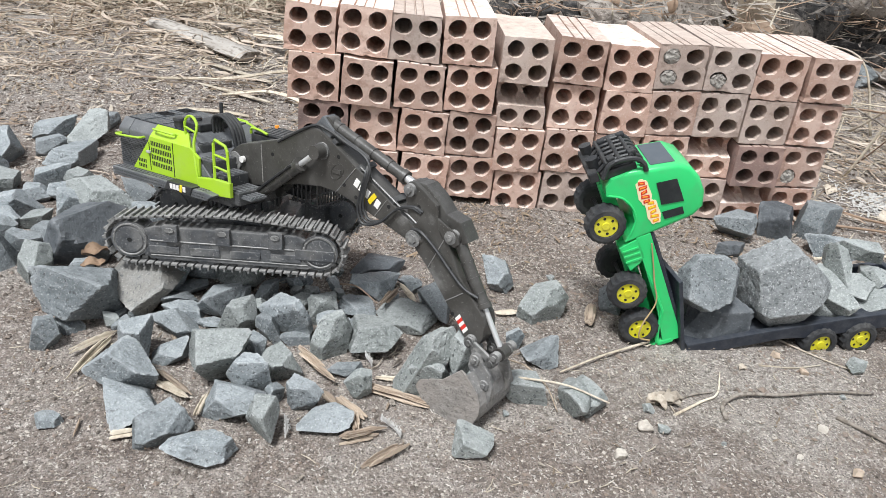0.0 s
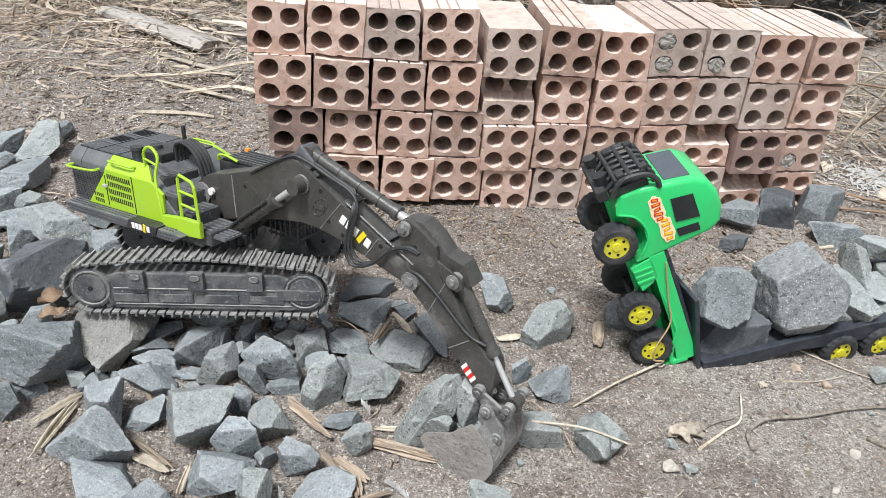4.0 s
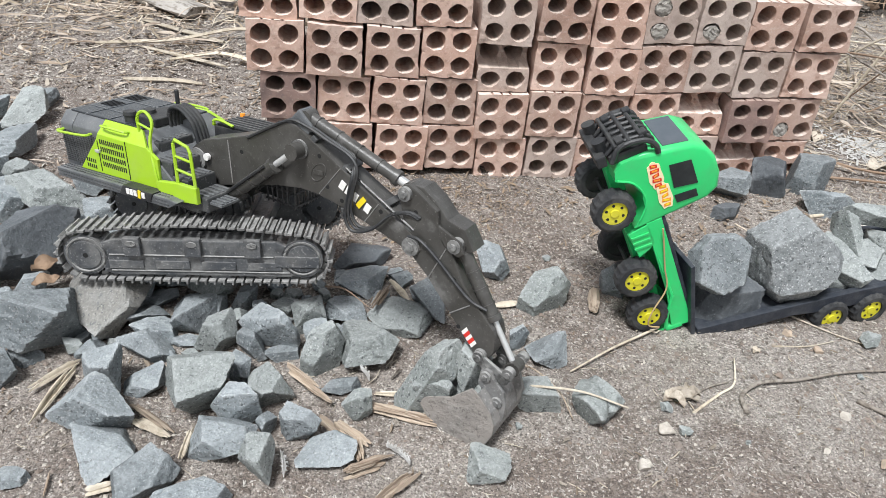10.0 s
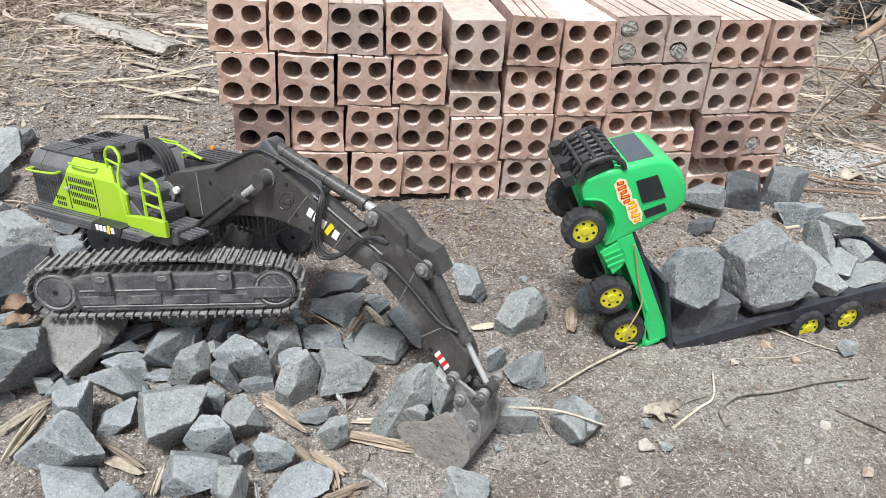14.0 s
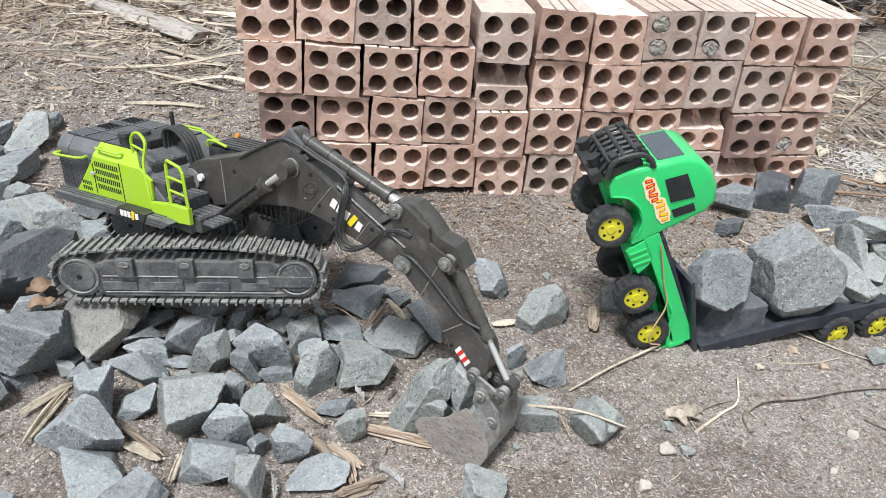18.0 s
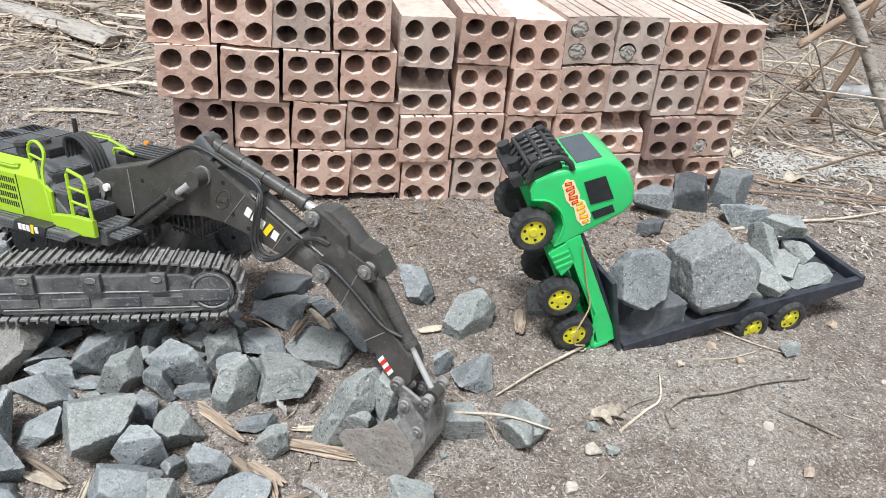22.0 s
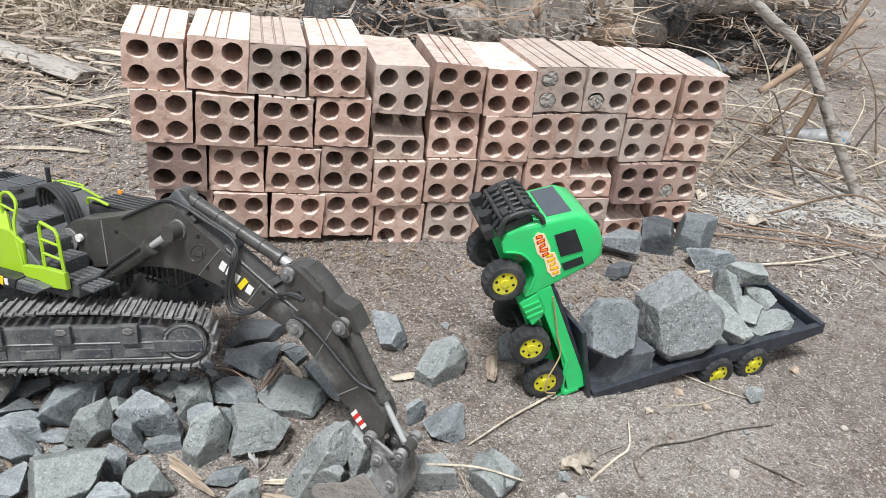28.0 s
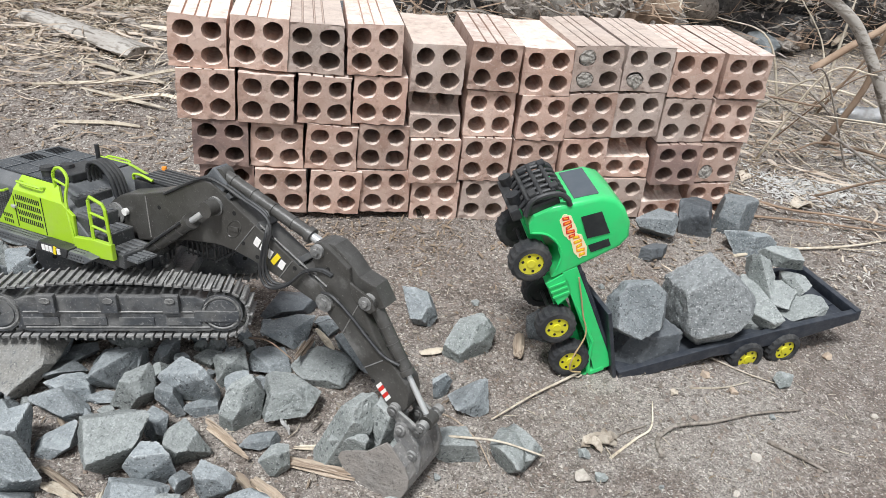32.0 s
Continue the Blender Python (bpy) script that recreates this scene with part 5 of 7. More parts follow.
    for y in (-0.018, 0.016):
        bm = bmesh.new()
        box(bm, (-0.092, y, 0.1526), (0.098, 0.0012, 0.0010))
        part("panel_rib", bm, M_BODY, roof)
    for j in range(5):
        for y in (-0.001, 0.028):
            bm = bmesh.new()
            box(bm, (-0.136 + 0.0042 * j, y, 0.1527), (0.0018, 0.016, 0.0010))
            part("roof_slot", bm, M_HOLE, roof)
    bm = bmesh.new()
    box(bm, (-0.050, -0.008, 0.155), (0.030, 0.040, 0.009), bevel=0.0015)
    part("filler_deck", bm, M_BLACK, t)
    for x, y in ((-0.066, -0.030), (-0.058, -0.014)):
        bm = bmesh.new()
        cyl(bm, (x, y, 0.150), (x, y, 0.160), 0.0055, 0.0055, 18)
        cyl(bm, (x, y, 0.160), (x, y, 0.1635), 0.0066, 0.006, 18)
        soft_edges(part("filler_cap", bm, M_BLACK, t, "black filler cap"))
    bm = bmesh.new()
    cyl(bm, (-0.056, 0.020, 0.150), (-0.056, 0.020, 0.178), 0.0022, seg=12)
    part("exhaust", bm, M_BLACK, t)
    for x0, x1, y0, y1, z1 in ((-0.040, -0.018, -0.040, 0.000, 0.140), (-0.018, 0.004, -0.048, -0.014, 0.126), (0.004, 0.024, -0.050, -0.016, 0.112), (0.024, 0.046, -0.050, -0.016, 0.098)):
        bm = bmesh.new()
        box(bm, ((x0 + x1) / 2, (y0 + y1) / 2, (0.082 + z1) / 2), (x1 - x0, y1 - y0, z1 - 0.082), bevel=0.0015)
        sb = part("step_box", bm, M_GREY, t, "dark stepped tool box")
        for i in range(5):
            bm = bmesh.new()
            box(bm, ((x0 + x1) / 2, y0 + 0.005 + (y1 - y0 - 0.010) * i / 4, z1 + 0.0004), (x1 - x0 - 0.004, 0.0026, 0.0012))
            part("tread_strip", bm, M_BODY, sb)
    bm = bmesh.new()
    box(bm, (0.052, -0.036, 0.092), (0.016, 0.022, 0.002))
    for i in range(4):
        box(bm, (0.052, -0.044 + 0.0053 * i, 0.0936), (0.014, 0.003, 0.0014))
    part("front_step", bm, M_BODY, t)
    bm = bmesh.new()
    prism(bm, [(-0.010, 0.088), (0.014, 0.089), (0.040, 0.092), (0.040, 0.108), (0.016, 0.1075), (-0.008, 0.104)], -0.0565, -0.0515, 0.0008)
    part("front_skirt", bm, M_LIME, t, "lime green front side skirt")
    bm = bmesh.new()
    tube(bm, [(0.016, -0.054, 0.106), (0.0165, -0.054, 0.146), (0.019, -0.054, 0.150), (0.034, -0.054, 0.146), (0.0365, -0.054, 0.141), (0.038, -0.054, 0.106)], 0.0016, 6)
    for z in (0.119, 0.132):
        tube(bm, [(0.0165, -0.054, z + 0.002), (0.0375, -0.054, z)], 0.0013, 6)
    part("ladder_rail", bm, M_LIME, t, "lime green ladder rail")
    bm = bmesh.new()
    tube(bm, bend([(-0.039, -0.043, 0.148), (-0.0375, -0.045, 0.164), (-0.033, -0.045, 0.1725), (-0.0245, -0.045, 0.1745), (-0.017, -0.046, 0.165), (-0.0185, -0.050, 0.144), (-0.014, -0.053, 0.120), (-0.0105, -0.054, 0.097)], 4), 0.0016, 6)
    tube(bm, [(-0.037, -0.045, 0.160), (-0.018, -0.046, 0.156)], 0.0012, 6)
    part("hand_rail", bm, M_LIME, t, "lime green hand rail")
    for k in range(4):
        bm = bmesh.new()
        y = -0.010 + 0.0042 * k
        tube(bm, bend([(-0.034, y, 0.138), (-0.036, y, 0.160), (-0.030, y, 0.170), (-0.018, y, 0.170), (-0.006, y, 0.158), (0.000, y, 0.136)], 6), 0.0021, 8)
        part("hose", bm, M_BLACK, t, "arched black hose")
    # cab with guard
    bm = bmesh.new()
    prism(bm, [(-0.008, 0.083), (0.074, 0.080), (0.084, 0.100), (0.078, 0.148), (0.066, 0.157), (-0.006, 0.157)], 0.016, 0.054, 0.003)
    soft_edges(part("cab", bm, M_BLACK, t, "black operator's cab"))
    bm = bmesh.new()
    prism(bm, [(0.010, 0.105), (0.070, 0.103), (0.068, 0.146), (0.010, 0.149)], 0.0150, 0.0165)
    part("cab_window", bm, M_BLACK, t)
    bm = bmesh.new()
    box(bm, (0.022, 0.036, 0.1585), (0.05, 0.036, 0.003), bevel=0.001)
    part("cab_roof", bm, M_BLACK, t, "ribbed black cab roof")
    for k in range(6):
        bm = bmesh.new()
        box(bm, (0.022, 0.022 + 0.0055 * k, 0.1605), (0.048, 0.002, 0.0016))
        part("roof_rib", bm, M_GREY, t)
    bm = bmesh.new()
    tube(bm, bend([(-0.006, 0.017, 0.157), (-0.004, 0.016, 0.1645), (0.006, 0.016, 0.1655), (0.020, 0.016, 0.1615)], 4), 0.0017, 6)
    part("cab_rail", bm, M_LIME, t, "lime green cab rail")
    for k in range(11):
        bm = bmesh.new()
        y = 0.013 + 0.0044 * k
        tube(bm, [(0.092, y, 0.074), (0.094, y, 0.148), (0.090, y, 0.162), (0.058, y, 0.165)], 0.0011, 5)
        part("guard_bar", bm, M_BLACK, t, "black bar of the cab guard")
    for z in (0.078, 0.095, 0.112, 0.129, 0.148):
        bm = bmesh.new()
        tube(bm, [(0.058, 0.0125, z + 0.002), (0.093, 0.0125, z), (0.0935, 0.058, z)], 0.0014, 5)
        part("guard_rail", bm, M_BLACK, t)
    for x in (0.060, 0.066, 0.072, 0.078, 0.084):
        bm = bmesh.new()
        tube(bm, [(x, 0.012, 0.1645), (x, 0.058, 0.1645)], 0.0011, 5)
        part("guard_bar", bm, M_BLACK, t, "black bar of the cab guard")
        bm = bmesh.new()
        tube(bm, [(x, 0.0125, 0.076), (x, 0.0125, 0.164)], 0.0010, 5)
        part("guard_bar", bm, M_BLACK, t, "black bar of the cab guard")
    bm = bmesh.new()
    cyl(bm, (0.000, 0.050, 0.157), (0.000, 0.050, 0.164), 0.003, 0.0024, 12)
    part("beacon", bm, M_ORANGE, t, "small orange beacon")
    long = Matrix.Diagonal((1.09, 1, 1, 1))
    lower = Matrix.Translation((0, 0, 0.09)) @ Matrix.Diagonal((1.09, 1, 0.89, 1)) @ Matrix.Translation((0, 0, -0.09))
    housing = ("engine_housing", "counterweight", "engine_door", "tail_light", "mesh_grille", "grab_rail", "roof_panel", "filler_deck", "filler_cap", "exhaust", "step_box", "hand_rail", "hose")
    cabin = ("cab", "cab_window", "cab_roof", "roof_rib", "cab_rail", "beacon", "guard_bar", "guard_rail")
    squat = Matrix.Translation((0, 0, 0.09)) @ Matrix.Diagonal((1.09, 1, 0.78, 1)) @ Matrix.Translation((0, 0, -0.09))
    for o in t.children:
        if o.name.split(".")[0] not in ("track_frame", "car_body", "slew_ring"):
            kind = o.name.split(".")[0]
            o.matrix_local = lower if kind in housing else squat if kind in cabin else long
    # boom
    prof = [(-0.014, 0.110), (-0.012, 0.126), (-0.0084, 0.138), (0.010, 0.167), (0.027, 0.196), (0.0451, 0.2417), (0.052, 0.247), (0.063, 0.2500), (0.1138, 0.2620), (0.1822, 0.2787), (0.199, 0.2805), (0.207, 0.2785), (0.2084, 0.271), (0.1955, 0.2636), (0.1599, 0.2467), (0.1269, 0.230), (0.110, 0.219), (0.095, 0.2063), (0.075, 0.181), (0.0553, 0.1511), (0.034, 0.118), (0.014, 0.098), (-0.004, 0.099)]
    bm = bmesh.new()
    prism(bm, prof, -0.0115, 0.0115, 0.0012)
    boom = part("boom", bm, M_BOOM, t, "dark olive grey curved boom")
    boom.matrix_local = J_BOOM
    for a, b in (((0.012, 0.166), (0.042, 0.136)), ((0.109, 0.260), (0.111, 0.222)), ((0.154, 0.271), (0.157, 0.246))):
        bm = bmesh.new()
        tube(bm, [(a[0], -0.0117, a[1]), (b[0], -0.0117, b[1])], 0.0006, 5)
        part("weld_seam", bm, M_BUCKET, boom)
    for x, z, r in ((0.071, 0.236, 0.0088), (0.199, 0.2722, 0.0082), (-0.001, 0.116, 0.011)):
        bm = bmesh.new()
        cyl(bm, (x, -0.0135, z), (x, 0.0135, z), r, seg=24)
        cyl(bm, (x, -0.0150, z), (x, 0.0150, z), r * 0.55, seg=6)
        part("pivot_boss", bm, M_TRACK, boom)
    for x, z in ((0.088, 0.249), (0.160, 0.268), (0.130, 0.239), (0.030, 0.172), (0.112, 0.235)):
        bm = bmesh.new()
        cyl(bm, (x, -0.0118, z), (x, 0.0118, z), 0.0021, seg=12)
        part("bolt_hole", bm, M_HOLE, boom)
    bm = bmesh.new()
    ring = [(0.0972 + 0.0062 * math.cos(a), -0.0117, 0.2367 + 0.0105 * math.sin(a)) for a in [2 * math.pi * k / 16 for k in range(17)]]
    tube(bm, ring, 0.0005, 5)
    box(bm, (0, 0, 0), (0.011, 0.002, 0.004), Matrix.Translation((0.0972, -0.0118, 0.2367)) @ Matrix.Rotation(-0.8, 4, 'Y'))
    part("lock_plate", bm, M_BOOM, boom)
    bm = bmesh.new()
    cyl(bm, (0.0063, -0.0155, 0.130), (0.0063, -0.0120, 0.130), 0.0036, seg=16)
    part("round_decal", bm, M_WHITE, boom, "small round white decal")
    logo(boom, 0.1355, -0.0121, 0.2545, 0.038, 14)
    for s in (-1, 1):
        foot, head = (0.0402, 0.0851), swung(J_BOOM, 0.071, 0.236)
        cylinder_ram(t, foot, head, 0.74, 0.0064, 0.0030, s * 0.0190, "boom_ram", M_CHROME)
        bm = bmesh.new()
        tube(bm, [(foot[0] + k * (head[0] - foot[0]), s * 0.0265, foot[1] + 0.004 + k * (head[1] - foot[1])) for k in (0.12, 0.3, 0.5, 0.66)], 0.0013, 6)
        part("ram_pipe", bm, M_BLACK, t)
    cylinder_ram(t, swung(J_BOOM, 0.0538, 0.2565), swung(J_STICK, 0.2143, 0.3175), 0.87, 0.0058, 0.0040, 0.0, "arm_ram", M_CHROME)
    bm = bmesh.new()
    box(bm, (0.056, 0, 0.251), (0.022, 0.018, 0.016), bevel=0.002)
    part("ram_bracket", bm, M_BODY, boom)
    for k in range(3):
        bm = bmesh.new()
        y = -0.010 + 0.0038 * k
        d = 0.0012 * k
        tube(bm, bend([(0.026, y - 0.002, 0.190), (0.045, y - 0.002, 0.243), (0.060, y, 0.2555), (0.085, y - 0.002, 0.268), (0.108, y - 0.003, 0.2785 - d), (0.122, -0.0145 - d, 0.276 - 2 * d), (0.131, -0.0165 - d, 0.262 - 2 * d), (0.143, -0.0175 - d, 0.2465 - 3 * d), (0.157, -0.017 - d, 0.2425 - 3 * d), (0.167, -0.016 - d, 0.256 - d), (0.168, -0.015, 0.277), (0.176, -0.0125, 0.291 + d), (0.186, -0.0105, 0.296 + d)], 5), 0.0015, 6)
        part("hydraulic_hose", bm, M_BLACK, boom, "black hydraulic hose along the boom")
    for x, z in ((0.074, 0.2545), (0.112, 0.2635), (0.158, 0.2750), (0.186, 0.2815)):
        bm = bmesh.new()
        box(bm, (x, 0, z), (0.006, 0.022, 0.005), bevel=0.0008)
        part("hose_clip", bm, M_GREY, boom)
    bm = bmesh.new()
    tube(bm, [(0.112, -0.0105, 0.2650), (0.150, -0.0105, 0.2745), (0.190, -0.0105, 0.2845)], 0.0013, 6)
    part("boom_pipe", bm, M_BOOM, boom)
    # stick
    prof = [(0.2137, 0.3236), (0.2079, 0.3199), (0.2044, 0.3109), (0.2002, 0.2906), (0.1943, 0.2777), (0.1958, 0.2616), (0.2027, 0.2428), (0.2111, 0.2073), (0.2205, 0.163), (0.2245, 0.1585), (0.231, 0.1595), (0.240, 0.166), (0.2455, 0.176), (0.2475, 0.186), (0.2363, 0.2274), (0.2357, 0.2561), (0.2337, 0.2841), (0.2375, 0.295), (0.2265, 0.3141), (0.2203, 0.3229)]
    bm = bmesh.new()
    prism(bm, prof, -0.0105, 0.0105, 0.0012)
    stick = part("stick", bm, M_BOOM, t, "dark olive grey digging arm")
    stick.matrix_local = J_STICK
    bm = bmesh.new()
    prism(bm, [(0.218, 0.3225), (0.2291, 0.3163), (0.2364, 0.303), (0.2414, 0.2851), (0.2533, 0.2739), (0.2546, 0.2547), (0.2455, 0.2543), (0.2354, 0.2634), (0.230, 0.2803), (0.2333, 0.2913), (0.222, 0.311)], -0.006, 0.0125, 0.001)
    part("arm_back_plate", bm, M_BOOM, stick)
    bm = bmesh.new()
    prism(bm, [(0.2355, 0.284), (0.2500, 0.266), (0.2490, 0.256), (0.2427, 0.2545), (0.2350, 0.262), (0.2325, 0.274)], -0.0135, -0.0108, 0.0008)
    part("ram_lug", bm, M_BOOM, stick)
    for a, b in (((0.203, 0.2415), (0.234, 0.2644)), ((0.2111, 0.2073), (0.2346, 0.2113))):
        bm = bmesh.new()
        tube(bm, [(a[0], -0.0107, a[1]), (b[0], -0.0107, b[1])], 0.0006, 5)
        part("weld_seam", bm, M_BUCKET, stick)
    for x, z, r in ((0.2427, 0.2642, 0.0062), (0.2143, 0.3165, 0.0062), (0.2273, 0.166, 0.0060), (0.2165, 0.299, 0.002), (0.2285, 0.236, 0.002), (0.2150, 0.194, 0.002)):
        bm = bmesh.new()
        y = 0.0142 if r > 0.003 else 0.0108
        cyl(bm, (x, -y, z), (x, y if r < 0.003 else 0.0125, z), r, seg=20)
        if r > 0.003:
            cyl(bm, (x, -0.0160, z), (x, 0.014, z), r * 0.5, seg=6)
        part("pivot_boss" if r > 0.003 else "bolt_hole", bm, M_TRACK if r > 0.003 else M_HOLE, stick)
    for k in range(5):
        bm = bmesh.new()
        z = 0.1735 + 0.0032 * k
        x = 0.2205 - 0.0008 * k
        prism(bm, [(x, z), (x + 0.0064, z + 0.003), (x + 0.0060, z + 0.0062), (x - 0.0006, z + 0.0032)], -0.0113, -0.0107)
        part("hazard_stripe", bm, M_RED if k % 2 else M_WHITE, stick, "red and white hazard sticker stripe")
    cylinder_ram(t, swung(J_STICK, 0.2427, 0.262), swung(J_STICK, 0.2500, 0.1476), 0.60, 0.0058, 0.0027, -0.002, "bucket_ram", M_CHROME)
    bm = bmesh.new()
    tube(bm, bend([(0.200, -0.011, 0.281), (0.212, -0.0135, 0.276), (0.222, -0.0130, 0.256), (0.230, -0.0125, 0.234), (0.238, -0.012, 0.216), (0.248, -0.009, 0.204)], 5), 0.0015, 6)
    part("bucket_hose", bm, M_BLACK, stick)
    for s in (-1, 1):
        y = s * 0.0135
        for a, b in (((0.2273, 0.166), (0.2440, 0.1435)), ((0.2440, 0.1435), (0.2500, 0.1476)), ((0.2299, 0.1489), (0.2273, 0.1655))):
            bm = bmesh.new()
            d = Vector((b[0] - a[0], 0, b[1] - a[1]))
            ang = math.atan2(d.z, d.x)
            box(bm, (0, 0, 0), (d.length + 0.004, 0.0035, 0.0072), Matrix.Translation(((a[0] + b[0]) / 2, y, (a[1] + b[1]) / 2)) @ Matrix.Rotation(-ang, 4, 'Y'), bevel=0.0012)
            for q in (a, b):
                cyl(bm, (q[0], y - 0.0032, q[1]), (q[0], y + 0.0032, q[1]), 0.0052, seg=18)
                cyl(bm, (q[0], y - 0.0048, q[1]), (q[0], y + 0.0048, q[1]), 0.0028, seg=8)
            bmesh.ops.transform(bm, matrix=J_STICK, verts=bm.verts)
            part("bucket_link", bm, M_TRACK, t, "worn steel bucket link")
    # bucket, open towards the machine
    curve = [(0.1690, 0.1100), (0.1755, 0.0985), (0.1845, 0.0870), (0.1925, 0.0790), (0.2020, 0.0735), (0.2120, 0.0712), (0.2220, 0.0728), (0.2320, 0.0795), (0.2400, 0.0890), (0.2455, 0.1000), (0.2465, 0.1110), (0.2425, 0.1230), (0.2346, 0.1320), (0.2290, 0.1375)]
    cx, cz = 0.210, 0.112
    inner = [(x + (cx - x) * 0.07, z + (cz - z) * 0.07) for x, z in curve]
    bm = bmesh.new()
    wy = 0.030
    for i in range(len(curve) - 1):
        (x0, z0), (x1, z1), (u0, v0), (u1, v1) = curve[i], curve[i + 1], inner[i], inner[i + 1]
        vs = [bm.verts.new(p) for p in ((x0, -wy, z0), (x1, -wy, z1), (x1, wy, z1), (x0, wy, z0), (u0, -wy, v0), (u1, -wy, v1), (u1, wy, v1), (u0, wy, v0))]
        for q in ((0, 1, 2, 3), (7, 6, 5, 4), (0, 4, 5, 1), (3, 2, 6, 7), (0, 3, 7, 4), (1, 5, 6, 2)):
            bm.faces.new([vs[j] for j in q])
    bmesh.ops.remove_doubles(bm, verts=bm.verts, dist=0.00005)
    bucket = part("bucket_shell", bm, M_BUCKET, t, "scraped grey steel bucket")
    bucket.matrix_local = J_BUCKET
    for s in (-1, 1):
        bm = bmesh.new()
        prism(bm, curve + [(0.2234, 0.1412), (0.2032, 0.1231)], s * wy - 0.0012, s * wy + 0.0012, 0.0005)
        part("bucket_side", bm, M_CLAYED, bucket, "bucket side plate caked with pale clay")
        bm = bmesh.new()
        prism(bm, [(0.2440, 0.100), (0.2490, 0.112), (0.2500, 0.126), (0.2470, 0.138), (0.2380, 0.1475), (0.2345, 0.1545), (0.2290, 0.1560), (0.2240, 0.1520), (0.2225, 0.1400), (0.230, 0.128), (0.238, 0.116)], s * 0.0165 - 0.0018, s * 0.0165 + 0.0018, 0.0008)
        part("bucket_ear", bm, M_BUCKET, bucket, "scratched steel bucket ear")
        for x, z in ((0.2299, 0.1489), (0.2420, 0.1270)):
            bm = bmesh.new()
            cyl(bm, (x, s * 0.018, z), (x, s * 0.0205, z), 0.0052, 0.0048, 18)
            cyl(bm, (x, s * 0.020, z), (x, s * 0.0222, z), 0.0026, seg=6)
            part("bolt", bm, M_TRACK, bucket)
    for k in range(5):
        bm = bmesh.new()
        y = -wy + 0.005 + k * (2 * wy - 0.01) / 4
        box(bm, (0, 0, 0), (0.016, 0.006, 0.004), Matrix.Translation((0.1655, y, 0.1145)) @ Matrix.Rotation(0.8, 4, 'Y'), bevel=0.0008)
        part("tooth", bm, M_BUCKET, bucket)


build_excavator()
LONG_STONE = [(-0.5, -0.8, 0.1, 0.6), (0.7, -0.7, 0.05, 0.62), (-1, 0.3, 0, 0.7), (0.8, 0.6, 0, 0.7), (0, 1, 0, 0.7), (0.45, -0.2, 0.9, 0.86), (-0.5, 0, 0.85, 0.95), (0.3, -0.3, -0.9, 0.9), (-0.4, 0.2, -0.9, 0.95)]
for k, (x, y, z, w, d, h, tilt) in enumerate(((0.150, -0.020, 0.072, 0.034, 0.028, 0.092, -26), (0.200, 0.000, 0.124, 0.036, 0.032, 0.034, -18), (0.184, -0.016, 0.105, 0.035, 0.028, 0.025, 10), (0.205, 0.004, 0.098, 0.036, 0.034, 0.028, 0))):
    stone(x, y, w, d, h, tilt, 340 + k, M_ROCK_GREEN, "greenish grey stone carried in the toy excavator's bucket", "stones in the bucket", z=z, at=AM @ J_BUCKET, yaw=6 * k, planes=LONG_STONE if k == 0 else None)

# ---- sticks, wood and litter ----
def stick_thing(name, pts, r, material, label, taper=0.5, group="", lift=0.0):
    bm = bmesh.new()
    p = [(x, y, ground_z(x, y) + z + r * 0.6 + lift) for x, y, z in pts]
    tube(bm, bend(p, 6), r, 8, taper)
    ob = new(name, link_mesh(name, bm, material, True))
    return tagged(ob, label, name.replace("_", " "), group)


stick_thing("dry_stalk", [(0.046, 0.452, 0.022), (0.075, 0.444, 0.027), (0.110, 0.432, 0.030), (0.150, 0.419, 0.022)], 0.0014, M_STRAW, "long pale straw stalk lying across the stones", 0.7)
stick_thing("dry_stalk", [(0.062, 0.492, 0.014), (0.076, 0.470, 0.022), (0.092, 0.444, 0.020), (0.103, 0.425, 0.002)], 0.0011, M_SPLINTER, "brown split strand beside the long straw stalk", 0.6)
stick_thing("twig", [(-0.124, 0.600, 0.030), (-0.104, 0.586, 0.036), (-0.080, 0.566, 0.028)], 0.0012, M_TWIG, "thin brown twig across the stones")
stick_thing("dry_stalk", [(0.238, 0.554, 0.004), (0.205, 0.536, 0.005), (0.169, 0.517, 0.005), (0.118, 0.487, 0.003)], 0.0016, M_STRAW, "pale dry stalk lying by the toy truck's tail", 0.6)
stick_thing("dry_stalk", [(0.239, 0.551, 0.003), (0.232, 0.547, 0.004), (0.221, 0.556, 0.003), (0.212, 0.551, 0.002)], 0.0010, M_STRAW, "frayed straw knot by the toy truck's tail", 0.6)
stick_thing("root", [(0.279, 0.427, 0.0), (0.283, 0.447, 0.003), (0.310, 0.462, 0.004), (0.355, 0.466, 0.003), (0.41, 0.474, 0.003), (0.47, 0.478, 0.002)], 0.0026, M_ROOT, "long bent brown root on bare dirt")
stick_thing("twig", [(0.225, 0.430, 0.0), (0.262, 0.452, 0.002), (0.285, 0.466, 0.002), (0.303, 0.502, 0.003)], 0.0016, M_STRAW, "thin forked dry twig on the dirt")
stick_thing("twig", [(0.228, 0.448, 0.0), (0.254, 0.462, 0.002), (0.282, 0.470, 0.001)], 0.0013, M_ROOT, "thin brown twig on the dirt")
stick_thing("twig", [(0.403, 0.436, 0.0), (0.42, 0.416, 0.002), (0.442, 0.392, 0.001)], 0.0026, M_ROOT, "short grey twig on the dirt")
stick_thing("dry_stalk", [(0.60, 0.83, 0.0), (0.70, 0.84, 0.004), (0.82, 0.85, 0.004), (0.95, 0.88, 0.004)], 0.003, M_STRAW, "pale straw stalk on the ground by the bricks")
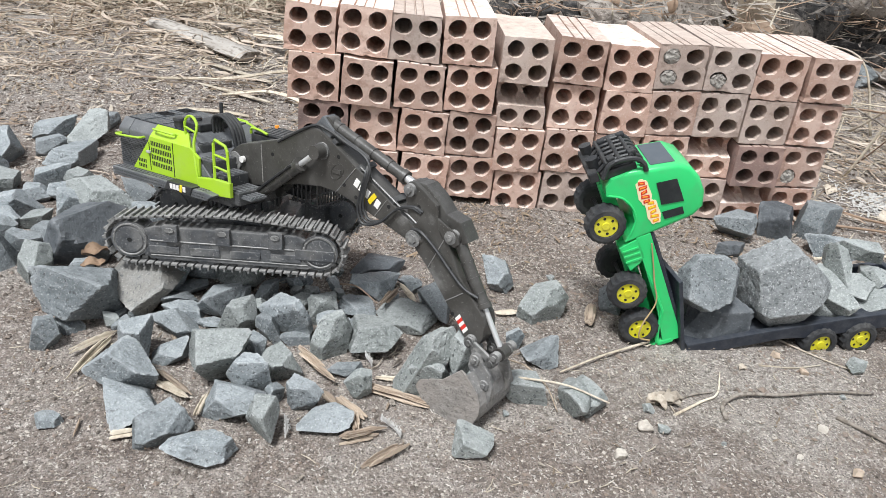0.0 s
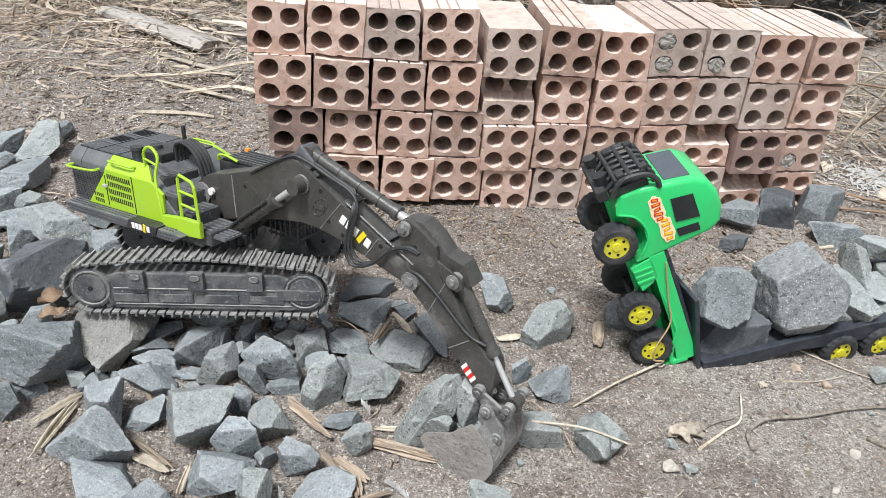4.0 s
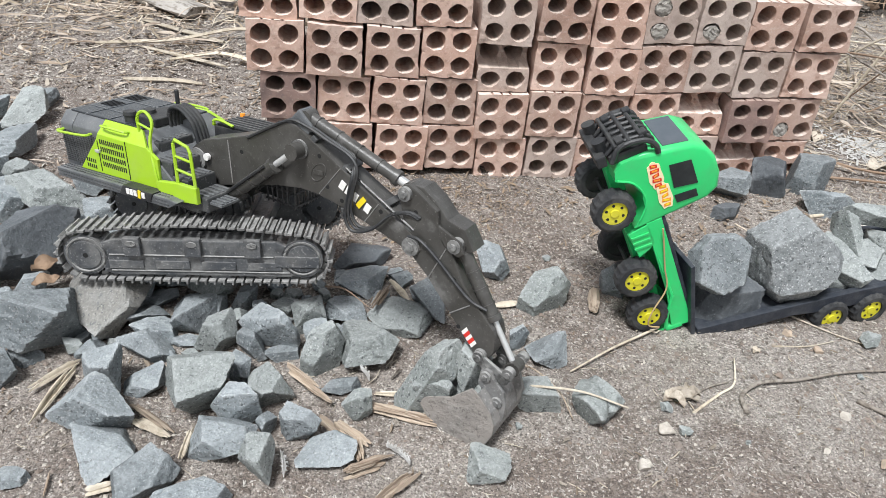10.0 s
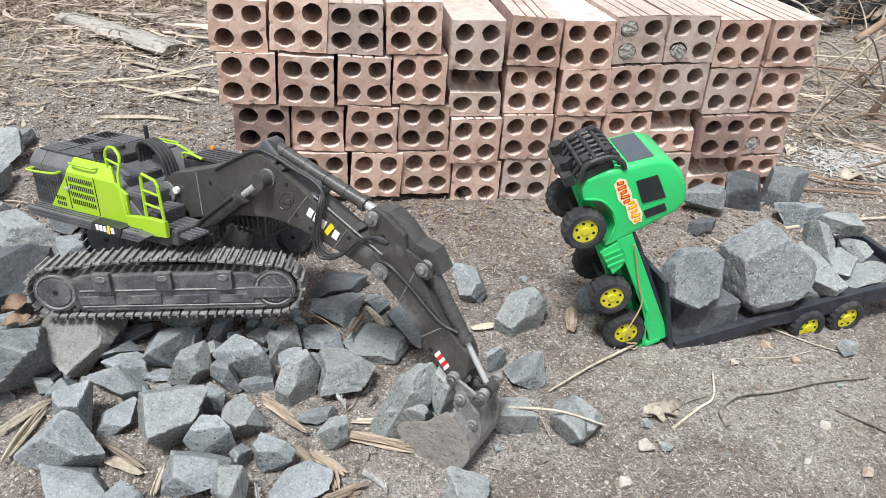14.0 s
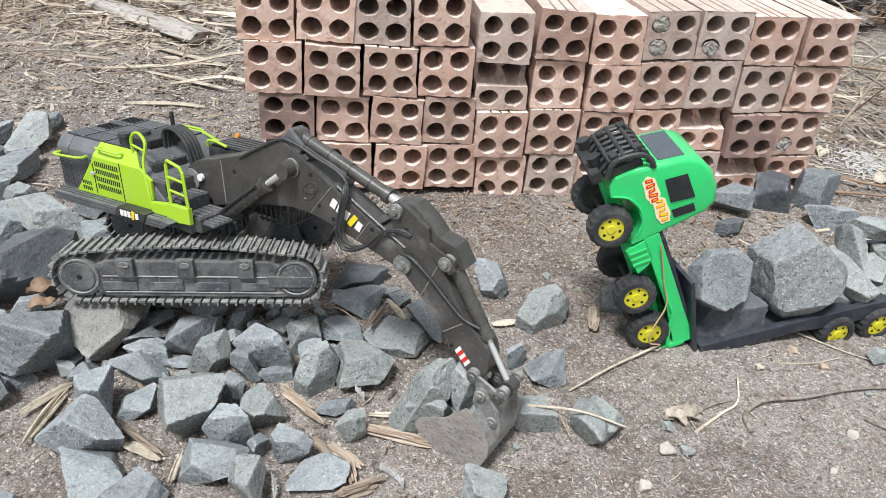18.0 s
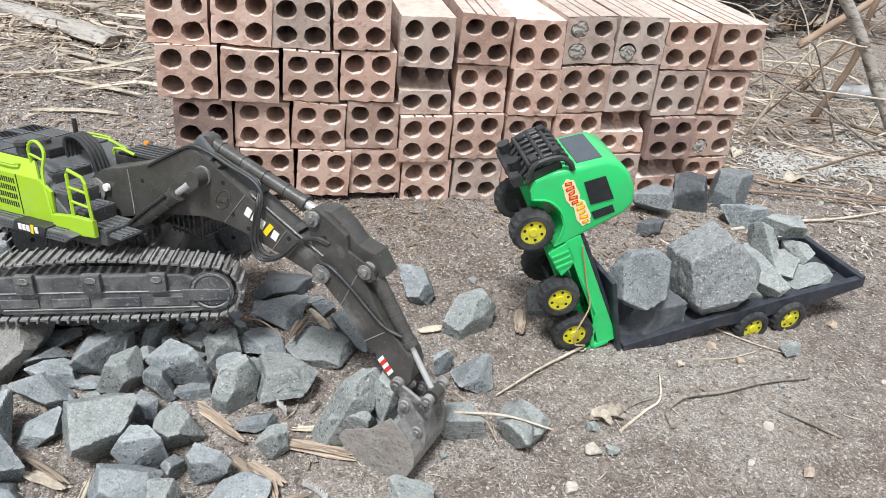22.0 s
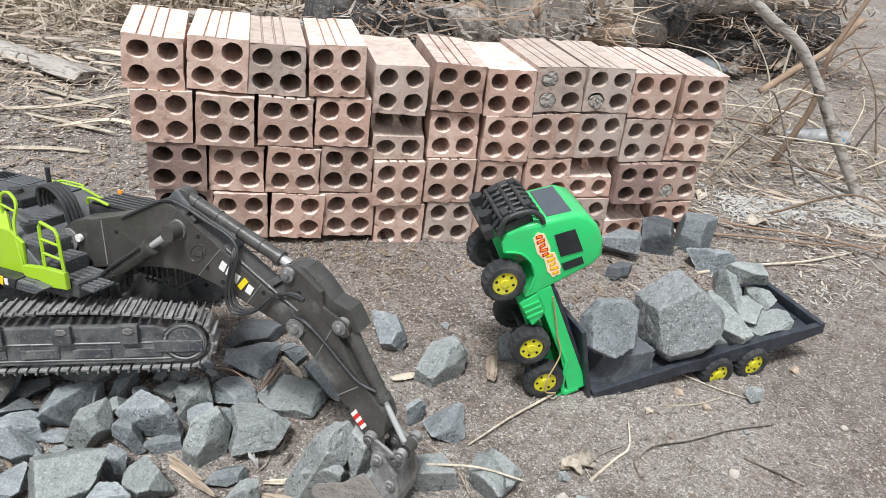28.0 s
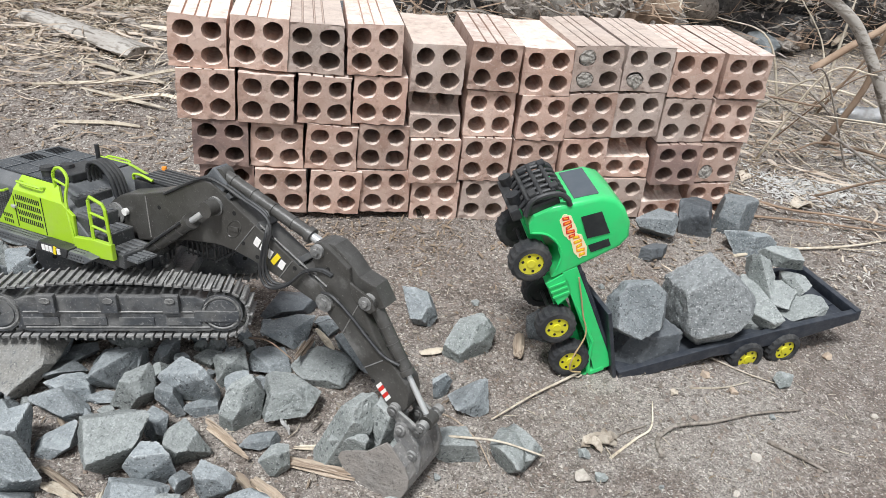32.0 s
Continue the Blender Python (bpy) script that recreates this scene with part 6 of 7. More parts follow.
stick_thing("dry_stalk", [(0.70, 0.97, 0.0), (0.80, 0.93, 0.01), (0.92, 0.90, 0.008), (1.05, 0.90, 0.004)], 0.0025, M_TWIG, "brown dry stem on the ground by the bricks")
stick_thing("root", [(0.70, 1.10, 0.0), (0.78, 0.98, 0.012), (0.90, 0.93, 0.012), (1.02, 0.84, 0.008), (1.1, 0.75, 0.0)], 0.0026, M_TWIG, "curling brown vine on the litter")
stick_thing("twig", [(0.36, 0.523, 0.0), (0.40, 0.521, 0.001), (0.435, 0.525, 0.001)], 0.0013, M_STRAW, "thin pale twig beside the toy trailer")
stick_thing("twig", [(0.41, 0.575, 0.0), (0.44, 0.54, 0.002), (0.475, 0.518, 0.001)], 0.0011, M_STRAW, "thin pale twig beside the toy trailer")
stick_thing("twig", [(0.46, 0.80, 0.005), (0.462, 0.76, 0.012), (0.475, 0.72, 0.002)], 0.0012, M_STRAW, "white frayed stalk on the dirt behind the toy truck")
stick_thing("twig", [(0.03, 0.545, 0.0), (0.008, 0.53, 0.002), (-0.01, 0.512, 0.0)], 0.0010, M_TWIG, "thin reddish twig on the dirt")


def plank(name, x, y, z, length, w, h, yaw, seed, material, label, group="", pitch=0, taper=0.35):
    """A split, splintered length of wood."""
    r = random.Random(seed)
    bm = bmesh.new()
    nx, ny = 14, 5
    rings = []
    ends = [r.uniform(0, 0.5 * taper) for _ in range(ny * 2)]
    for i in range(nx + 1):
        ring = []
        for j in range(ny * 2):
            a = 2 * math.pi * j / (ny * 2)
            t = i / nx
            xx = (t - 0.5) * length * (1 - ends[j] * abs(2 * t - 1) ** 3)
            k = 1 - taper * abs(2 * t - 1) ** 2
            q = 1 + 0.25 * noise.noise(Vector((t * 5, j * 1.7, seed)))
            ring.append(bm.verts.new((xx, math.cos(a) * w / 2 * k * q, h / 2 + math.sin(a) * h / 2 * k * q)))
        rings.append(ring)
    for a, b in zip(rings, rings[1:]):
        for j in range(ny * 2):
            bm.faces.new((a[j], a[(j + 1) % (ny * 2)], b[(j + 1) % (ny * 2)], b[j]))
    bm.faces.new(rings[0][::-1])
    bm.faces.new(rings[-1])
    ob = new(name, link_mesh(name, bm, material))
    ob.matrix_world = pose(x, y, ground_z(x, y) + z - 0.001, 0, pitch, yaw)
    return tagged(ob, label, name.replace("_", " "), group)


plank("wood_stub", 0.178, 0.600, 0.002, 0.042, 0.014, 0.013, 72, 13, M_SPLINTER, "short pale wood stub by the toy truck")
plank("wood_chip", 0.075, 0.597, 0.003, 0.03, 0.01, 0.004, 10, 14, M_STRAW, "pale wood chip by a stone", "wood chips")
plank("weathered_slab", -0.600, 1.888, 0.0, 0.453, 0.080, 0.034, -43, 15, M_SLAB, "weathered grey split log slab on the litter", taper=0.12)
plank("weathered_plank", -0.45, 1.62, 0.005, 0.26, 0.016, 0.008, -36, 16, M_STRAW, "pale split stem on the litter")
plank("weathered_plank", -0.42, 1.45, 0.005, 0.22, 0.012, 0.006, -30, 17, M_STRAW, "pale split stem on the litter")

def leaf_strip(pts, w0, w1, material, label, seed):
    """A dry fibrous strip, keeled along its middle, of real thickness."""
    bm = bmesh.new()
    p = bend([(x, y, ground_z(x, y) + z) for x, y, z in pts], 8)
    n = len(p) - 1
    rows = []
    for i, c in enumerate(p):
        d = p[min(i + 1, n)] - p[max(i - 1, 0)]
        s = Vector((-d.y, d.x, 0)).normalized()
        t = i / n
        w = (w0 + (w1 - w0) * t) * min(1.0, 0.25 + 4 * t, 0.25 + 4 * (1 - t)) * (1 + 0.35 * noise.noise(Vector((t * 9, seed, 0))))
        k = 0.12 * w * noise.noise(Vector((t * 14, seed, 4)))
        rows.append([c - s * w / 2 + Vector((0, 0, 0.003)), c - s * w * 0.2 + Vector((0, 0, 0.001 + k)), c + s * w * 0.15 + Vector((0, 0, 0.003)), c + s * w / 2 + Vector((0, 0, 0.006 + k))])
    top = [[bm.verts.new(q) for q in r] for r in rows]
    low = [[bm.verts.new(q - Vector((0, 0, 0.0008))) for q in r] for r in rows]
    for a, b, c, d in zip(top, top[1:], low, low[1:]):
        for j in range(3):
            bm.faces.new((a[j], a[j + 1], b[j + 1], b[j]))
            bm.faces.new((c[j], d[j], d[j + 1], c[j + 1]))
        bm.faces.new((a[0], b[0], d[0], c[0]))
        bm.faces.new((a[3], c[3], d[3], b[3]))
    return tagged(new("leaf_strip", link_mesh("leaf_strip", bm, material)), label, "leaf strip", "dry leaf strips")


leaf_strip([(-0.525, 1.069, 0.002), (-0.481, 1.072, 0.004), (-0.400, 1.049, 0.004), (-0.328, 1.031, 0.004), (-0.290, 1.045, 0.006), (-0.262, 1.082, 0.008)], 0.020, 0.009, M_SPLINTER, "long curved tan leaf strip on the dirt", 1)
leaf_strip([(-0.285, 1.085, 0.012), (-0.262, 1.055, 0.006), (-0.246, 1.00, 0.002), (-0.236, 0.96, 0.0)], 0.012, 0.006, M_STRAW, "curled pale leaf strip at the bricks' corner", 2)
leaf_strip([(-0.405, 1.137, 0.0), (-0.385, 1.122, 0.003), (-0.363, 1.108, 0.0)], 0.008, 0.010, M_STRAW, "short pale leaf strip on the dirt", 3)
leaf_strip([(-0.50, 1.30, 0.0), (-0.42, 1.31, 0.004), (-0.36, 1.30, 0.002)], 0.010, 0.005, M_STRAW, "pale leaf strip on the dirt", 4)
leaf_strip([(-0.47, 1.95, 0.02), (-0.36, 1.80, 0.05), (-0.27, 1.62, 0.05), (-0.22, 1.42, 0.03)], 0.030, 0.012, M_STRAW, "broad dry leaf blade leaning against the bricks", 5)
leaf_strip([(-0.60, 1.50, 0.005), (-0.45, 1.53, 0.012), (-0.33, 1.60, 0.02), (-0.24, 1.58, 0.02)], 0.009, 0.006, M_STRAW, "long dry leaf blade on the litter", 6)
leaf_strip([(-0.44, 1.42, 0.004), (-0.35, 1.46, 0.012), (-0.27, 1.40, 0.012), (-0.21, 1.32, 0.006)], 0.009, 0.008, M_STRAW, "bent dry leaf blade beside the bricks", 8)
SCRAPS = [(0.215, 0.452, 20, 0.030), (0.224, 0.447, -15, 0.026), (0.228, 0.455, 60, 0.022), (0.212, 0.444, -50, 0.020), (0.232, 0.449, 15, 0.018)]
for k, (x, y, a, s) in enumerate(SCRAPS):
    u, v = math.cos(radians(a)) * s / 2, math.sin(radians(a)) * s / 2
    leaf_strip([(x - u, y - v, 0.001), (x, y, 0.005 + 0.001 * k), (x + u, y + v, 0.001)], 0.011, 0.006, M_LEAF, "shredded pale brown leaf scrap on the dirt", 20 + k)


def splinter(x, y, z, length, w, h, yaw, seed, label, material):
    """A torn length of fibrous wood: slivers of uneven reach lying together."""
    r = random.Random(seed)
    bm = bmesh.new()
    for k in range(5):
        L = length * r.uniform(0.45, 1.0)
        s = r.uniform(-0.5, 0.5) * (length - L)
        o = (k / 4 - 0.5) * w * 0.6
        b = w * r.uniform(0.14, 0.28)
        c = h * r.uniform(0.2, 0.45)
        slope = r.uniform(-0.03, 0.03)
        bow = r.uniform(-0.03, 0.05) * L
        zz = r.uniform(0.1, 0.75) * h
        rows = []
        for i in range(7):
            t = i / 6
            e = min(1.0, 0.55 + 3.5 * t, 0.35 + 3.5 * (1 - t)) * r.uniform(0.7, 1.25)
            p = Vector((s + L * (t - 0.5), o + slope * L * (t - 0.5), zz + bow * (1 - (2 * t - 1) ** 2)))
            rows.append([bm.verts.new(p + Vector((0, b * e * cy, c * e * cz))) for cy, cz in ((-1, 0), (-0.4, 1), (0.6, 0.8), (1, -0.1), (0, -0.6))])
        for a, q in zip(rows, rows[1:]):
            for j in range(5):
                bm.faces.new((a[j], a[(j + 1) % 5], q[(j + 1) % 5], q[j]))
        bm.faces.new(rows[0][::-1])
        bm.faces.new(rows[-1])
    ob = new("wood_splinter", link_mesh("wood_splinter", bm, material))
    ob.matrix_world = pose(x, y, ground_z(x, y) + z, 0, 0, yaw)
    return tagged(ob, label, "wood splinter", "wood splinters")


splinter(-0.140, 0.479, 0.010, 0.082, 0.0075, 0.0065, -47, 1, "brown wood splinter between stones", M_SPLINTER)
splinter(-0.137, 0.473, 0.008, 0.060, 0.0060, 0.0055, -45, 4, "brown wood splinter between stones", M_SPLINTER)
splinter(-0.064, 0.443, 0.004, 0.088, 0.0120, 0.0060, -22, 2, "flat split tan wood splinter beside the bucket", M_SPLINTER)
splinter(-0.118, 0.430, 0.001, 0.036, 0.0080, 0.0070, -50, 5, "crumbling bark splinter between stones", M_SPLINTER)
splinter(-0.100, 0.419, 0.001, 0.042, 0.0090, 0.0070, -46, 3, "crumbling bark splinter between stones", M_SPLINTER)
splinter(-0.094, 0.400, 0.001, 0.026, 0.0085, 0.0070, -79, 6, "crumbling bark splinter on the dirt", M_SPLINTER)
splinter(-0.087, 0.383, 0.001, 0.050, 0.0112, 0.0091, 18, 7, "pale wood splinter on the dirt", M_SPLINTER)
splinter(-0.066, 0.360, 0.001, 0.050, 0.0140, 0.0080, 40, 8, "crumbling bark splinter on the dirt", M_SPLINTER)
splinter(-0.067, 0.587, 0.022, 0.050, 0.0090, 0.0070, 64, 13, "tan wood splinter propped between stones", M_SPLINTER)
splinter(-0.044, 0.610, 0.014, 0.044, 0.0080, 0.0065, -66, 14, "pale pinkish wood splinter between stones", M_STRAW)
splinter(-0.270, 0.443, 0.003, 0.058, 0.0080, 0.0065, -40, 9, "pale wood splinter between stones", M_SPLINTER)
splinter(-0.268, 0.432, 0.003, 0.042, 0.0090, 0.0065, -33, 15, "pale wood splinter between stones", M_STRAW)
splinter(-0.237, 0.414, 0.003, 0.036, 0.0065, 0.0060, 83, 10, "pale wood splinter between stones", M_STRAW)
splinter(-0.366, 0.505, 0.003, 0.056, 0.0066, 0.0060, 50, 11, "pale wood splinter by the stones", M_STRAW)
splinter(-0.360, 0.478, 0.003, 0.076, 0.0070, 0.0065, 78, 12, "long pale wood splinter by the stones", M_STRAW)
splinter(-0.294, 0.373, 0.002, 0.028, 0.0090, 0.0070, 16, 16, "short pale wood splinter on the dirt", M_STRAW)
for k in range(14):
    r = random.Random(2100 + k)
    x, y = r.uniform(-0.34, 0.02), r.uniform(0.33, 0.53)
    splinter(x, y, 0.002, r.uniform(0.012, 0.035), r.uniform(0.002, 0.005), r.uniform(0.002, 0.004), r.uniform(0, 180), 2200 + k, "small torn wood sliver among the stones", r.choice((M_SPLINTER, M_SPLINTER, M_STRAW, M_ROOT)))

# dead leaves
def dead_leaf(x, y, z, size, yaw, seed):
    r = random.Random(seed)
    bm = bmesh.new()
    n = 8
    rows = []
    for i in range(n + 1):
        t = i / n
        w = size * 0.32 * math.sin(math.pi * min(1, t * 0.96 + 0.02)) ** 0.7
        c = size * 0.18 * math.sin(t * 5 + seed)
        rows.append([(size * (t - 0.5), -w, abs(c) + 0.3 * w), (size * (t - 0.5), 0, abs(c) * 0.6), (size * (t - 0.5), w * r.uniform(0.8, 1.1), abs(c) + 0.45 * w)])
    for dz in (0.0, 0.0006):
        g = [[bm.verts.new((p[0], p[1], p[2] + dz)) for p in row] for row in rows]
        for a, b in zip(g, g[1:]):
            for j in range(2):
                bm.faces.new((a[j], a[j + 1], b[j + 1], b[j]))
    ob = new("dead_leaf", link_mesh("dead_leaf", bm, M_RUST_LEAF if x < -0.3 else M_LEAF, True))
    ob.matrix_world = pose(x, y, ground_z(x, y) + z, r.uniform(-8, 8), r.uniform(-8, 8), yaw)
    return tagged(ob, "curled rusty brown dead leaf" if x < -0.3 else "curled pale brown dead leaf", "leaf", "dead leaves")


for k, (x, y, z, s, a) in enumerate(((-0.412, 0.640, 0.03, 0.036, 60), (-0.404, 0.612, 0.03, 0.026, 25), (0.335, 0.515, 0, 0.014, 40), (-0.02, 0.49, 0, 0.02, 80), (0.84, 1.0, 0, 0.05, 10), (0.79, 1.12, 0, 0.04, 50))):
    dead_leaf(x, y, z, s, a, 30 + k)


def feather(x, y, size, yaw, seed):
    r = random.Random(seed)
    bm = bmesh.new()
    for k in range(46):
        t = k / 46
        b = Vector((size * (t - 0.5), size * 0.35 * t * t, 0.002 + 0.006 * t))
        for s in (-1, 1):
            L = size * 0.2 * r.uniform(0.5, 1.2) * math.sin(math.pi * (0.1 + 0.85 * t)) * r.uniform(0.6, 1.1)
            e = b + Vector((L * 0.5, s * L, r.uniform(0, 0.008)))
            m = (b + e) / 2 + Vector((0, 0, 0.003))
            tube(bm, [b, m, e], 0.0004, 3, 0.4)
    ob = new("feather", link_mesh("feather", bm, M_FEATHER))
    ob.matrix_world = pose(x, y, ground_z(x, y) + 0.001, 0, 0, yaw)
    return tagged(ob, "small fluffy white feather on the ground", "feather", "feathers")


for k, (x, y, s, a) in enumerate(((-0.058, 0.393, 0.024, 120), (-0.084, 0.490, 0.012, 110), (-0.154, 0.386, 0.018, 80), (0.93, 1.02, 0.04, 30))):
    feather(x, y, s, a, 50 + k)

# ---- loose litter in bulk ----
def litter(name, count, where, lengths, radius, material, label, seed, flat=1.0, stand=8.0, lift=0.0):
    r = random.Random(seed)
    verts, faces = [], []
    for _ in range(count):
        x, y = where(r)
        if lengths[1] < 0.02 and noise.noise(Vector((x * 7, y * 7, seed))) < r.uniform(-0.5, 0.4):
            continue
        L, a = r.uniform(*lengths), r.uniform(0, 2 * math.pi)
        q = r.uniform(0.5, 1.3) * radius
        z = ground_z(x, y) + q * 0.5 + r.uniform(0, 0.004) * (L / lengths[1])
        z += lift * r.random()
        p = radians(r.gauss(0, stand))
        d = Vector((math.cos(a) * math.cos(p), math.sin(a) * math.cos(p), math.sin(p)))
        s = Vector((-math.sin(a), math.cos(a), 0))
        u = Vector((0, 0, 1))
        bow = r.uniform(-0.12, 0.12) * L
        b = len(verts)
        for t, k in ((-0.5, 0.6), (0.0, 1.0), (0.5, 0.5)):
            c = Vector((x, y, z)) + d * L * t + s * (bow * (1 - 4 * t * t))
            c.z = max(c.z, z - q)
            verts += [c + s * q * k, c + u * q * k * flat, c - s * q * k]
        for i in (0, 1):
            o = b + 3 * i
            faces += [(o, o + 1, o + 4, o + 3), (o + 1, o + 2, o + 5, o + 4), (o + 2, o, o + 3, o + 5)]
        faces += [(b, b + 2, b + 1), (b + 6, b + 7, b + 8)]
    me = bpy.data.meshes.new(name)
    me.from_pydata(verts, [], faces)
    me.materials.append(material)
    return tagged(new(name, me), label, "litter", kind="stuff")


def grit(name, count, where, sizes, material, label, seed):
    r = random.Random(seed)
    verts, faces = [], []
    base = [(1, 0, 0), (-1, 0, 0), (0, 1, 0), (0, -1, 0), (0, 0, 1), (0, 0, -1)]
    fs = [(0, 2, 4), (2, 1, 4), (1, 3, 4), (3, 0, 4), (2, 0, 5), (1, 2, 5), (3, 1, 5), (0, 3, 5)]
    for _ in range(count):
        x, y = where(r)
        if noise.noise(Vector((x * 9, y * 9, seed))) < r.uniform(-0.55, 0.35):
            continue
        s = sizes[0] + (sizes[1] - sizes[0]) * r.random() ** 5
        a = r.uniform(0, 6.3)
        b = len(verts)
        z = ground_z(x, y) + s * 0.25
        for vx, vy, vz in base:
            k = s * r.uniform(0.6, 1.2)
            px, py = vx * k, vy * k * 0.8
            verts.append((x + px * math.cos(a) - py * math.sin(a), y + px * math.sin(a) + py * math.cos(a), z + vz * k * 0.65))
        faces += [tuple(b + i for i in f) for f in fs]
    me = bpy.data.meshes.new(name)
    me.from_pydata(verts, [], faces)
    me.materials.append(material)
    return tagged(new(name, me), label, "gravel", kind="stuff")


def in_box(x0, x1, y0, y1):
    return lambda r: (r.uniform(x0, x1), r.uniform(y0, y1))


def loose(x0, x1, y0, y1):
    """Over the box, but sparse on the packed bare dirt at its near edge."""
    def f(r):
        while True:
            x, y = r.uniform(x0, x1), r.uniform(y0, y1)
            if r.random() < 0.5 + max(0.0, min(0.5, 2.8 * (y - 0.44 - 0.12 * x))):
                return x, y
    return f


def clumps(x0, x1, y0, y1, seed, n=24, s=0.10):
    q = random.Random(seed)
    c = [(q.uniform(x0, x1), q.uniform(y0, y1)) for _ in range(n)]

    def f(r):
        x, y = r.choice(c)
        return r.gauss(x, s), r.gauss(y, s)
    return f


M_GRIT = mat("grit", (0.235, 0.180, 0.142), 0.95, spots=[(15, 0.4, 0.6, (0.31, 0.275, 0.245), 0.9), (50, 0.5, 0.65, (0.14, 0.115, 0.098), 0.8)], bump=0)
M_GRIT_PALE = mat("pale_grit", (0.53, 0.48, 0.42), 0.95, spots=[(40, 0.4, 0.6, (0.38, 0.34, 0.29), 0.8)], bump=0)
M_GRIT_DARK = mat("dark_grit", (0.108, 0.086, 0.071), 0.95, spots=[(40, 0.4, 0.6, (0.16, 0.14, 0.12), 0.8)], bump=0)
grit("grit", 30000, loose(-0.75, 0.95, 0.22, 1.0), (0.0007, 0.0045), M_GRIT, "fine grey-brown grit over the dirt", 1)
grit("pale_grit", 32000, loose(-0.7, 0.95, 0.22, 1.0), (0.0005, 0.0026), M_GRIT_PALE, "fine pale grit over the dirt", 21)
grit("dark_grit", 28000, loose(-0.7, 0.95, 0.22, 1.0), (0.0006, 0.0034), M_GRIT_DARK, "fine dark grit over the dirt", 22)
grit("dark_crumbs", 5000, in_box(-1.5, 1.9, 0.9, 3.2), (0.0015, 0.006), M_GRIT_DARK, "dark soil crumbs beyond the bricks", 23)
grit("pale_crumbs", 5000, in_box(-1.5, 1.9, 0.9, 3.2), (0.0012, 0.005), M_GRIT_PALE, "pale crumbs beyond the bricks", 24)
grit("soil_lumps", 16000, in_box(-1.0, -0.15, 0.8, 1.6), (0.0008, 0.0065), M_GRIT, "crumbly soil lumps beyond the heap", 41)
grit("dark_soil_lumps", 12000, in_box(-1.0, 0.0, 0.8, 1.6), (0.0008, 0.005), M_GRIT_DARK, "dark soil crumbs beyond the heap", 42)
grit("pale_soil_lumps", 5000, in_box(-1.0, -0.15, 0.8, 1.6), (0.0007, 0.0055), M_GRIT_PALE, "pale soil crumbs beyond the heap", 43)
grit("side_soil", 9000, in_box(0.60, 1.5, 0.68, 1.7), (0.0010, 0.006), M_GRIT, "crumbly soil beside the bricks", 46)
grit("side_dark_soil", 9000, in_box(0.60, 1.5, 0.68, 1.7), (0.0010, 0.006), M_GRIT_DARK, "dark soil crumbs beside the bricks", 47)
grit("crumbs", 5000, in_box(-1.5, 1.9, 0.9, 3.2), (0.002, 0.009), M_GRIT, "coarse dirt crumbs beyond the bricks", 2)
grit("wall_soil", 9000, in_box(-0.3, 0.7, 0.62, 0.95), (0.0007, 0.0042), M_GRIT_DARK, "dark loose soil before the bricks", 48)
grit("wall_crumbs", 7000, in_box(-0.3, 0.7, 0.62, 0.95), (0.0007, 0.0042), M_GRIT, "brown loose soil before the bricks", 49)
grit("coarse_grit", 14000, loose(-0.45, 0.62, 0.30, 0.92), (0.0010, 0.0036), M_GRIT, "coarse brown grit over the dirt", 27)
grit("coarse_pale_grit", 9000, loose(-0.45, 0.62, 0.30, 0.92), (0.0008, 0.0030), M_GRIT_PALE, "coarse pale grit over the dirt", 28)
grit("pebbles", 260, in_box(-0.6, 0.9, 0.25, 0.95), (0.003, 0.008), M_GRIT, "small pale pebbles on the dirt", 3)
litter("husk_flakes", 9000, in_box(-0.6, 0.95, 0.25, 1.0), (0.0015, 0.006), 0.0005, M_FLECK, "pale husk flakes over the dirt", 25, 0.5)
litter("straw_bits", 450, in_box(-0.6, 0.95, 0.25, 0.98), (0.006, 0.022), 0.0006, M_STRAW, "short pale straw bits on the dirt", 4)
litter("bark_bits", 900, in_box(-0.6, 0.95, 0.3, 1.0), (0.002, 0.009), 0.0009, M_STRAW_DARK, "dark rotten bark bits on the dirt", 5, 0.6)
litter("soil_flecks", 6000, in_box(-1.3, -0.15, 0.85, 1.9), (0.003, 0.012), 0.0011, M_FLECK, "pale husk flecks over the soil", 71, 0.5)
litter("side_flecks", 4000, in_box(0.62, 1.4, 0.7, 1.4), (0.004, 0.016), 0.0012, M_FLECK, "pale husk flecks beside the bricks", 72, 0.5)
litter("far_side_husks", 2200, in_box(1.0, 2.4, 1.4, 2.6), (0.01, 0.05), 0.002, M_HUSK, "brown husk litter behind the branches", 73, 0.4, 14)
litter("straw_litter", 190, clumps(-1.2, -0.25, 1.5, 2.3, 6, 26, 0.08), (0.03, 0.16), 0.0016, M_STRAW, "dry straw and husk litter", 7, 0.5)
litter("husk_litter", 550, clumps(-1.3, -0.25, 1.4, 2.4, 61, 30, 0.10), (0.012, 0.05), 0.0016, M_HUSK, "brown husk and leaf litter", 62, 0.3, 14)
litter("far_husks", 1600, clumps(-1.9, 0.6, 1.7, 3.0, 63, 50, 0.14), (0.02, 0.10), 0.0026, M_HUSK, "brown husk and leaf litter", 64, 0.3, 18)
litter("side_husks", 1500, clumps(0.68, 1.5, 0.95, 1.7, 65, 40, 0.12), (0.006, 0.03), 0.0018, M_HUSK, "brown husk and leaf litter", 66, 0.3, 16)
def PILE(r):
    x = r.uniform(0.15, 2.2)
    return x, r.uniform(1.5, 2.2) + 0.55 * max(0.0, min(1.0, (x - 0.8) / 0.3))


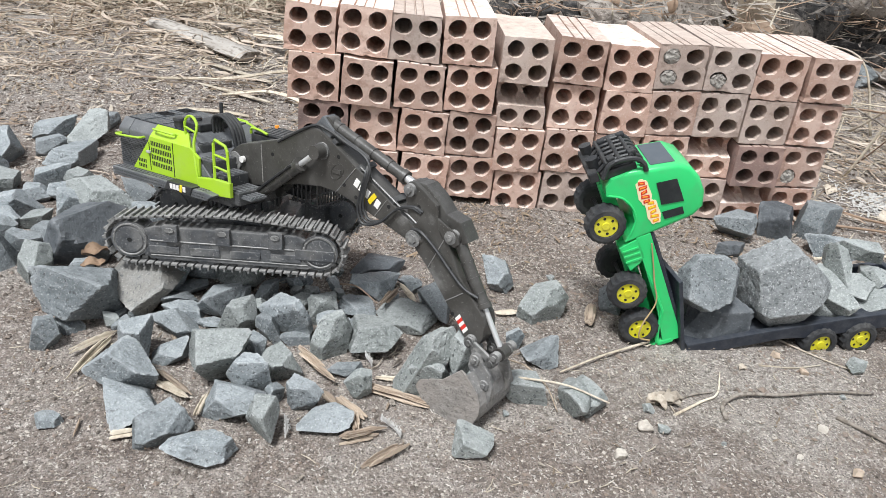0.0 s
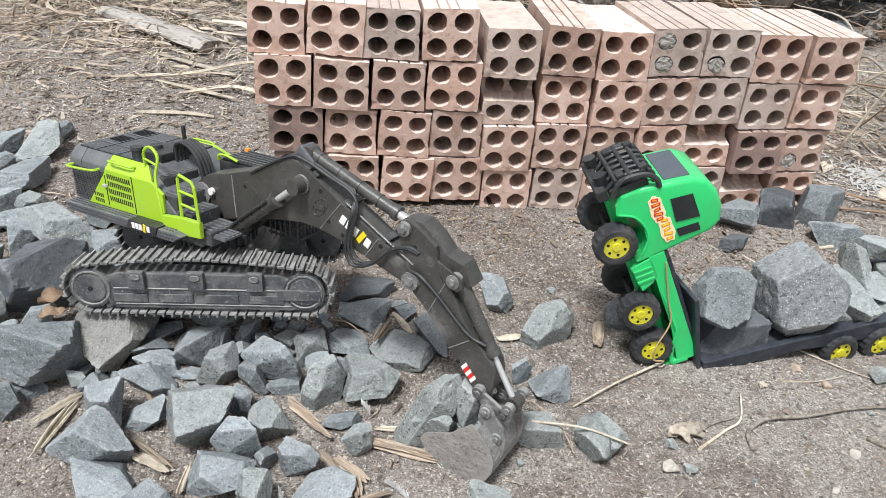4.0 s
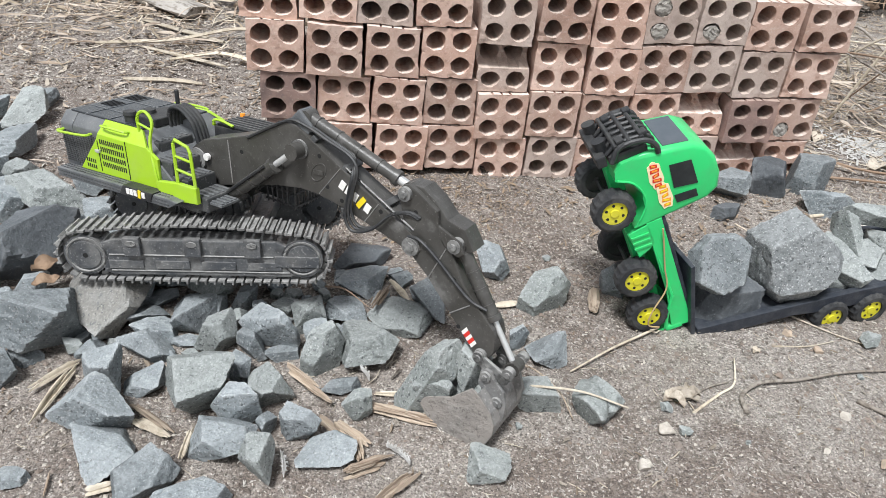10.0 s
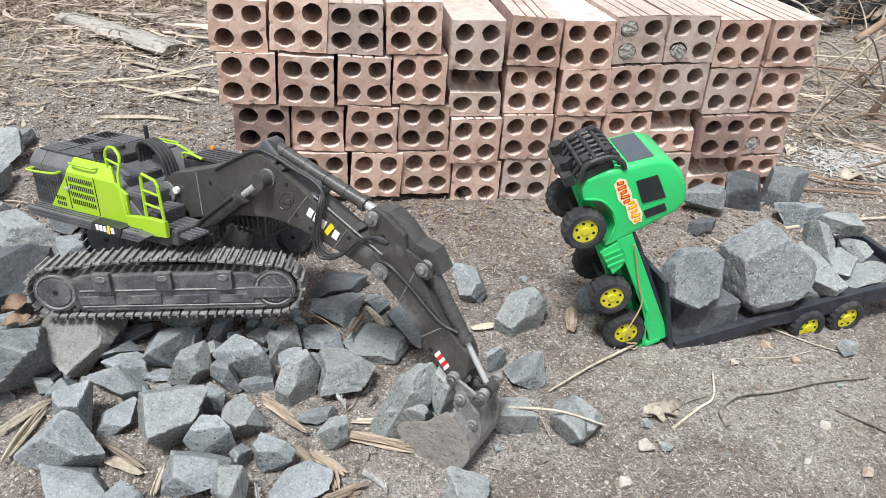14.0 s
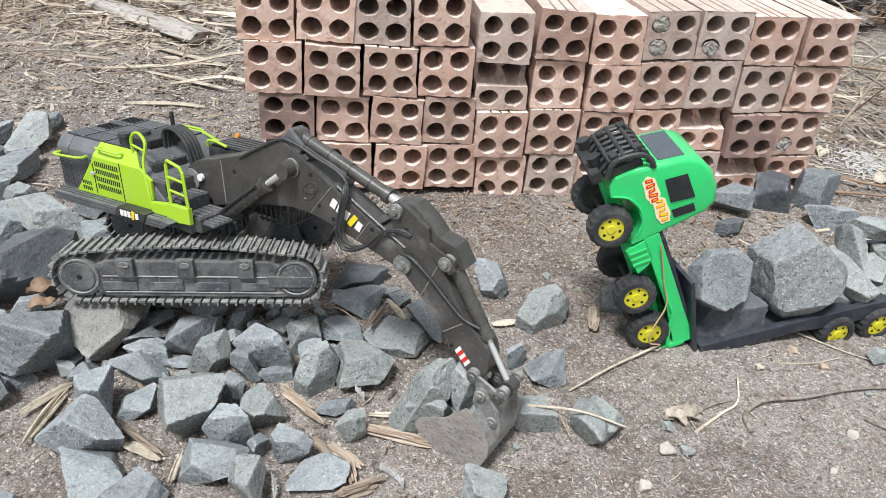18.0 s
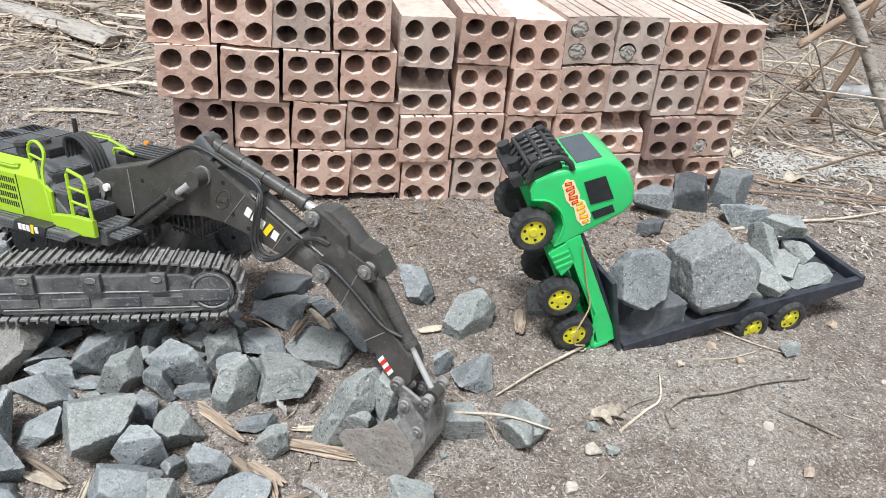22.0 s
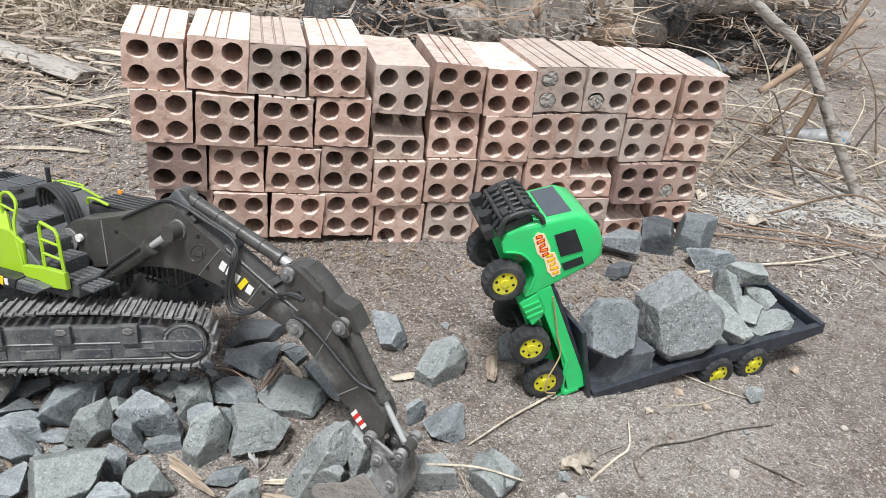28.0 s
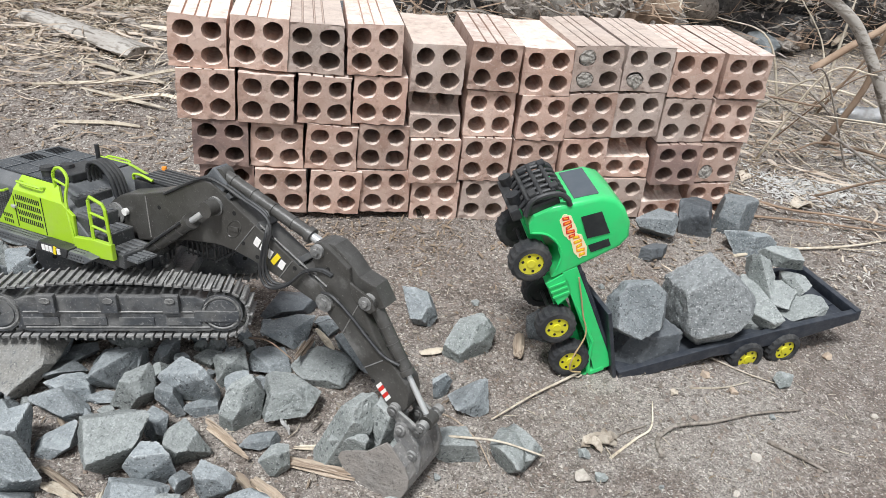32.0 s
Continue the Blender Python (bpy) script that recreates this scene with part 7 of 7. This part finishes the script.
litter("pile_twigs", 1500, PILE, (0.04, 0.2), 0.003, M_TWIG, "twigs and roots caught in the woodpile", 67, 0.8, 30, 0.36)
litter("pile_bark", 1600, PILE, (0.02, 0.10), 0.007, M_BARK, "bark scraps caught in the woodpile", 68, 0.4, 30, 0.36)
litter("pile_straw", 700, PILE, (0.03, 0.14), 0.0022, M_STRAW, "straw caught in the woodpile", 69, 0.6, 25, 0.33)
litter("dry_grass", 2400, clumps(-1.7, 0.25, 2.3, 2.9, 51, 26, 0.08), (0.12, 0.45), 0.0035, M_STRAW, "standing clumps of dry grass and husks", 52, 0.4, 42)
litter("brown_grass", 2000, clumps(-1.7, 0.25, 2.4, 3.0, 53, 26, 0.08), (0.12, 0.45), 0.004, M_HUSK, "brown dead grass clumps", 54, 0.4, 42)
litter("far_straw", 1000, clumps(-1.9, 2.4, 2.2, 4.2, 31, 60, 0.16), (0.05, 0.22), 0.002, M_STRAW, "dry straw litter beyond the bricks", 32, 0.5)
litter("far_stems", 1600, clumps(-1.9, 2.4, 2.0, 4.2, 33, 60, 0.16), (0.05, 0.2), 0.0026, M_STRAW_DARK, "rotten stem litter beyond the bricks", 34, 0.5)
litter("bark_litter", 700, clumps(-1.3, -0.2, 1.0, 2.3, 8, 30, 0.14), (0.01, 0.05), 0.0022, M_STRAW_DARK, "dark rotten stem litter", 9, 0.5)
litter("dry_stems", 420, clumps(0.66, 1.5, 0.85, 1.9, 10, 30, 0.10), (0.03, 0.16), 0.0016, M_STRAW, "dry stems and straw beside the bricks", 11, 0.7)
litter("brown_stems", 900, clumps(0.66, 1.6, 0.8, 2.0, 12, 30, 0.12), (0.01, 0.06), 0.0016, M_STRAW_DARK, "brown rotting stems beside the bricks", 13, 0.6)
litter("wall_foot_litter", 220, in_box(-0.25, 0.5, 0.84, 0.95), (0.005, 0.022), 0.0013, M_STRAW_DARK, "straw and husk bits at the bricks' foot", 14, 0.5)
litter("ashy_fluff", 5200, clumps(0.80, 1.20, 0.98, 1.25, 15, 12, 0.04), (0.004, 0.018), 0.0018, M_ASH, "pale ashy husks and fluff", 16, 0.7, 20)

M_BLADE = mat("dry_leaf_blade", (0.40, 0.315, 0.240), 0.85, spots=[(14, 0.4, 0.60, (0.60, 0.515, 0.425), 0.9), (45, 0.5, 0.62, (0.22, 0.155, 0.11), 0.85)], bump=0.3, grain=0.2)


def blades(name, count, where, lengths, widths, label, seed, stand=10.0, lift=0.02):
    """Dry grass and cane leaves: creased, curling ribbons lying over one another."""
    r = random.Random(seed)
    verts, faces = [], []
    for _ in range(count):
        x, y = where(r)
        L, w, a = r.uniform(*lengths), r.uniform(*widths), r.uniform(0, 2 * math.pi)
        p, curl, twist = radians(abs(r.gauss(0, stand))), r.uniform(-1.6, 1.6), r.uniform(-0.9, 0.9)
        c = Vector((x, y, ground_z(x, y) + 0.003 + lift * r.random()))
        b, n = len(verts), 6
        for i in range(n + 1):
            t = i / n
            d = Vector((math.cos(a + curl * t) * math.cos(p), math.sin(a + curl * t) * math.cos(p), math.sin(p) * (1 - 1.5 * t)))
            side = Vector((-math.sin(a + curl * t), math.cos(a + curl * t), math.sin(twist * (1 + t))))
            k = w / 2 * min(1.0, 0.4 + 3 * t) * (1 - t) ** 0.5
            c.z = max(c.z, ground_z(c.x, c.y) + 0.002)
            verts += [c + side * k, c + Vector((0, 0, 0.25 * w)), c - side * k, c - Vector((0, 0, 0.0006))]
            c = c + d * (L / n)
        for i in range(n):
            o = b + 4 * i
            faces += [(o + j, o + (j + 1) % 4, o + 4 + (j + 1) % 4, o + 4 + j) for j in range(4)]
    me = bpy.data.meshes.new(name)
    me.from_pydata(verts, [], faces)
    me.materials.append(M_BLADE)
    return tagged(new(name, me), label, "litter", kind="stuff")


blades("leaf_blades", 520, clumps(-1.6, -0.22, 1.55, 2.5, 91, 40, 0.12), (0.03, 0.13), (0.003, 0.008), "tan dry leaf blades heaped beyond the bricks", 92)
blades("heaped_blades", 900, clumps(-1.7, 0.30, 2.1, 2.9, 93, 40, 0.12), (0.06, 0.24), (0.004, 0.011), "heap of tan dry cane leaves", 94, 22.0, 0.10)
blades("side_blades", 160, clumps(0.72, 1.5, 0.95, 1.7, 95, 24, 0.10), (0.03, 0.12), (0.003, 0.007), "dry leaf blades beside the bricks", 96)
blades("soil_blades", 150, in_box(-1.1, -0.22, 0.95, 1.6), (0.012, 0.05), (0.002, 0.005), "small curled leaf bits on the soil", 97, 6.0, 0.004)
blades("straw_tuft", 60, lambda r: (r.gauss(-0.86, 0.05), r.gauss(1.50, 0.03)), (0.03, 0.09), (0.002, 0.004), "small tuft of yellow straw on the soil", 98, 12.0, 0.01)


# ---- beyond the bricks ----
def dead_branch(pts, r, taper, material, label):
    bm = bmesh.new()
    p = bend(pts, 8)
    p = [Vector(q) + 0.15 * r * noise.noise_vector(Vector(q) * 14) for q in p]
    tube(bm, p, r, 12, taper)
    for v in bm.verts:
        v.co += 0.12 * r * noise.noise_vector(v.co * 60)
    return tagged(new("dead_branch", link_mesh("dead_branch", bm, material, True)), label, "branch", "dead branches")


dead_branch([(1.192, 1.1, -0.009), (1.172, 1.13, 0.037), (1.111, 1.17, 0.135), (1.074, 1.19, 0.198), (1.002, 1.22, 0.296), (0.925, 1.24, 0.346), (0.869, 1.25, 0.382)], 0.0115, 0.9, M_SLAB, "thick grey weathered dead branch leaning over litter")
dead_branch([(1.05, 1.36, 0.171), (1.116, 1.35, 0.228), (1.176, 1.34, 0.275), (1.23, 1.33, 0.352)], 0.009, 0.8, M_TWIG, "brown dead branch behind the bricks")
dead_branch([(1.10, 1.30, 0.02), (1.13, 1.28, 0.16), (1.12, 1.27, 0.28), (1.16, 1.26, 0.42)], 0.008, 0.6, M_TWIG, "forked brown dead branch behind the bricks")
for k in range(34):
    r = random.Random(900 + k)
    x, y = r.uniform(0.74, 1.5), r.uniform(1.0, 1.6)
    a = r.uniform(0, 2 * math.pi)
    L = r.uniform(0.15, 0.5)
    e = (x + L * math.cos(a), y + 0.6 * L * math.sin(a), r.uniform(0.02, 0.30))
    m = ((x + e[0]) / 2 + r.uniform(-0.05, 0.05), (y + e[1]) / 2 + r.uniform(-0.05, 0.05), e[2] / 2 + r.uniform(0.02, 0.10))
    dead_branch([(x, y, ground_z(x, y)), m, e], r.uniform(0.0015, 0.0045), 0.4, r.choice((M_STRAW, M_STRAW, M_TWIG, M_BARK)), "thin dry branch tangled beside the bricks")


def high_log(a, b, r, material, label, seed):
    n = 8
    a, b = Vector(a), Vector(b)
    bm = bmesh.new()
    pts = [a + (b - a) * (i / n) + 0.25 * r * noise.noise_vector(Vector((i * 0.6, seed, 0))) for i in range(n + 1)]
    tube(bm, bend(pts, 3), r, 20, 0.85)
    for v in bm.verts:
        v.co += 0.18 * r * noise.noise_vector(v.co * 20 + Vector((seed, 0, 0))) + 0.10 * r * noise.noise_vector(v.co * 70)
    return tagged(new("old_log", link_mesh("old_log", bm, material, True)), label, "log", "woodpile beyond the bricks")


high_log((0.2, 1.75, 0.05), (0.9, 1.62, 0.06), 0.06, M_BARK, "grey weathered log at the woodpile's foot", 1)
high_log((0.55, 1.82, 0.14), (1.05, 2.0, 0.12), 0.055, M_BARK, "cracked grey log in the woodpile", 2)
high_log((0.86, 1.90, 0.27), (1.20, 2.1, 0.15), 0.05, M_BARK, "split grey log on the woodpile", 3)
high_log((0.94, 1.92, 0.36), (1.50, 2.15, 0.40), 0.055, M_WOOD, "pale sawn log on the woodpile", 4)
high_log((0.1, 2.1, 0.08), (0.9, 2.2, 0.10), 0.09, M_CHAR, "charred black log in the woodpile", 5)
high_log((0.3, 2.2, 0.25), (1.1, 2.25, 0.28), 0.08, M_CHAR, "charred black log in the woodpile", 6)
high_log((1.0, 2.35, 0.10), (2.2, 2.5, 0.14), 0.11, M_CHAR, "charred black log in the woodpile", 7)
high_log((1.1, 2.45, 0.30), (2.3, 2.6, 0.34), 0.10, M_CHAR, "charred black log in the woodpile", 8)
high_log((1.25, 2.25, 0.06), (1.9, 2.30, 0.05), 0.07, M_CHAR, "charred black log in the woodpile", 9)
high_log((1.4, 2.3, 0.24), (2.0, 2.25, 0.30), 0.05, M_BARK, "grey log on the woodpile", 10)
high_log((0.35, 1.95, 0.17), (0.80, 1.80, 0.26), 0.035, M_TWIG, "brown limb on the woodpile", 11)
for k, (x, y, z, w, h, m) in enumerate(((0.74, 1.84, 0.16, 0.17, 0.18, M_BARK), (0.90, 1.84, 0.20, 0.10, 0.16, M_WOOD), (0.48, 1.80, 0.12, 0.14, 0.10, M_BARK), (1.30, 2.25, 0.06, 0.26, 0.17, M_CHAR), (1.10, 2.2, 0.04, 0.20, 0.16, M_CHAR), (0.84, 1.74, 0.12, 0.14, 0.10, M_TWIG), (0.38, 1.86, 0.06, 0.20, 0.14, M_CHAR))):
    stone(x, y, w, w * 0.7, h, 0, 420 + k, m, "broken chunk of old wood on the woodpile", "chunks on the woodpile", z=z, name="wood_chunk")
bm = bmesh.new()
box(bm, (0, 0, 0.14), (0.20, 0.012, 0.28), bevel=0.002)
board = new("board", link_mesh("board", bm, M_MORTAR))
board.matrix_world = pose(0.60, 1.76, 0.06, -16, 6, 18)
tagged(board, "pale grey board leaning on the woodpile", "board")
for k in range(90):
    r = random.Random(1200 + k)
    x, y = r.uniform(-0.25, 1.9), r.uniform(1.38, 2.9)
    if x > 0.62 and y < 2.1:
        y += 0.75
    m = r.choice((M_BARK, M_WOOD, M_BARK, M_TWIG))
    plank("broken_branch", x, y, r.uniform(0, 0.06) + (0.25 if 1.7 < y < 2.3 and 0.3 < x < 0.7 else 0.0) * r.random(), r.uniform(0.15, 0.45), r.uniform(0.015, 0.05), r.uniform(0.015, 0.045), r.uniform(-60, 60), 1300 + k, m, "broken weathered branch in the pile beyond the bricks", "pile of broken wood", r.uniform(-10, 10))
for k in range(22):
    r = random.Random(1400 + k)
    w = r.uniform(0.07, 0.15)
    sx = r.uniform(0.05, 1.7)
    stone(sx, r.uniform(1.4, 2.6) if sx < 0.65 else r.uniform(2.1, 2.8), w, w * 0.8, w * 0.6, 0, 1450 + k, r.choice((M_ROCK, M_ROCK_GREEN, M_ROCK_DARK)), "grey stone in the pile beyond the bricks", "stones beyond the bricks")


def corrugated(x, y, z, w, d, yaw):
    bm = bmesh.new()
    n = 60
    for dz in (0.0, 0.002):
        a = [bm.verts.new((w * (i / n - 0.5), 0, dz + 0.008 * math.sin(i * 2 * math.pi / 8))) for i in range(n + 1)]
        b = [bm.verts.new((w * (i / n - 0.5), d, dz + 0.008 * math.sin(i * 2 * math.pi / 8))) for i in range(n + 1)]
        for i in range(n):
            bm.faces.new((a[i], a[i + 1], b[i + 1], b[i]))
    ob = new("corrugated_sheet", link_mesh("corrugated_sheet", bm, M_TIN, True))
    ob.matrix_world = pose(x, y, z, 25, 0, yaw)
    tagged(ob, "grey corrugated sheet resting on dark lumps", "roof sheet")


corrugated(1.95, 2.45, 0.22, 0.5, 0.4, 30)
bm = bmesh.new()
cyl(bm, (0, 0, 0.004), (0, 0, 0.022), 0.012, 0.011, 20)
cyl(bm, (0, 0, 0.0), (0, 0, 0.006), 0.014, 0.014, 20)
cap = new("bottle_cap", link_mesh("bottle_cap", bm, M_TEAL))
cap.matrix_world = pose(1.385, 1.424, ground_z(1.385, 1.424) + 0.012, 60, 20, 0)
tagged(cap, "small faded blue plastic cap in the litter", "cap")


def crushed_bottle(x, y, yaw):
    """A flattened clear plastic bottle with ribs, lying on its side."""
    bm = bmesh.new()
    n, seg = 26, 20
    rings = []
    for i in range(n + 1):
        t = i / n
        r = 0.028 * (0.42 if t < 0.06 else min(1.0, 0.42 + (t - 0.06) * 4.0)) * (1 + 0.05 * math.sin(t * 60))
        r *= 1.0 if t < 0.97 else 0.8
        ring = []
        for k in range(seg):
            a = 2 * math.pi * k / seg
            p = Vector((0.17 * (t - 0.5), r * math.cos(a), 0.024 + 0.72 * r * math.sin(a)))
            ring.append(bm.verts.new(p + 0.006 * noise.noise_vector(p * 26)))
        rings.append(ring)
    for a, b in zip(rings, rings[1:]):
        for k in range(seg):
            bm.faces.new((a[k], a[(k + 1) % seg], b[(k + 1) % seg], b[k]))
    bm.faces.new(rings[0][::-1])
    bm.faces.new(rings[-1])
    ob = new("plastic_bottle", link_mesh("plastic_bottle", bm, M_CLEAR, True))
    ob.matrix_world = pose(x, y, ground_z(x, y) - 0.004, 0, 0, yaw)
    tagged(ob, "crushed cloudy clear plastic bottle in the litter", "bottle")


crushed_bottle(1.365, 1.474, -14)
dead_branch([(-0.615, 2.132, 0.012), (-0.535, 2.041, 0.03), (-0.455, 1.949, 0.016)], 0.013, 0.8, M_BARK, "short dark weathered branch on the litter")


def flakes(name, count, where, sizes, material, label, seed, lift=0.004):
    """Torn leaf and bark scraps: bent, uneven little plates lying at all angles."""
    r = random.Random(seed)
    verts, faces = [], []
    for _ in range(count):
        x, y = where(r)
        if noise.noise(Vector((x * 6, y * 6, seed))) < r.uniform(-0.5, 0.3):
            continue
        s = sizes[0] + (sizes[1] - sizes[0]) * r.random() ** 2
        m = pose(x, y, ground_z(x, y) + 0.2 * s + lift * r.random(), r.gauss(0, 18), r.gauss(0, 18), r.uniform(0, 360))
        b = len(verts)
        for u in (-1, 0, 1):
            w = r.uniform(0.06, 0.25) if u else r.uniform(0.14, 0.38)
            c = 0.2 * s * r.uniform(-1, 1)
            for v, dz in ((-w, 0.0), (w, 0.0), (w * 0.9, -0.035), (-w * 0.9, -0.035)):
                verts.append(m @ Vector((u * s * r.uniform(0.7, 1.0), v * s, c + dz * s)))
        for q in (0, 4):
            for k in range(4):
                faces.append((b + q + k, b + q + (k + 1) % 4, b + q + 4 + (k + 1) % 4, b + q + 4 + k))
        faces += [(b, b + 3, b + 2, b + 1), (b + 8, b + 9, b + 10, b + 11)]
    me = bpy.data.meshes.new(name)
    me.from_pydata(verts, [], faces)
    me.materials.append(material)
    return tagged(new(name, me), label, "litter", kind="stuff")


flakes("leaf_scraps", 4200, in_box(-1.4, -0.2, 1.25, 2.4), (0.002, 0.011), M_LEAF, "torn pale leaf scraps on the soil", 81)
flakes("bark_scraps", 4200, in_box(-1.4, -0.2, 1.1, 2.4), (0.002, 0.011), M_STRAW_DARK, "dark bark and leaf scraps on the soil", 82)
flakes("husk_scraps", 3200, in_box(-1.6, 0.5, 1.7, 3.0), (0.004, 0.020), M_HUSK, "brown leaf litter beyond the bricks", 83)
flakes("dark_scraps", 3200, in_box(-1.6, 0.5, 1.7, 3.0), (0.004, 0.020), M_STRAW_DARK, "dark leaf litter beyond the bricks", 84)
flakes("side_scraps", 4200, in_box(0.62, 2.2, 0.72, 2.4), (0.002, 0.009), M_STRAW_DARK, "dark leaf scraps beside the bricks", 85)
flakes("side_leaf_scraps", 3600, in_box(0.62, 2.2, 0.72, 2.4), (0.002, 0.010), M_LEAF, "pale leaf scraps beside the bricks", 86)
flakes("wall_scraps", 900, in_box(-0.3, 0.6, 0.74, 0.95), (0.002, 0.009), M_STRAW_DARK, "dark bark scraps before the bricks", 87)
flakes("yard_scraps", 900, in_box(-0.45, 0.6, 0.33, 0.8), (0.0015, 0.0045), M_LEAF, "small leaf scraps on the dirt", 88)
flakes("fluff_scraps", 900, clumps(0.80, 1.20, 0.98, 1.25, 15, 12, 0.05), (0.003, 0.011), M_ASH, "pale fluffy scraps beside the bricks", 89, 0.010)
